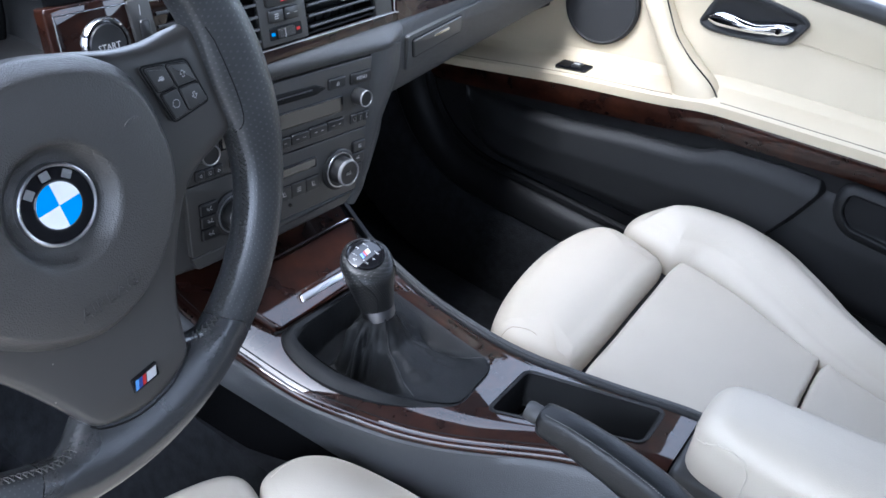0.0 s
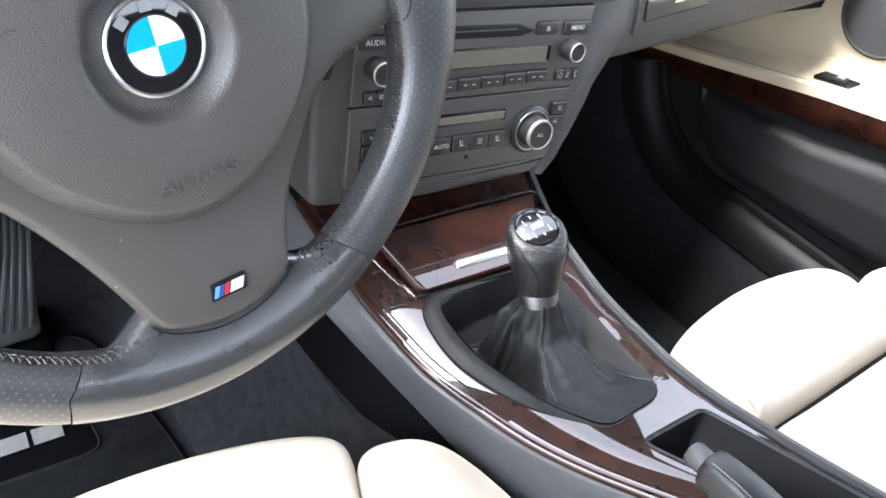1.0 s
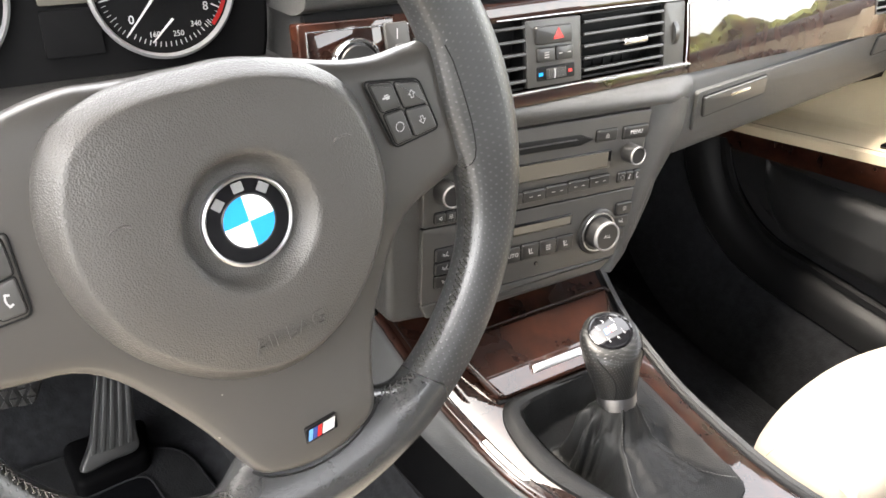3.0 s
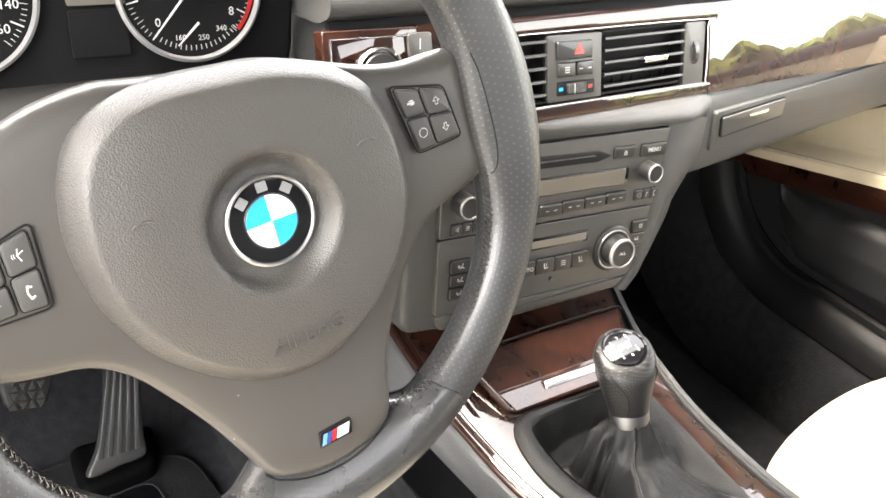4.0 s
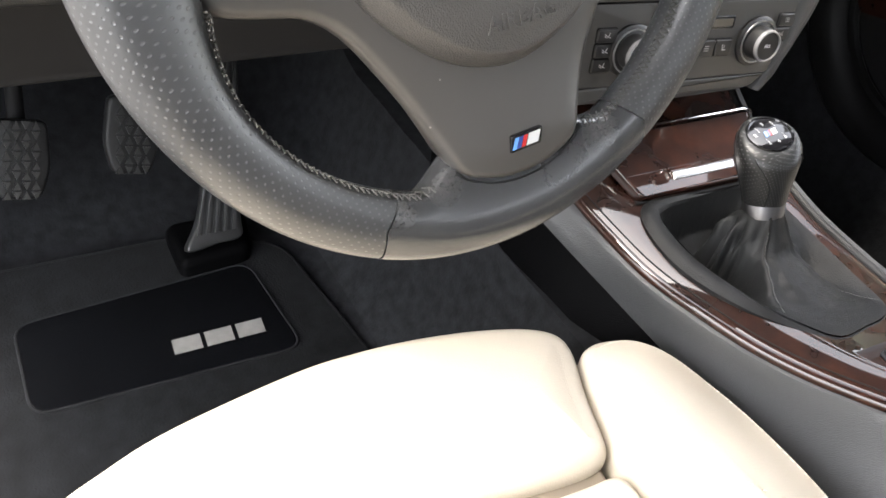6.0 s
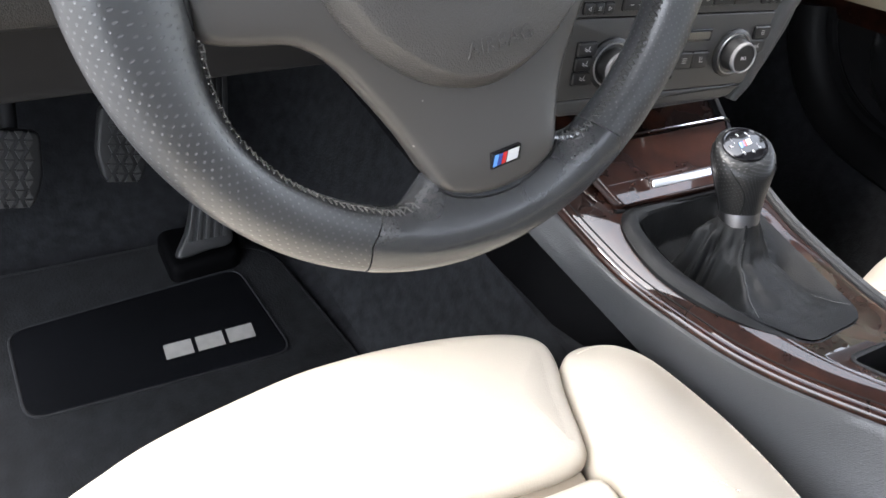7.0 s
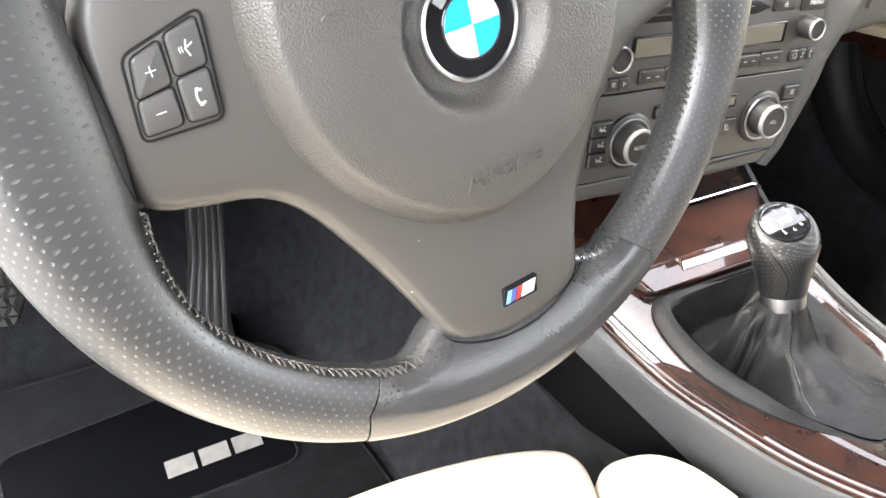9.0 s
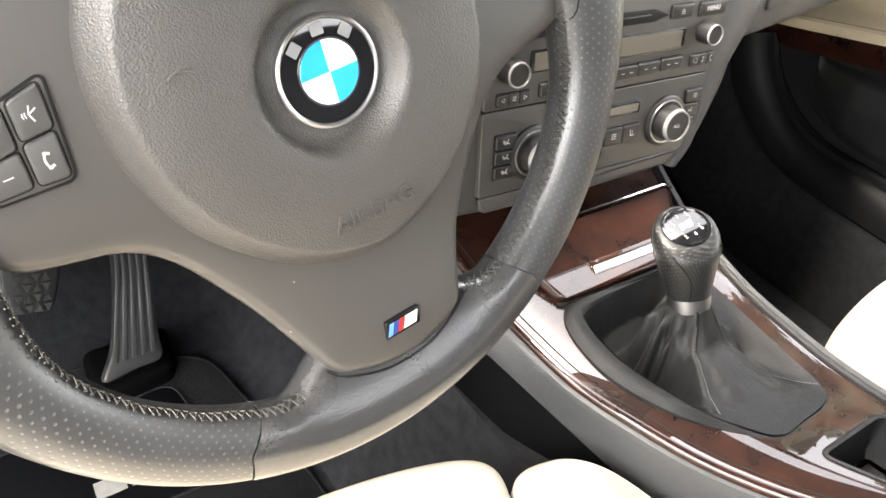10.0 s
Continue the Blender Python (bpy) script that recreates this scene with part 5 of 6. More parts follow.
for i in range(5):
    y = -0.180 - 0.022 * i
    part("insert_rib", prism(rect(cup_x(y, 1) + 0.020, y - 0.002, cup_x(y, 2) - 0.020, y + 0.002), z_c(-0.23) - 0.053, z_c(-0.23) - 0.0510), RUBBER, tray)

# drawer lid with chrome pull in front of the shift lever
lid = thing("tray_lid", axes_pose((0, 0.078, 0.2895), (1, -0.05, 0.05), (0, 1, 0.44)), "polished wood drawer lid with chrome pull", "tray lid")
LID_OUT = rounded([(0.283, 0.004), (0.425, 0.002), (0.462, 0.074), (0.262, 0.074)], 0.008, 5)


def lid_rise(y):
    """The lid's rear third lies flatter than its sloping front."""
    return 0.14 * (0.029 - y) + 0.05 * (0.029 - y * y / 0.029) if y < 0.029 else 0.0


rings = [[(p.x, p.y, -0.004) for p in LID_OUT], [(p.x, p.y, 0.0025 + lid_rise(p.y)) for p in LID_OUT]]
rings += [[(p.x, p.y, 0.0040 + lid_rise(p.y)) for p in offset(LID_OUT, 0.0008)], [(p.x, p.y, 0.0045 + lid_rise(p.y)) for p in offset(LID_OUT, 0.002)]]
bm = rings_mesh(rings, cap1=False)
xs = span(0, 1, 20)
top = grid_mesh(lambda u, y: (lerp(y, [0.005, 0.072], [0.286, 0.266]) * (1 - u) + lerp(y, [0.005, 0.072], [0.423, 0.457]) * u, y, 0.0046 + lid_rise(y)), xs, [0.0055, 0.012, 0.019, 0.026, 0.0285, 0.029, 0.0295, 0.04, 0.05, 0.06, 0.0715])
part("panel", merge(bm, top), WOOD, lid, sharp=70)
part("front_edge", tube([(0.264, 0.075, 0.0062), (0.36, 0.0755, 0.0066), (0.452, 0.0750, 0.0066), (0.459, 0.0725, 0.0060), (0.461, 0.069, 0.005)], 0.0012, 8), BRIGHT, lid, "thin chrome edge strip")
part("pull", prism(rounded([(0.326, 0.0150), (0.402, 0.0145), (0.405, 0.0235), (0.329, 0.0240)], 0.0025), 0.0055, 0.0088, 0.0016), ALU, lid, "polished chrome pull bar")
part("pull_recess", prism(rounded([(0.324, 0.0130), (0.404, 0.0125), (0.407, 0.0250), (0.327, 0.0258)], 0.003), 0.003, 0.0075, 0.0006), WOOD, lid)
part("gap", tube([(0.279, 0.0035, 0.001), (0.30, 0.0005, 0.001), (0.427, -0.001, 0.001)], 0.0022, 6), DARK, lid)

# ---- gear lever ----
KNOB_BASE, KNOB_TOP = Vector((0.3565, -0.003, 0.341)), Vector((0.3545, 0.0220, 0.3985))
CAP_UP = Vector((-0.26, -0.10, 0.96)).normalized()
gear = thing("gear_lever", LEVEL, "black leather gear lever knob on a gaiter with aluminium collar", "gear lever")


def frame_width(p):
    """The padded roll is broad beside the driver and dies out towards the rear and the passenger."""
    a = math.atan2(p.y + 0.03, p.x - 0.355)
    left, front = max(0.0, -math.cos(a + 0.25)), max(0.0, math.sin(a))
    return 0.10 + 1.75 * left ** 1.4 + 0.30 * front ** 2


WIDTH = [frame_width(p) for p in FRAME_OUT]
WIDTH = [sum(WIDTH[(i + j) % len(WIDTH)] for j in range(-4, 5)) / 9 for i in range(len(WIDTH))]
INWARD = [q - p for p, q in zip(FRAME_OUT, offset(FRAME_OUT, 1.0))]


def frame_ring(d):
    return [p + n * (d * (w if d > 0 else 1)) for p, n, w in zip(FRAME_OUT, INWARD, WIDTH)]


rings = []
for d, dz in ((-0.0028, -0.003), (-0.0032, 0.0016), (0.0004, 0.0048), (0.004, 0.0066), (0.008, 0.0050), (0.0108, -0.001)):
    rings.append([(p.x, p.y, top_z(p.x, p.y) * 0.35 + 0.65 * (z_c(p.y) - 0.001) + (dz * min(1.0, 0.10 + 0.75 * w) if dz > 0 else dz)) for p, w in zip(frame_ring(d), WIDTH)])
part("gaiter_frame", rings_mesh(rings, False, False), BOOT_LEATHER, gear, "padded black leather gaiter frame")
inner = frame_ring(0.0100)
axis = (KNOB_TOP - KNOB_BASE).normalized()
sx = axis.cross(Vector((0, 1, 0))).normalized()
sy = sx.cross(axis).normalized()
if sx.x < 0:
    sx = -sx
if sy.y < 0:
    sy = -sy
foot = KNOB_BASE - axis * 0.004


def mouth_edge(a):
    """Where the ray at angle a from the shaft's foot meets the padded frame."""
    d, best = Vector((math.cos(a), math.sin(a))), None
    for p, q in zip(inner, inner[1:] + inner[:1]):
        e, w = q - p, Vector((p.x - foot.x, p.y - foot.y))
        den = d.x * e.y - d.y * e.x
        if abs(den) < 1e-12:
            continue
        t, u = (w.x * e.y - w.y * e.x) / den, (w.x * d.y - w.y * d.x) / den
        if t > 0 and -1e-6 <= u <= 1.000001 and (best is None or t > best):
            best = t
    return Vector((foot.x, foot.y)) + d * (best or 0.06)


SEAM_A, SEAM_B = radians(243), radians(299)


def gaiter_point(a, f):
    """Skin of the gaiter: a pleated column out of a deep trough, with a flat panel towards the rear."""
    p = mouth_edge(a)
    e = foot + sx * 0.0172 * math.cos(a) + sy * 0.0172 * math.sin(a)
    w = a % (2 * math.pi)
    full = max(ramp01(w, radians(222), radians(243)), 1 - ramp01(w, radians(28), radians(62)))
    zb = z_c(p.y) + 0.002
    rise = e.z - zb
    low = lerp(f, [0, 0.08, 0.22, 0.42, 0.56, 0.66, 0.82, 1], [0, -0.014, -0.037, -0.050, -0.042, -0.02 * rise, 0.46 * rise, rise])
    high = lerp(f, [0, 0.15, 0.35, 0.55, 0.72, 0.86, 1], [0, -0.002, -0.003, 0.004, 0.20 * rise, 0.56 * rise, rise])
    valley = math.exp(-(((w + math.pi) % (2 * math.pi) - math.pi + 0.72) / 0.36) ** 2)
    z = zb + low * (1 - full) + high * full - 0.016 * valley * math.sin(math.pi * min(1.0, f / 0.85)) ** 1.3
    s = lerp(f, [0, 0.25, 0.5, 0.75, 1], [0, 0.22, 0.52, 0.82, 1]) * full + (1 - full) * lerp(f, [0, 0.25, 0.5, 0.62, 0.80, 1], [0, 0.27, 0.66, 0.80, 0.90, 1])
    x, y = p.x + (e.x - p.x) * s, p.y + (e.y - p.y) * s
    waist = math.exp(-((f - 0.74) / 0.17) ** 2)
    calm = 1 - ramp01(f, 0.80, 0.99)
    fold = 0.0064 * (1 - 0.85 * full) * (1.25 * abs(math.sin(3.0 * w + 1.1 * math.sin(2 * w) + 2.6 * f)) - 0.75) * (waist + 0.35 * math.exp(-((f - 0.35) / 0.2) ** 2))
    fold += 0.0020 * noise.noise((x * 70, y * 70, f * 3.1)) * math.sin(math.pi * f) * (1 - 0.5 * full)
    fold += 0.0012 * noise.noise((x * 190, y * 190, f * 9)) * math.sin(math.pi * f)
    fold += 0.0040 * (1 - full) * (abs(math.sin(6.5 * w + 4.0 * f + 1.7 * math.sin(3 * w + 5 * f))) - 0.6) * math.exp(-((f - 0.66) / 0.15) ** 2)
    fold += 0.0018 * abs(noise.noise((x * 110 + 9, y * 110, z * 110))) * math.sin(math.pi * f) * (1 - 0.6 * full)
    fold *= calm
    for s0 in (SEAM_A, SEAM_B):
        fold += 0.0030 * math.exp(-((w - s0) / 0.075) ** 2) * math.sin(math.pi * f) ** 0.6
    return Vector((x + fold * math.cos(a), y + fold * math.sin(a), z + 0.7 * fold))


rings = [[gaiter_point(2 * math.pi * j / 220, i / 44) for j in range(220)] for i in range(45)]
part("gaiter", rings_mesh(rings, False, True), BOOT_LEATHER, gear, "creased black leather gaiter", sharp=70)
for s0, start_f in ((SEAM_A, 0.10), (SEAM_B, 0.04)):
    seam, n = [], 34
    for i in range(n):
        f = start_f + (0.90 - start_f) * i / n
        p, q = gaiter_point(s0 + 0.035, f), gaiter_point(s0 + 0.035, f + 0.55 * (0.90 - start_f) / n)
        up = Vector((math.cos(s0), math.sin(s0), 1.0)).normalized() * 0.0006
        seam.append(tube([p + up * 0.6, q + up * 0.6], 0.00042, 5))
    ob = part("seam_stitching", merge(*seam), SEAM_GREY, gear)
    ob["kind"] = "stuff"
knob_m = axes_pose(KNOB_BASE, sx, sy)
part("collar", moved(lathe([(0.0, -0.009), (0.0178, -0.009), (0.0182, 0.003), (0.0174, 0.0065), (0, 0.0065)], 40), knob_m), COLLAR, gear, "brushed aluminium collar")
prof = [(0.0165, 0.005), (0.0178, 0.008), (0.0205, 0.020), (0.0236, 0.032), (0.0262, 0.043), (0.0274, 0.050), (0.0270, 0.056), (0.0248, 0.0605), (0.0215, 0.0622), (0.0, 0.0622)]


def knob_point(r, h, q, grow=1.0):
    """A point of the knob's skin: its axis bends from the shaft to the cap."""
    f = min(1.0, max(0.0, (h - 0.005) / 0.0572))
    up = axis.lerp(CAP_UP, f * f).normalized()
    u = Vector((1, 0, 0)) - up * up.x
    u.normalize()
    w = up.cross(u)
    c = KNOB_BASE.lerp(KNOB_TOP, f)
    return c + u * (r * grow * math.cos(q) * (1 + 0.03 * math.cos(2 * q))) + w * (r * grow * 1.04 * math.sin(q))


bm = rings_mesh([[knob_point(r, h, 2 * math.pi * i / 48) for i in range(48)] for r, h in [(0.001, 0.005)] + prof[:-1] + [(0.001, 0.0622)]])
layer = bm.loops.layers.uv.new("UVMap")
for f in bm.faces:
    for l in f.loops:
        d = l.vert.co - KNOB_BASE
        l[layer].uv = (math.atan2(d.y, d.x) * 0.032, d.z * 1.3)
cap_u = (Vector((1, 0, 0)) - CAP_UP * CAP_UP.x).normalized()
cap_m = axes_pose(KNOB_TOP - CAP_UP * 0.0700, cap_u, CAP_UP.cross(cap_u))
shift_knob = part("knob", bm, KNOB_LEATHER, gear, "black leather gear knob, partly perforated")
for q in (0.6, 2.3, 3.7, 5.4):
    part("knob_seam", tube(spline([knob_point(r, h, q + 0.25 * math.sin(h * 70), 1.012) for r, h in prof[1:7]], 4, False), 0.0006, 6), DARK, shift_knob)
part("cap_rim", moved(ringlathe([(0.0175, 0.0695), (0.0205, 0.0697), (0.0200, 0.0718), (0.0185, 0.0722), (0.0175, 0.0712)], 48), cap_m), GLOSS_BLACK, shift_knob)
capd = part("cap", moved(lathe([(0, 0.069), (0.0184, 0.0695), (0.0180, 0.0712), (0.012, 0.0724), (0.0, 0.0728)], 48), cap_m), GLOSS_BLACK, shift_knob, "glossy black shift pattern cap")
for x, y, w in ((-0.0085, 0.009, "1"), (-0.0085, -0.009, "2"), (0.0, 0.011, "3"), (0.0, -0.011, "4"), (0.0085, 0.009, "5"), (0.0085, -0.009, "6"), (-0.0135, 0.003, "R")):
    part("numeral", moved(letters(w, 0.0052, 0.0001, x, y, 0.0727 - 0.0000 - 2.2 * (x * x + y * y)), cap_m), ICON, capd)
part("shift_lines", moved(merge(*[stroke(q, 0.0005, 0.0729) for q in ([(-0.0085, 0.006), (-0.0085, 0.0045)], [(0.0085, 0.006), (0.0085, 0.0045)], [(-0.0085, -0.006), (-0.0085, -0.0045)], [(0.0085, -0.006), (0.0085, -0.0045)])]), cap_m), ICON, capd)
for x, mt in ((-0.0052, LIGHT_BLUE), (-0.0028, NAVY), (-0.0004, RED), (0.0036, ICON)):
    w = 0.0011 if mt is not ICON else 0.0024
    part("stripe", moved(prism(V2([(x - w - 0.001, -0.0030), (x + w - 0.001, -0.0030), (x + w + 0.001, 0.0030), (x - w + 0.001, 0.0030)]), 0.0724, 0.0731), cap_m), mt, capd)

# ---- handbrake ----
brake = thing("handbrake", LEVEL, "black leather-wrapped handbrake lever with push button", "handbrake")
lev = spline([(0.297, -0.232, 0.3905), (0.2975, -0.262, 0.3915), (0.299, -0.31, 0.386), (0.302, -0.36, 0.372), (0.306, -0.42, 0.340), (0.308, -0.46, 0.312)], 5, False)


def grip_ring(i):
    """Flat-sided section of the grip, square to the lever's line."""
    p = lev[i]
    t = (lev[min(i + 1, len(lev) - 1)] - lev[max(i - 1, 0)]).normalized()
    w = t.cross(Vector((0, 0, 1))).normalized()
    u = w.cross(t)
    g = min(1.0, 2.0 * i / (len(lev) - 1))
    out = []
    for k in range(28):
        q = 2 * math.pi * k / 28
        c, s = math.cos(q), math.sin(q)
        out.append(p + w * ((0.0130 + 0.0042 * g) * math.copysign(abs(c) ** 0.55, c)) + u * ((0.0138 + 0.0050 * g) * math.copysign(abs(s) ** 0.62, s)))
    return out


part("lever", rings_mesh([[lev[0] + (q - lev[0]) * k + Vector((0, d, 0)) for q in grip_ring(0)] for k, d in ((0.70, 0.0055), (0.88, 0.0042), (0.97, 0.0015))] + [grip_ring(i) for i in range(len(lev))]), BRAKE_LEATHER, brake, "stitched black leather grip")
part("button", moved(lathe([(0, 0.0), (0.0092, 0.0), (0.0092, 0.010), (0.0080, 0.0135), (0, 0.0145)], 28), axes_pose((0.297, -0.226, 0.3905), (1, 0, 0), (0, 0.05, 1)) @ pose(0, 0, 0, 0, 180, 0)), PLASTIC, brake, "dark grey push button")
seam = []
for i in range(len(lev) - 1):
    a, b = lev[i], lev[i + 1]
    for s in (0.05, 0.3, 0.55, 0.8):
        p = a.lerp(b, s)
        r = 0.0140 + 0.0045 * min(1, (i + s) / len(lev) * 2.0)
        seam.append(tube([p + Vector((-r * 0.72, 0, r * 1.00)), p + Vector((-r * 0.72, -0.0016, r * 1.00))], 0.0004, 5))
ob = part("seam_stitching", merge(*seam), SEAM_GREY, brake)
ob["kind"] = "stuff"
part("gaiter", rings_mesh([[(0.306 + (0.036 - 0.014 * f) * math.cos(q), -0.45 + 0.02 * f + (0.075 - 0.045 * f) * math.sin(q), 0.312 + 0.048 * f) for q in [2 * math.pi * i / 24 for i in range(24)]] for f in span(0, 1, 6)], False, False), BOOT_LEATHER, brake)

# ---- armrest ----
arm = thing("armrest", LEVEL, "cream leather centre armrest with rounded front", "armrest")
pad = part("pad", pillow(0.369, 0.460, -0.72, -0.338, 0.345, 0.420, 0.036, 0.024, 0.0015, bend=lambda x, y, z: (x + 0.20 * max(0.0, -0.36 - y) * ramp01(x, 0.37, 0.455) if y > -0.55 else x + 0.038 * ramp01(x, 0.37, 0.455), y, z)), CREAM, arm)
skin = BVHTree.FromPolygons([v.co.copy() for v in pad.data.vertices], [tuple(p.vertices) for p in pad.data.polygons])
for line in ([(0.3632, -0.348, 0.393), (0.3640, -0.362, 0.4035), (0.3650, -0.376, 0.4065), (0.3640, -0.388, 0.4035), (0.3615, -0.396, 0.388), (0.3612, -0.399, 0.355)],
             [(0.3632, -0.348, 0.393), (0.369, -0.3395, 0.388), (0.385, -0.3365, 0.386), (0.43, -0.3365, 0.386)]):
    laid = [Vector(a).lerp(Vector(b), k / 8) for a, b in zip(line, line[1:]) for k in range(8)]
    part("piping", tube([skin.find_nearest(p)[0] for p in laid], 0.0008, 8), CREAM, arm)

# ---- seats ----
def resampled(outline, step=0.011):
    """A smooth closed outline with even steps."""
    raw, out = spline([(x, y) for x, y in outline], 5), []
    for a, b in zip(raw, raw[1:] + raw[:1]):
        k = max(1, int((b - a).length / step))
        out += [a.lerp(b, i / k) for i in range(k)]
    return out


def nearest_on(spine, p):
    """The point of a plan line that lies nearest to p."""
    best = None
    for a, b in zip(spine, spine[1:]):
        a, b = Vector(a), Vector(b)
        q = a.lerp(b, max(0.0, min(1.0, (p - a).dot(b - a) / (b - a).length_squared)))
        if best is None or (p - q).length < (p - best).length:
            best = q
    return best


def stuffed(outline, zb, top, edge, crown, spine, under=0.15):
    """A padded block: a plan outline, a rounded upper edge, and a top that follows top(x, y) and swells towards the spine."""
    o = resampled(outline)
    rings = [[(p.x, p.y, zb) for p in offset(o, edge * under)]]
    for i in range(7):
        a = math.pi / 2 * i / 6
        rings.append([(p.x, p.y, top(p.x, p.y) - edge + edge * math.sin(a)) for p in offset(o, edge * (1 - math.cos(a)))])
    inner = offset(o, edge)
    for f in (0.93, 0.82, 0.68, 0.52, 0.36, 0.20, 0.04):
        ring = []
        for p in inner:
            q = nearest_on(spine, p).lerp(p, f)
            ring.append((q.x, q.y, top(q.x, q.y) + crown * (1 - f * f) + 0.0009 * noise.noise((q.x * 26, q.y * 26, 1.5)) * (1 - f)))
        rings.append(ring)
    return rings_mesh(rings)


def draped(ob, pts, lift=0.0004):
    """Plan points laid on the upper side of a part."""
    me = ob.data
    tree = BVHTree.FromPolygons([v.co.copy() for v in me.vertices], [tuple(p.vertices) for p in me.polygons])
    out = []
    for p in spline([(x, y) for x, y in pts], 8, False):
        hit = tree.ray_cast(Vector((p.x, p.y, 1.0)), Vector((0, 0, -1)))[0]
        if hit is not None:
            out.append((hit.x, hit.y, hit.z + lift))
    return out


def seam_on(ob, pts, owner, mat, width=0.0008, dashed=False):
    """A thread, or a tube that paints a crease's shade, laid on a padded part."""
    line = draped(ob, pts)
    if not dashed:
        return part("seam", tube(line, width, 6), mat, owner)
    bits = []
    for a, b in zip(line, line[1:]):
        a, b = Vector(a), Vector(b)
        k = max(1, int((b - a).length / 0.0042))
        bits += [tube([a.lerp(b, i / k), a.lerp(b, (i + 0.62) / k)], width, 5) for i in range(k)]
    ob2 = part("stitching", merge(*bits), mat, owner)
    ob2["kind"] = "stuff"
    return ob2


def seat_base(s, x0, x1, y0, y1, z):
    part("base", prism(rect(x0 + 0.02, y0, x1 - 0.02, y1 - 0.05, 0.03), 0.03 + z, 0.13 + z, 0.01), CREAM, s)
    for x in (x0 + 0.03, x1 - 0.03):
        part("side_cover", prism(rect(x - 0.025, y0, x + 0.025, y1 - 0.06, 0.02), -0.01 + z, 0.10 + z, 0.01), PLASTIC, s, "black seat base side cover")
        part("rail", prism(rect(x - 0.018, y0 + 0.02, x + 0.018, y1, 0.004), -0.035, 0.0 + z, 0.004), PLASTIC, s)


# driver's seat: thigh support, centre panel, broad bolster beside the console
seat_d = thing("car_seat", pose(0, 0, 0), "cream leather driver's sport seat cushion with bolsters", "seat", "front seats")
thigh = part("thigh_support", stuffed(
    [(-0.262, -0.060), (-0.250, -0.012), (-0.205, 0.011), (-0.155, 0.0265), (-0.063, 0.0415), (-0.014, 0.0435), (0.036, 0.0405), (0.087, 0.0325), (0.129, 0.0215), (0.155, 0.0090), (0.1660, -0.0070),
     (0.1635, -0.028), (0.1490, -0.062), (0.1365, -0.100), (0.1290, -0.1150), (0.114, -0.1215), (0.087, -0.1215), (0.048, -0.117), (0.0, -0.1095), (-0.1, -0.106), (-0.200, -0.108), (-0.256, -0.108)],
    0.08, lambda x, y: 0.2510 - 0.10 * x * x - 0.9 * max(0.0, y - 0.0) ** 2, 0.019, 0.006, [(-0.21, -0.05), (0.10, -0.05)]), CREAM, seat_d, "cream leather thigh support", sharp=80)
bolster = part("side_bolster", stuffed(
    [(0.1625, -0.033), (0.177, -0.0235), (0.198, -0.0245), (0.221, -0.0325), (0.2430, -0.0530), (0.2575, -0.083), (0.2635, -0.120), (0.2650, -0.160), (0.2630, -0.220), (0.256, -0.30), (0.246, -0.45), (0.240, -0.58),
     (0.160, -0.60), (0.128, -0.58), (0.128, -0.40), (0.1290, -0.25), (0.1295, -0.160), (0.1295, -0.128), (0.1380, -0.100), (0.1500, -0.062)],
    0.06, lambda x, y: 0.2515 + 0.010 * ramp01(-y, 0.04, 0.22) - 0.010 * ramp01(x, 0.19, 0.255) * ramp01(-y, 0.02, 0.10), 0.012, 0.006, [(0.197, -0.08), (0.197, -0.55)]), CREAM, seat_d, "cream leather side bolster", sharp=80)
part("cushion", stuffed([(-0.25, -0.123), (-0.10, -0.121), (0.0, -0.1245), (0.048, -0.131), (0.09, -0.1335), (0.115, -0.1345), (0.1245, -0.143), (0.1255, -0.165), (0.1240, -0.30), (0.123, -0.58), (0.0, -0.60), (-0.25, -0.58)],
                        0.10, lambda x, y: 0.2480 - 0.05 * max(0.0, -(y + 0.16)), 0.010, 0.003, [(-0.06, -0.28), (-0.06, -0.45)]), CREAM, seat_d, "cream leather seat centre panel", sharp=80)
# Block whose brown stands in for shade between the cushions.
part("joint_shade", prism(rounded([(-0.24, -0.15), (0.118, -0.15), (0.126, -0.10), (-0.24, -0.09)], 0.01), 0.12, 0.2290, 0.004), CREASE_SHADE, seat_d, "shaded brown lining under the thigh support")
part("side_bolster", stuffed([(-0.262, -0.125), (-0.257, -0.60), (-0.30, -0.60), (-0.325, -0.40), (-0.325, -0.14), (-0.305, -0.075), (-0.275, -0.065)], 0.06, lambda x, y: 0.250, 0.02, 0.008, [(-0.292, -0.12), (-0.285, -0.55)]), CREAM, seat_d, "cream leather side bolster", sharp=80)
seam_on(bolster, [(0.176, -0.0325), (0.196, -0.0315), (0.217, -0.0390), (0.2365, -0.0575), (0.2505, -0.086), (0.2562, -0.121), (0.2575, -0.160), (0.2555, -0.220), (0.248, -0.30), (0.238, -0.45)], seat_d, CREAM_SEAM, 0.0005, True)
seam_on(bolster, [(0.134, -0.150), (0.150, -0.158), (0.175, -0.172), (0.20, -0.20)], seat_d, CREAM_SEAM, 0.0006, True)
seat_base(seat_d, -0.25, 0.19, -0.56, -0.04, 0.0)

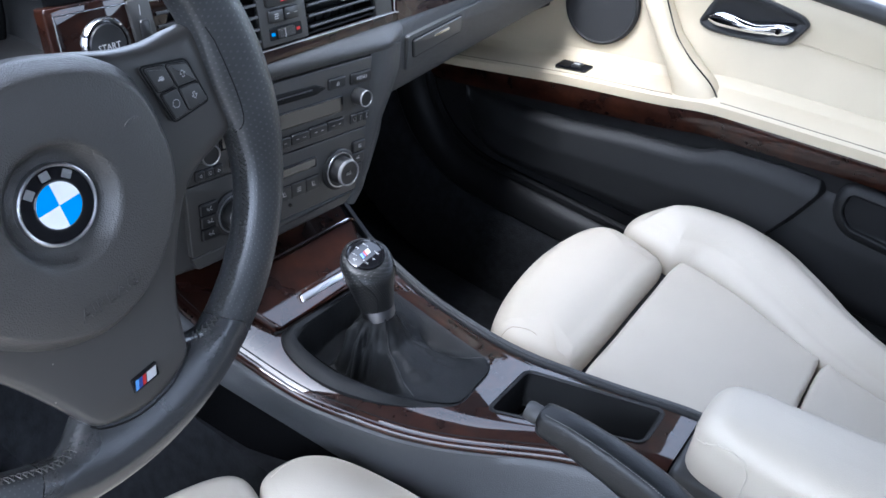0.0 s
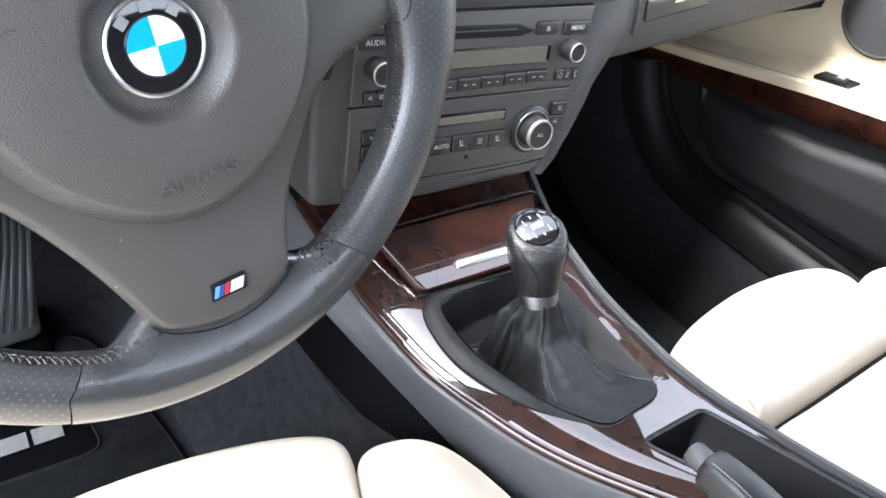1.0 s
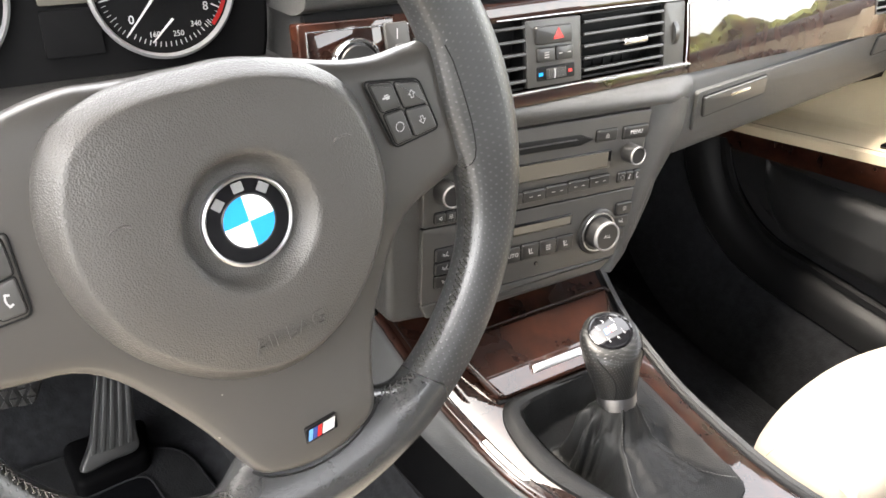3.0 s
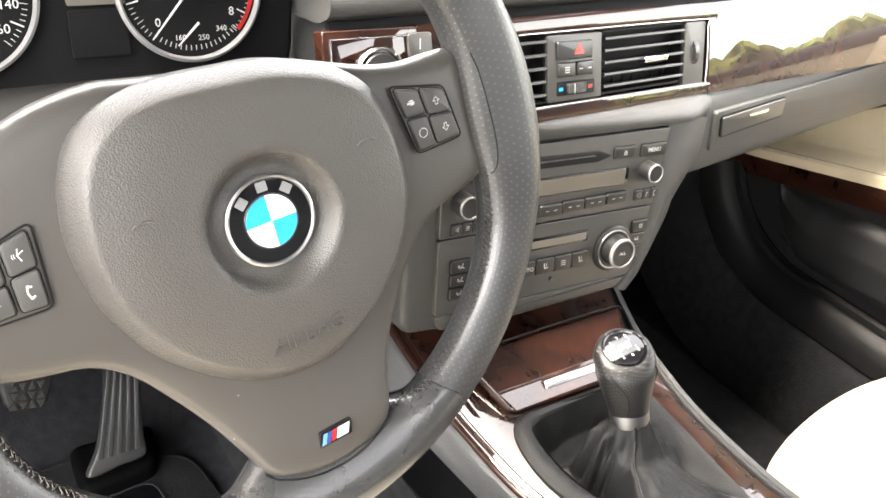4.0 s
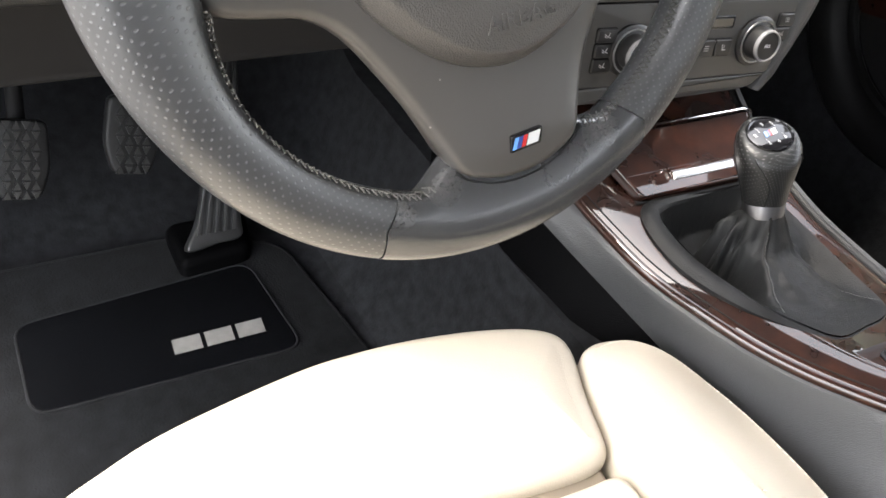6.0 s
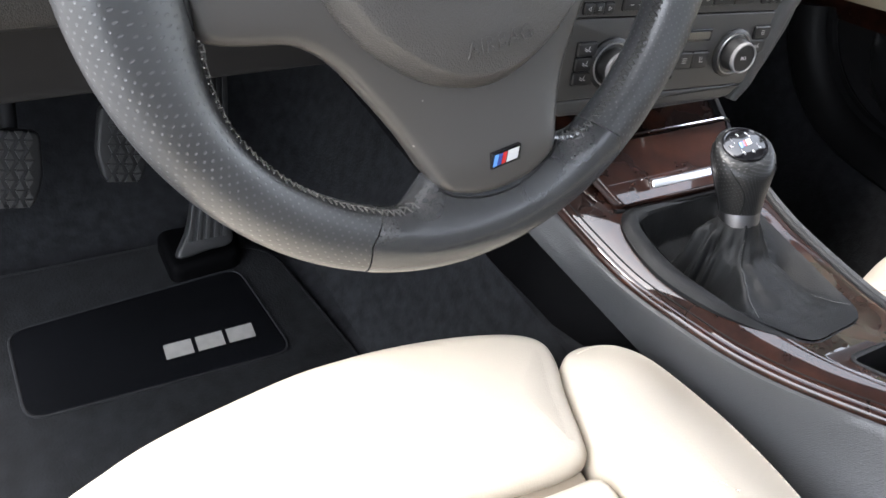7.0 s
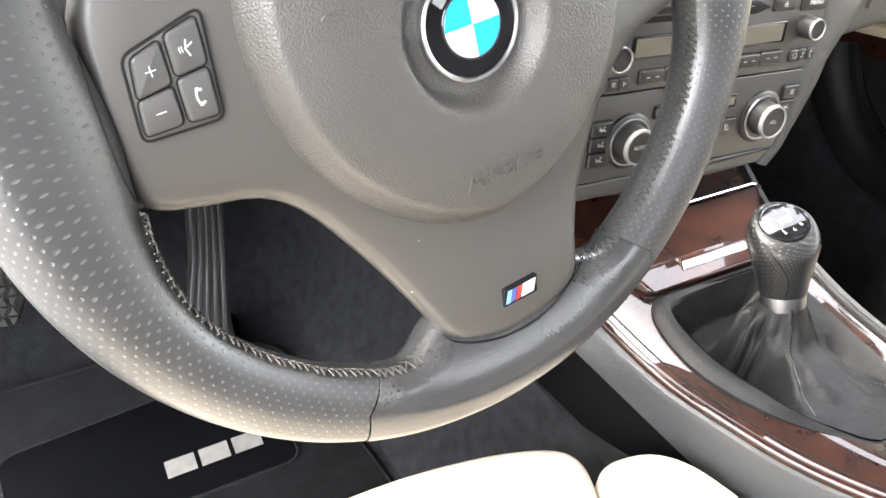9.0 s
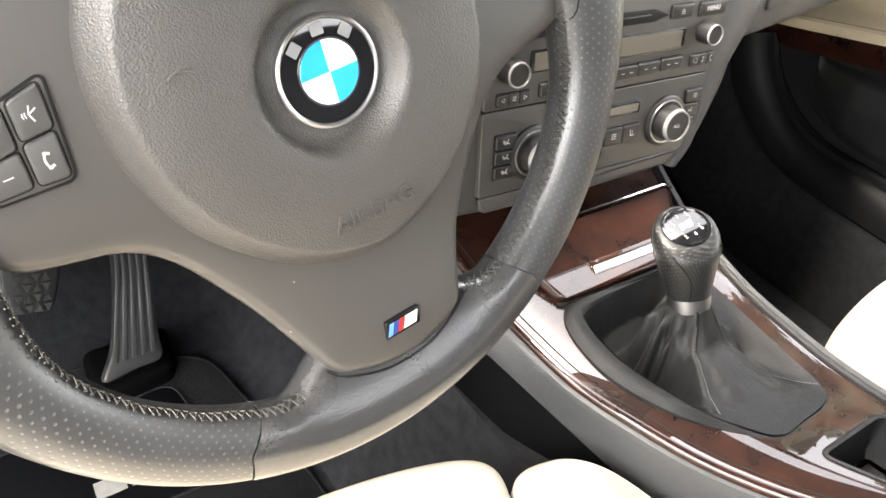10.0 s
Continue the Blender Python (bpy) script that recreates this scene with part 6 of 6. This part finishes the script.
# passenger's seat: the outer bolster swells beside the thigh support and draws in towards the rear
seat_p = thing("car_seat", pose(0, 0, 0), "cream leather passenger sport seat cushion with bolsters", "seat", "front seats")
thigh = part("thigh_support", stuffed(
    [(0.516, -0.110), (0.520, -0.080), (0.536, -0.062), (0.592, -0.0440), (0.671, -0.0315), (0.740, -0.0300), (0.800, -0.037), (0.838, -0.050), (0.857, -0.072), (0.860, -0.098), (0.850, -0.140), (0.839, -0.168),
     (0.822, -0.176), (0.74, -0.178), (0.62, -0.1815), (0.545, -0.182), (0.522, -0.175)],
    0.10, lambda x, y: 0.2700 - 0.9 * max(0.0, y + 0.075) ** 2, 0.030, 0.007, [(0.575, -0.115), (0.80, -0.112)]), CREAM, seat_p, "cream leather thigh support", sharp=80)
bolster = part("side_bolster", stuffed(
    [(0.862, -0.112), (0.876, -0.091), (0.905, -0.088), (0.937, -0.105), (0.966, -0.142), (0.986, -0.190), (0.990, -0.240), (0.974, -0.305), (0.938, -0.374), (0.904, -0.440), (0.880, -0.53), (0.868, -0.66), (0.83, -0.69),
     (0.783, -0.66), (0.783, -0.53), (0.797, -0.42), (0.826, -0.345), (0.851, -0.275), (0.862, -0.215), (0.855, -0.190), (0.850, -0.172), (0.857, -0.142)],
    0.06, lambda x, y: 0.2680 + 0.034 * ramp01(x, 0.79, 0.97) * ramp01(-y, 0.05, 0.16) - 0.010 * ramp01(-y, 0.30, 0.55), 0.024, 0.016, [(0.915, -0.14), (0.924, -0.24), (0.888, -0.35), (0.848, -0.46), (0.828, -0.62)]), CREAM, seat_p, "cream leather side bolster", sharp=80)
part("cushion", stuffed([(0.540, -0.1915), (0.62, -0.1905), (0.74, -0.1875), (0.84, -0.1860), (0.861, -0.200), (0.848, -0.275), (0.822, -0.345), (0.797, -0.408), (0.785, -0.4140), (0.70, -0.4145), (0.56, -0.4145), (0.531, -0.408), (0.529, -0.30), (0.528, -0.203)],
                        0.10, lambda x, y: 0.2620, 0.008, 0.003, [(0.64, -0.30), (0.72, -0.30)]), CREAM, seat_p, "cream leather seat front panel", sharp=80)
part("cushion", stuffed([(0.535, -0.4200), (0.62, -0.4195), (0.785, -0.4195), (0.789, -0.45), (0.777, -0.53), (0.775, -0.68), (0.65, -0.70), (0.53, -0.68), (0.527, -0.50)],
                        0.10, lambda x, y: 0.2610, 0.008, 0.003, [(0.65, -0.52), (0.65, -0.60)]), CREAM, seat_p, "cream leather seat rear panel", sharp=80)
# Dark block that paints the shade of this gap.
part("joint_shade", prism(rounded([(0.535, -0.23), (0.845, -0.23), (0.845, -0.16), (0.535, -0.16)], 0.01), 0.12, 0.2380, 0.004), DARK, seat_p, "dark gap under the thigh support")
part("side_bolster", stuffed([(0.497, -0.60), (0.494, -0.30), (0.496, -0.12), (0.506, -0.090), (0.515, -0.100), (0.517, -0.19), (0.523, -0.30), (0.521, -0.60)], 0.08, lambda x, y: 0.245, 0.008, 0.002, [(0.507, -0.12), (0.509, -0.58)]), CREAM, seat_p, "slim cream leather side bolster", sharp=80)
seam_on(thigh, [(0.5215, -0.083), (0.531, -0.089), (0.538, -0.109), (0.5375, -0.120)], seat_p, CREASE_SHADE, 0.0003)
for d in (0.0, 0.0055):
    seam_on(bolster, [(0.858 + d, -0.196 + d), (0.884 + d, -0.208), (0.893 + d, -0.240), (0.884 + d, -0.290), (0.862 + d, -0.345), (0.838 + d, -0.41)], seat_p, CREAM, 0.0004, True)
seat_base(seat_p, 0.52, 0.90, -0.64, -0.11, 0.0)

# ---- passenger door ----
door = thing("door_1", LEVEL, "cream and black passenger door panel with burl wood strip", "door", kind="structure")
DY = [-1.0, -0.37, -0.11, -0.05, 0.12, 0.34, 0.50]
DZ = [0.495, 0.463, 0.437, 0.420, 0.387, 0.334, 0.300]
WZ = [0.450, 0.420, 0.390, 0.372, 0.339, 0.292, 0.264]


def d_z(y):
    return lerp(y, DY, DZ)


def w_z(y):
    return lerp(y, DY, WZ)


dz_s, wz_s = smooth_of(d_z), smooth_of(w_z)
wall = lambda u, y: (lerp(u, [0, 0.05, 0.5, 0.9, 1], [1.058, 1.072, 1.088, 1.090, 1.098]), y, lerp(u, [0, 1], [dz_s(y) + 0.022, 0.612]))
part("upper_panel", slab(wall, span(0, 1, 16), span(-1.0, 0.55, 50), (0.03, 0, 0)), DOOR_CREAM_SUNLIT, door, "cream leather upper door panel")
part("panel_seam", tube([(1.0865, y, 0.5475 - 0.03 * (y + 0.17)) for y in span(-0.17, -0.9, 20)], 0.0009, 6), DOOR_CREAM_SUNLIT, door)
ledge = lambda u, y: (lerp(u, [0, 0.06, 0.15, 0.85, 1], [0.998, 0.9985, 1.004, 1.052, 1.064]), y, dz_s(y) + lerp(u, [0, 0.06, 0.15, 0.85, 1], [0.0, 0.007, 0.0095, 0.020, 0.030]))
part("ledge", slab(ledge, span(0, 1, 20), span(-1.0, 0.50, 60), (0.0, 0, -0.008)), DOOR_CREAM_SUNLIT, door, "cream leather door ledge")
strip_w = lambda u, y: (1.0005 + 0.008 * math.sin(math.pi * u) * -0.6 + 0.006 * (1 - u), y, wz_s(y) + (dz_s(y) + 0.001 - wz_s(y)) * u)
part("wood_strip", slab(strip_w, span(0, 1, 8), span(-1.0, 0.50, 60), (0.012, 0, 0)), WOOD, door, "polished reddish-brown burl wood door strip")
part("recess", slab(lambda u, y: (1.022 - 0.004 * u, y, wz_s(y) - 0.09 + 0.092 * u), span(0, 1, 4), span(-1.0, 0.55, 40), (0.02, 0, 0)), DARK, door)
PY = [-1.0, -0.37, -0.26, -0.155, -0.128, 0.0, 0.10, 0.20, 0.27, 0.32]
PZ = [0.400, 0.398, 0.394, 0.380, 0.363, 0.340, 0.316, 0.304, 0.300, 0.298]
p_z = lambda y: lerp(y, PY, PZ)
POCKET_Y = [-1.0, -0.06, 0.06, 0.15, 0.20, 0.235, 0.265, 0.285, 0.297, 0.304]
POCKET_Z = [0.214, 0.212, 0.205, 0.198, 0.197, 0.203, 0.220, 0.240, 0.264, 0.297]


def pocket_end(z):
    """The pocket's panel stands proud of the door and ends in a curve."""
    d = max(0.0, 0.385 - z)
    return -0.309 + 0.33 * d + 1.5 * d * d


def lower(u, y):
    foot = lerp(y, POCKET_Y, POCKET_Z)
    z = lerp(u, [0, 1], [p_z(y), foot])
    shift = min(0.13, pocket_end(z) + 0.5 * max(0.0, 0.012 - (p_z(y) - z)) + 0.309)
    bulge = 0.014 * ramp01(y, 0.22, 0.304)
    return (lower_x(u) + bulge + 0.017 * (1 - ramp01(y, -0.315, -0.306)), y + shift * math.exp(-((y + 0.309) / 0.2) ** 2), z)


lower_x = lambda u: lerp(u, [0, 0.05, 0.12, 0.45, 0.85, 0.96, 1], [1.014, 1.004, 0.998, 0.992, 0.994, 1.000, 1.010])
part("pocket_panel", slab(lower, span(0, 1, 24), span(-1.0, -0.34, 16) + span(-0.335, -0.235, 50)[0:] + span(-0.22, 0.22, 24) + span(0.225, 0.304, 20), (0.02, 0, 0)), DARK_PANEL, door, "black lower door pocket panel")
part("door_card", slab(lambda u, y: (1.022 + 0.006 * u, y, 0.15 + (min(0.41, wz_s(y) + 0.004) - 0.15) * u), span(0, 1, 4), span(-1.0, 0.50, 30), (0.02, 0, 0)), DARK_PANEL, door, "black door lining behind the pocket")
# No opening is cut: a dark plate paints the shade inside the bin.
BIN = rounded([(0.344, 0.400), (0.342, 0.368), (0.362, 0.346), (0.80, 0.330), (0.80, 0.412)], 0.012)
bin_m = axes_pose((1.0125, 0, 0), (0, -1, 0), (0, 0, 1))
bin_p = part("bin", moved(prism(BIN, -0.02, 0.0, 0.001), bin_m), DARK, door, "dark rear door bin")
part("bin_lip", moved(rings_mesh([[(p.x, p.y, z) for p in offset(BIN, d)] for d, z in ((0.003, 0.0), (0.0025, 0.006), (0.0, 0.0085), (-0.006, 0.0075), (-0.012, 0.002), (-0.016, -0.010))], False, False), bin_m), DARK_PANEL, bin_p, "rounded black bin lip")
# Brown tubes paint the shade of the ledge's creases.
for y0, y1 in ((0.40, -0.052), (-0.125, -0.98)):
    part("ledge_seam", tube([Vector(ledge(0.17, y)) + Vector((0, 0, 0.0003)) for y in span(y0, y1, 24)], 0.0007, 6), CREASE_SHADE, door)
part("window_rail", tube([(1.100, y, 0.619) for y in span(-1.0, 0.55, 10)], 0.013, 12), PLASTIC, door, "black window sill rail")
# speaker
part("speaker_grille", moved(lathe([(0, -0.006), (0.0645, -0.006), (0.0640, 0.002), (0.0605, 0.0052), (0.0585, 0.0022), (0.0, 0.0048)], 56), axes_pose((1.0735, 0.126, 0.498), (0, -1, 0), (0.03, 0, 1)) @ pose(0, 0, 0, 0, 0, 0)), MESH_BLACK, door, "round black speaker grille")
# pull handle
GX = [1.078, 1.060, 1.045, 1.032, 1.020, 1.008, 1.002]
GL = [(0.108, 0.612), (0.082, 0.560), (0.049, 0.526), (0.015, 0.493), (-0.014, 0.466), (-0.038, 0.442), (-0.050, 0.422)]
GR = [(0.066, 0.612), (0.044, 0.572), (0.015, 0.537), (-0.016, 0.504), (-0.052, 0.482), (-0.097, 0.462), (-0.118, 0.444)]
rings = []
for x, l, r in spline([(x, i, 0) for i, x in enumerate(GX)], 4, False):
    i = min(5, int(l))
    f = l - i
    a, b = Vector(GL[i]).lerp(Vector(GL[i + 1]), f), Vector(GR[i]).lerp(Vector(GR[i + 1]), f)
    deep = 0.050 + 0.014 * l / 6
    sec = []
    for q in range(24):
        c, s = math.cos(2 * math.pi * q / 24), math.sin(2 * math.pi * q / 24)
        h = 0.5 + 0.5 * math.copysign(abs(c) ** 0.55, c)
        d = 0.5 - 0.5 * math.copysign(abs(s) ** 0.7, s)
        p = a.lerp(b, h)
        sec.append((x + deep * d, p.x, p.y))
    rings.append(sec)
part("pull_handle", rings_mesh(rings), DOOR_CREAM_SUNLIT, door, "cream leather door pull", sharp=60)
# Dark tube painting the shadow in the gap behind the pull.
part("pull_gap_shade", tube(spline([(GX[i] + 0.016, GR[i][0] - 0.0006, GR[i][1]) for i in range(7)], 5, False), 0.0013, 8), DARK, door)
# inner handle in its bezel
HB = axes_pose((1.0845, -0.118, 0.543), (0, -1, 0), (0.03, 0, 1))
bz = spline([(-0.085, -0.016), (-0.074, -0.0225), (-0.050, -0.0230), (-0.001, -0.016), (0.040, -0.008), (0.055, 0.001), (0.065, 0.021), (0.068, 0.032), (0.061, 0.039), (0.047, 0.043), (0.000, 0.047), (-0.045, 0.042), (-0.072, 0.026), (-0.083, -0.002)], 4)
bezel = part("handle_bezel", moved(rings_mesh([[(p.x, p.y, z) for p in offset(bz, d)] for d, z in ((0, -0.006), (0.0, 0.003), (0.002, 0.0050), (0.005, 0.0048), (0.0085, 0.0010), (0.014, -0.0005))], False, True), HB), BUTTON, door, "dark handle bezel")
lev_x = [-0.073, -0.066, -0.055, -0.039, -0.020, 0.000, 0.020, 0.036, 0.046, 0.0515]
lev_up = [-0.003, 0.005, 0.010, 0.0112, 0.0095, 0.0100, 0.0170, 0.0225, 0.0222, 0.0205]
lev_low = [-0.009, -0.0125, -0.0125, -0.0105, -0.0080, -0.0040, 0.0005, 0.0045, 0.0110, 0.0190]
rings = []
for x in span(-0.073, 0.0515, 26):
    top, low = lerp(x, lev_x, lev_up), lerp(x, lev_x, lev_low)
    h = 0.010 * math.sin(math.pi * min(1.0, (x + 0.078) / 0.11)) ** 0.6 if x < 0.03 else 0.0055
    rings.append([(x, (top + low) / 2 + (top - low) / 2 * math.cos(q), 0.003 + h * (0.35 + 0.65 * math.sin(q)) if math.sin(q) > 0 else 0.003 + h * 0.35) for q in [2 * math.pi * k / 20 for k in range(20)]])
part("lever", moved(rings_mesh(rings), HB), BRIGHT, bezel, "polished chrome door lever")
# window switch on the ledge
SW = axes_pose((1.026, 0.124, dz_s(0.124) + 0.0155), (0.0, -1, 0.18), (1, 0, 0.22))
swp = part("window_switch", moved(prism(rounded([(-0.030, -0.012), (0.026, -0.013), (0.031, 0.012), (-0.025, 0.013)], 0.004), -0.004, 0.003, 0.0015), SW), GLOSS_BLACK, door, "black window switch plate")
part("rocker", moved(prism(rect(-0.002, -0.007, 0.014, 0.008, 0.002), 0.0, 0.0065, 0.002), SW), BUTTON, swp)
part("icon", moved(stroke([(0.003, 0.000), (0.009, 0.000)], 0.004, 0.0068), SW), ICON, swp)
# sill trim: runs along the opening and sweeps up into the kick panel
sill = thing("sill_trim", LEVEL, "black plastic sill trim along the door opening", "sill trim", kind="structure")
SILL_R, SILL_Y, SILL_Z = 0.235, 0.215, 0.122
sill_path = [(y, SILL_Z, 0.0, 1.0) for y in span(-1.0, SILL_Y, 24)]
sill_path += [(SILL_Y + SILL_R * math.sin(a), SILL_Z + SILL_R * (1 - math.cos(a)), -math.sin(a), math.cos(a)) for a in span(0.08, 1.25, 16)]


def swept(profile):
    """A cross-section of (x, rise) drawn along the sill's line."""
    return rings_mesh([[(x, y + n * ny, z + n * nz) for x, n in profile] for y, z, ny, nz in sill_path])


part("cover", swept([(1.060, 0.060), (1.030, 0.058), (1.006, 0.054), (0.990, 0.046), (0.980, 0.034), (0.974, 0.018), (0.970, 0.000), (0.980, -0.012), (1.060, -0.012)]), SILL, sill)
part("carpet_edge", swept([(1.060, -0.004), (0.976, -0.004), (0.964, -0.014), (0.950, -0.060), (0.930, -0.150), (1.060, -0.150)]), CARPET, sill, "black carpet below the sill trim")
part("step_edge", swept([(1.012, 0.054), (1.012, 0.060), (1.005, 0.0635), (0.998, 0.060), (0.996, 0.052)]), SILL, sill, "raised edge of the sill trim")
part("rubber_seal", swept([(1.040, 0.058), (1.040, 0.076), (1.030, 0.082), (1.021, 0.076), (1.020, 0.058)]), DARK, sill, "black rubber door seal")

# ---- floor mat, heel pad, pedals ----
mat = thing("floor_mat", pose(0, 0, 0.004), "black velour driver's floor mat with heel pad", "floor mat")
MAT_OUT = rounded([(-0.40, -0.10), (0.135, -0.10), (0.118, 0.23), (0.092, 0.42), (-0.02, 0.47), (-0.40, 0.47)], 0.03)
part("carpet", prism(MAT_OUT, -0.004, 0.006, 0.003), MAT, mat)
part("edge_binding", tube([(p.x, p.y, 0.002) for p in MAT_OUT], 0.004, 8, True), CARPET, mat)
PAD_OUT = rounded([(-0.232, 0.252), (0.052, 0.247), (0.040, 0.398), (-0.228, 0.378)], 0.022, 5)
heel = part("heel_pad", prism(PAD_OUT, 0.004, 0.0078, 0.0015), PAD, mat, "dark velour heel pad")
part("pad_binding", tube([(p.x, p.y, 0.007) for p in PAD_OUT], 0.0018, 6, True), CARPET, heel)
for i in range(3):
    x = -0.083 + 0.036 * i
    part("pad_bar", prism(V2([(x, 0.2815 + 0.0002 * i), (x + 0.031, 0.2817), (x + 0.033, 0.303), (x + 0.002, 0.303)]), 0.0075, 0.0085), PAD_LETTER, heel, "plain light grey woven bar")
mat2 = thing("floor_mat", pose(0.76, 0, -0.026), "black velour passenger floor mat", "floor mat")
part("carpet", prism(rounded([(-0.16, -0.3), (0.16, -0.3), (0.16, 0.50), (-0.16, 0.50)], 0.03), -0.004, 0.006, 0.003), CARPET, mat2)


def pad_pedal(m, w, h, label):
    p = thing("pedal", m, label, "pedal", "foot pedals")
    o = rounded([(-w * 0.36, -h / 2), (w * 0.36, -h / 2), (w * 0.53, -h * 0.1), (w * 0.47, h / 2), (-w * 0.47, h / 2), (-w * 0.53, -h * 0.1)], 0.010, 4)
    part("pad", prism(o, -0.012, 0.0, 0.004), DARK_PANEL, p)
    tread = []
    nx, ny = 6, 8
    for i in range(nx):
        for j in range(ny):
            x, y = -w / 2 + w * (i + 0.5) / nx, -h / 2 + h * (j + 0.5) / ny
            if abs(x) > w * (0.47 if y > -0.25 * h else 0.36) - 0.005 or abs(y) > h / 2 - 0.004:
                continue
            s = 1 if (i + j) % 2 else -1
            tread.append(prism(V2([(x - 0.0042, y - 0.0042 * s), (x + 0.0042, y - 0.0042 * s), (x, y + 0.0042 * s)][::s]), -0.001, 0.0032))
    ob = part("tread", merge(*tread), RUBBER, p, "raised triangular rubber tread")
    part("arm", tube([(0, 0.01, -0.012), (0, 0.10, -0.05), (0, 0.26, -0.06)], 0.009, 10), DARK, p)
    return p


def face(x, y, z, lean):
    return axes_pose((x, y, z), (1, 0, -0.20), (0, math.sin(radians(lean)), math.cos(radians(lean))))


pad_pedal(face(-0.072, 0.462, 0.176, 26), 0.056, 0.086, "black rubber brake pedal with triangular tread")
pad_pedal(face(-0.186, 0.462, 0.164, 26), 0.056, 0.084, "black rubber clutch pedal with triangular tread")
acc = thing("pedal", axes_pose((0.006, 0.406, 0.050), (1, 0.05, -0.05), (0, 0.63, 0.78)), "long ribbed black accelerator pedal hinged at the floor", "pedal", "foot pedals")
part("pad", prism(spline([(-0.038, -0.006), (0.0, -0.004), (0.030, 0.000), (0.034, 0.03), (0.046, 0.10), (0.066, 0.22), (0.048, 0.226), (0.028, 0.22), (0.004, 0.10), (-0.018, 0.03)], 5), -0.014, 0.0, 0.003), RUBBER, acc)
for i in range(5):
    f = (i - 2) / 2
    part("rib", prism(V2([(0.000 + f * 0.022 - 0.003, 0.010), (0.000 + f * 0.022 + 0.003, 0.010), (0.024 + f * 0.0165 + 0.0028, 0.10), (0.047 + f * 0.0145 + 0.0026, 0.215), (0.047 + f * 0.0145 - 0.0026, 0.215), (0.024 + f * 0.0165 - 0.0028, 0.10)]), -0.001, 0.0032, 0.001), RUBBER, acc)
part("foot_plate", moved(prism(rounded([(-0.046, -0.030), (0.044, -0.022), (0.060, 0.05), (-0.044, 0.05)], 0.016), -0.02, 0.034, 0.010), acc.matrix_world.inverted() @ pose(0.004, 0.424, 0.0)), FLANK_LOW_SHADED, acc, "black moulded pedal foot")
bracket = thing("pedal_bracket", pose(-0.1, 0.6, 0.30), "dark pedal bracket under the dashboard", "bracket")
part("box", prism(rect(-0.14, -0.05, 0.16, 0.30, 0.02), 0.02, 0.14, 0.01), DARK, bracket)
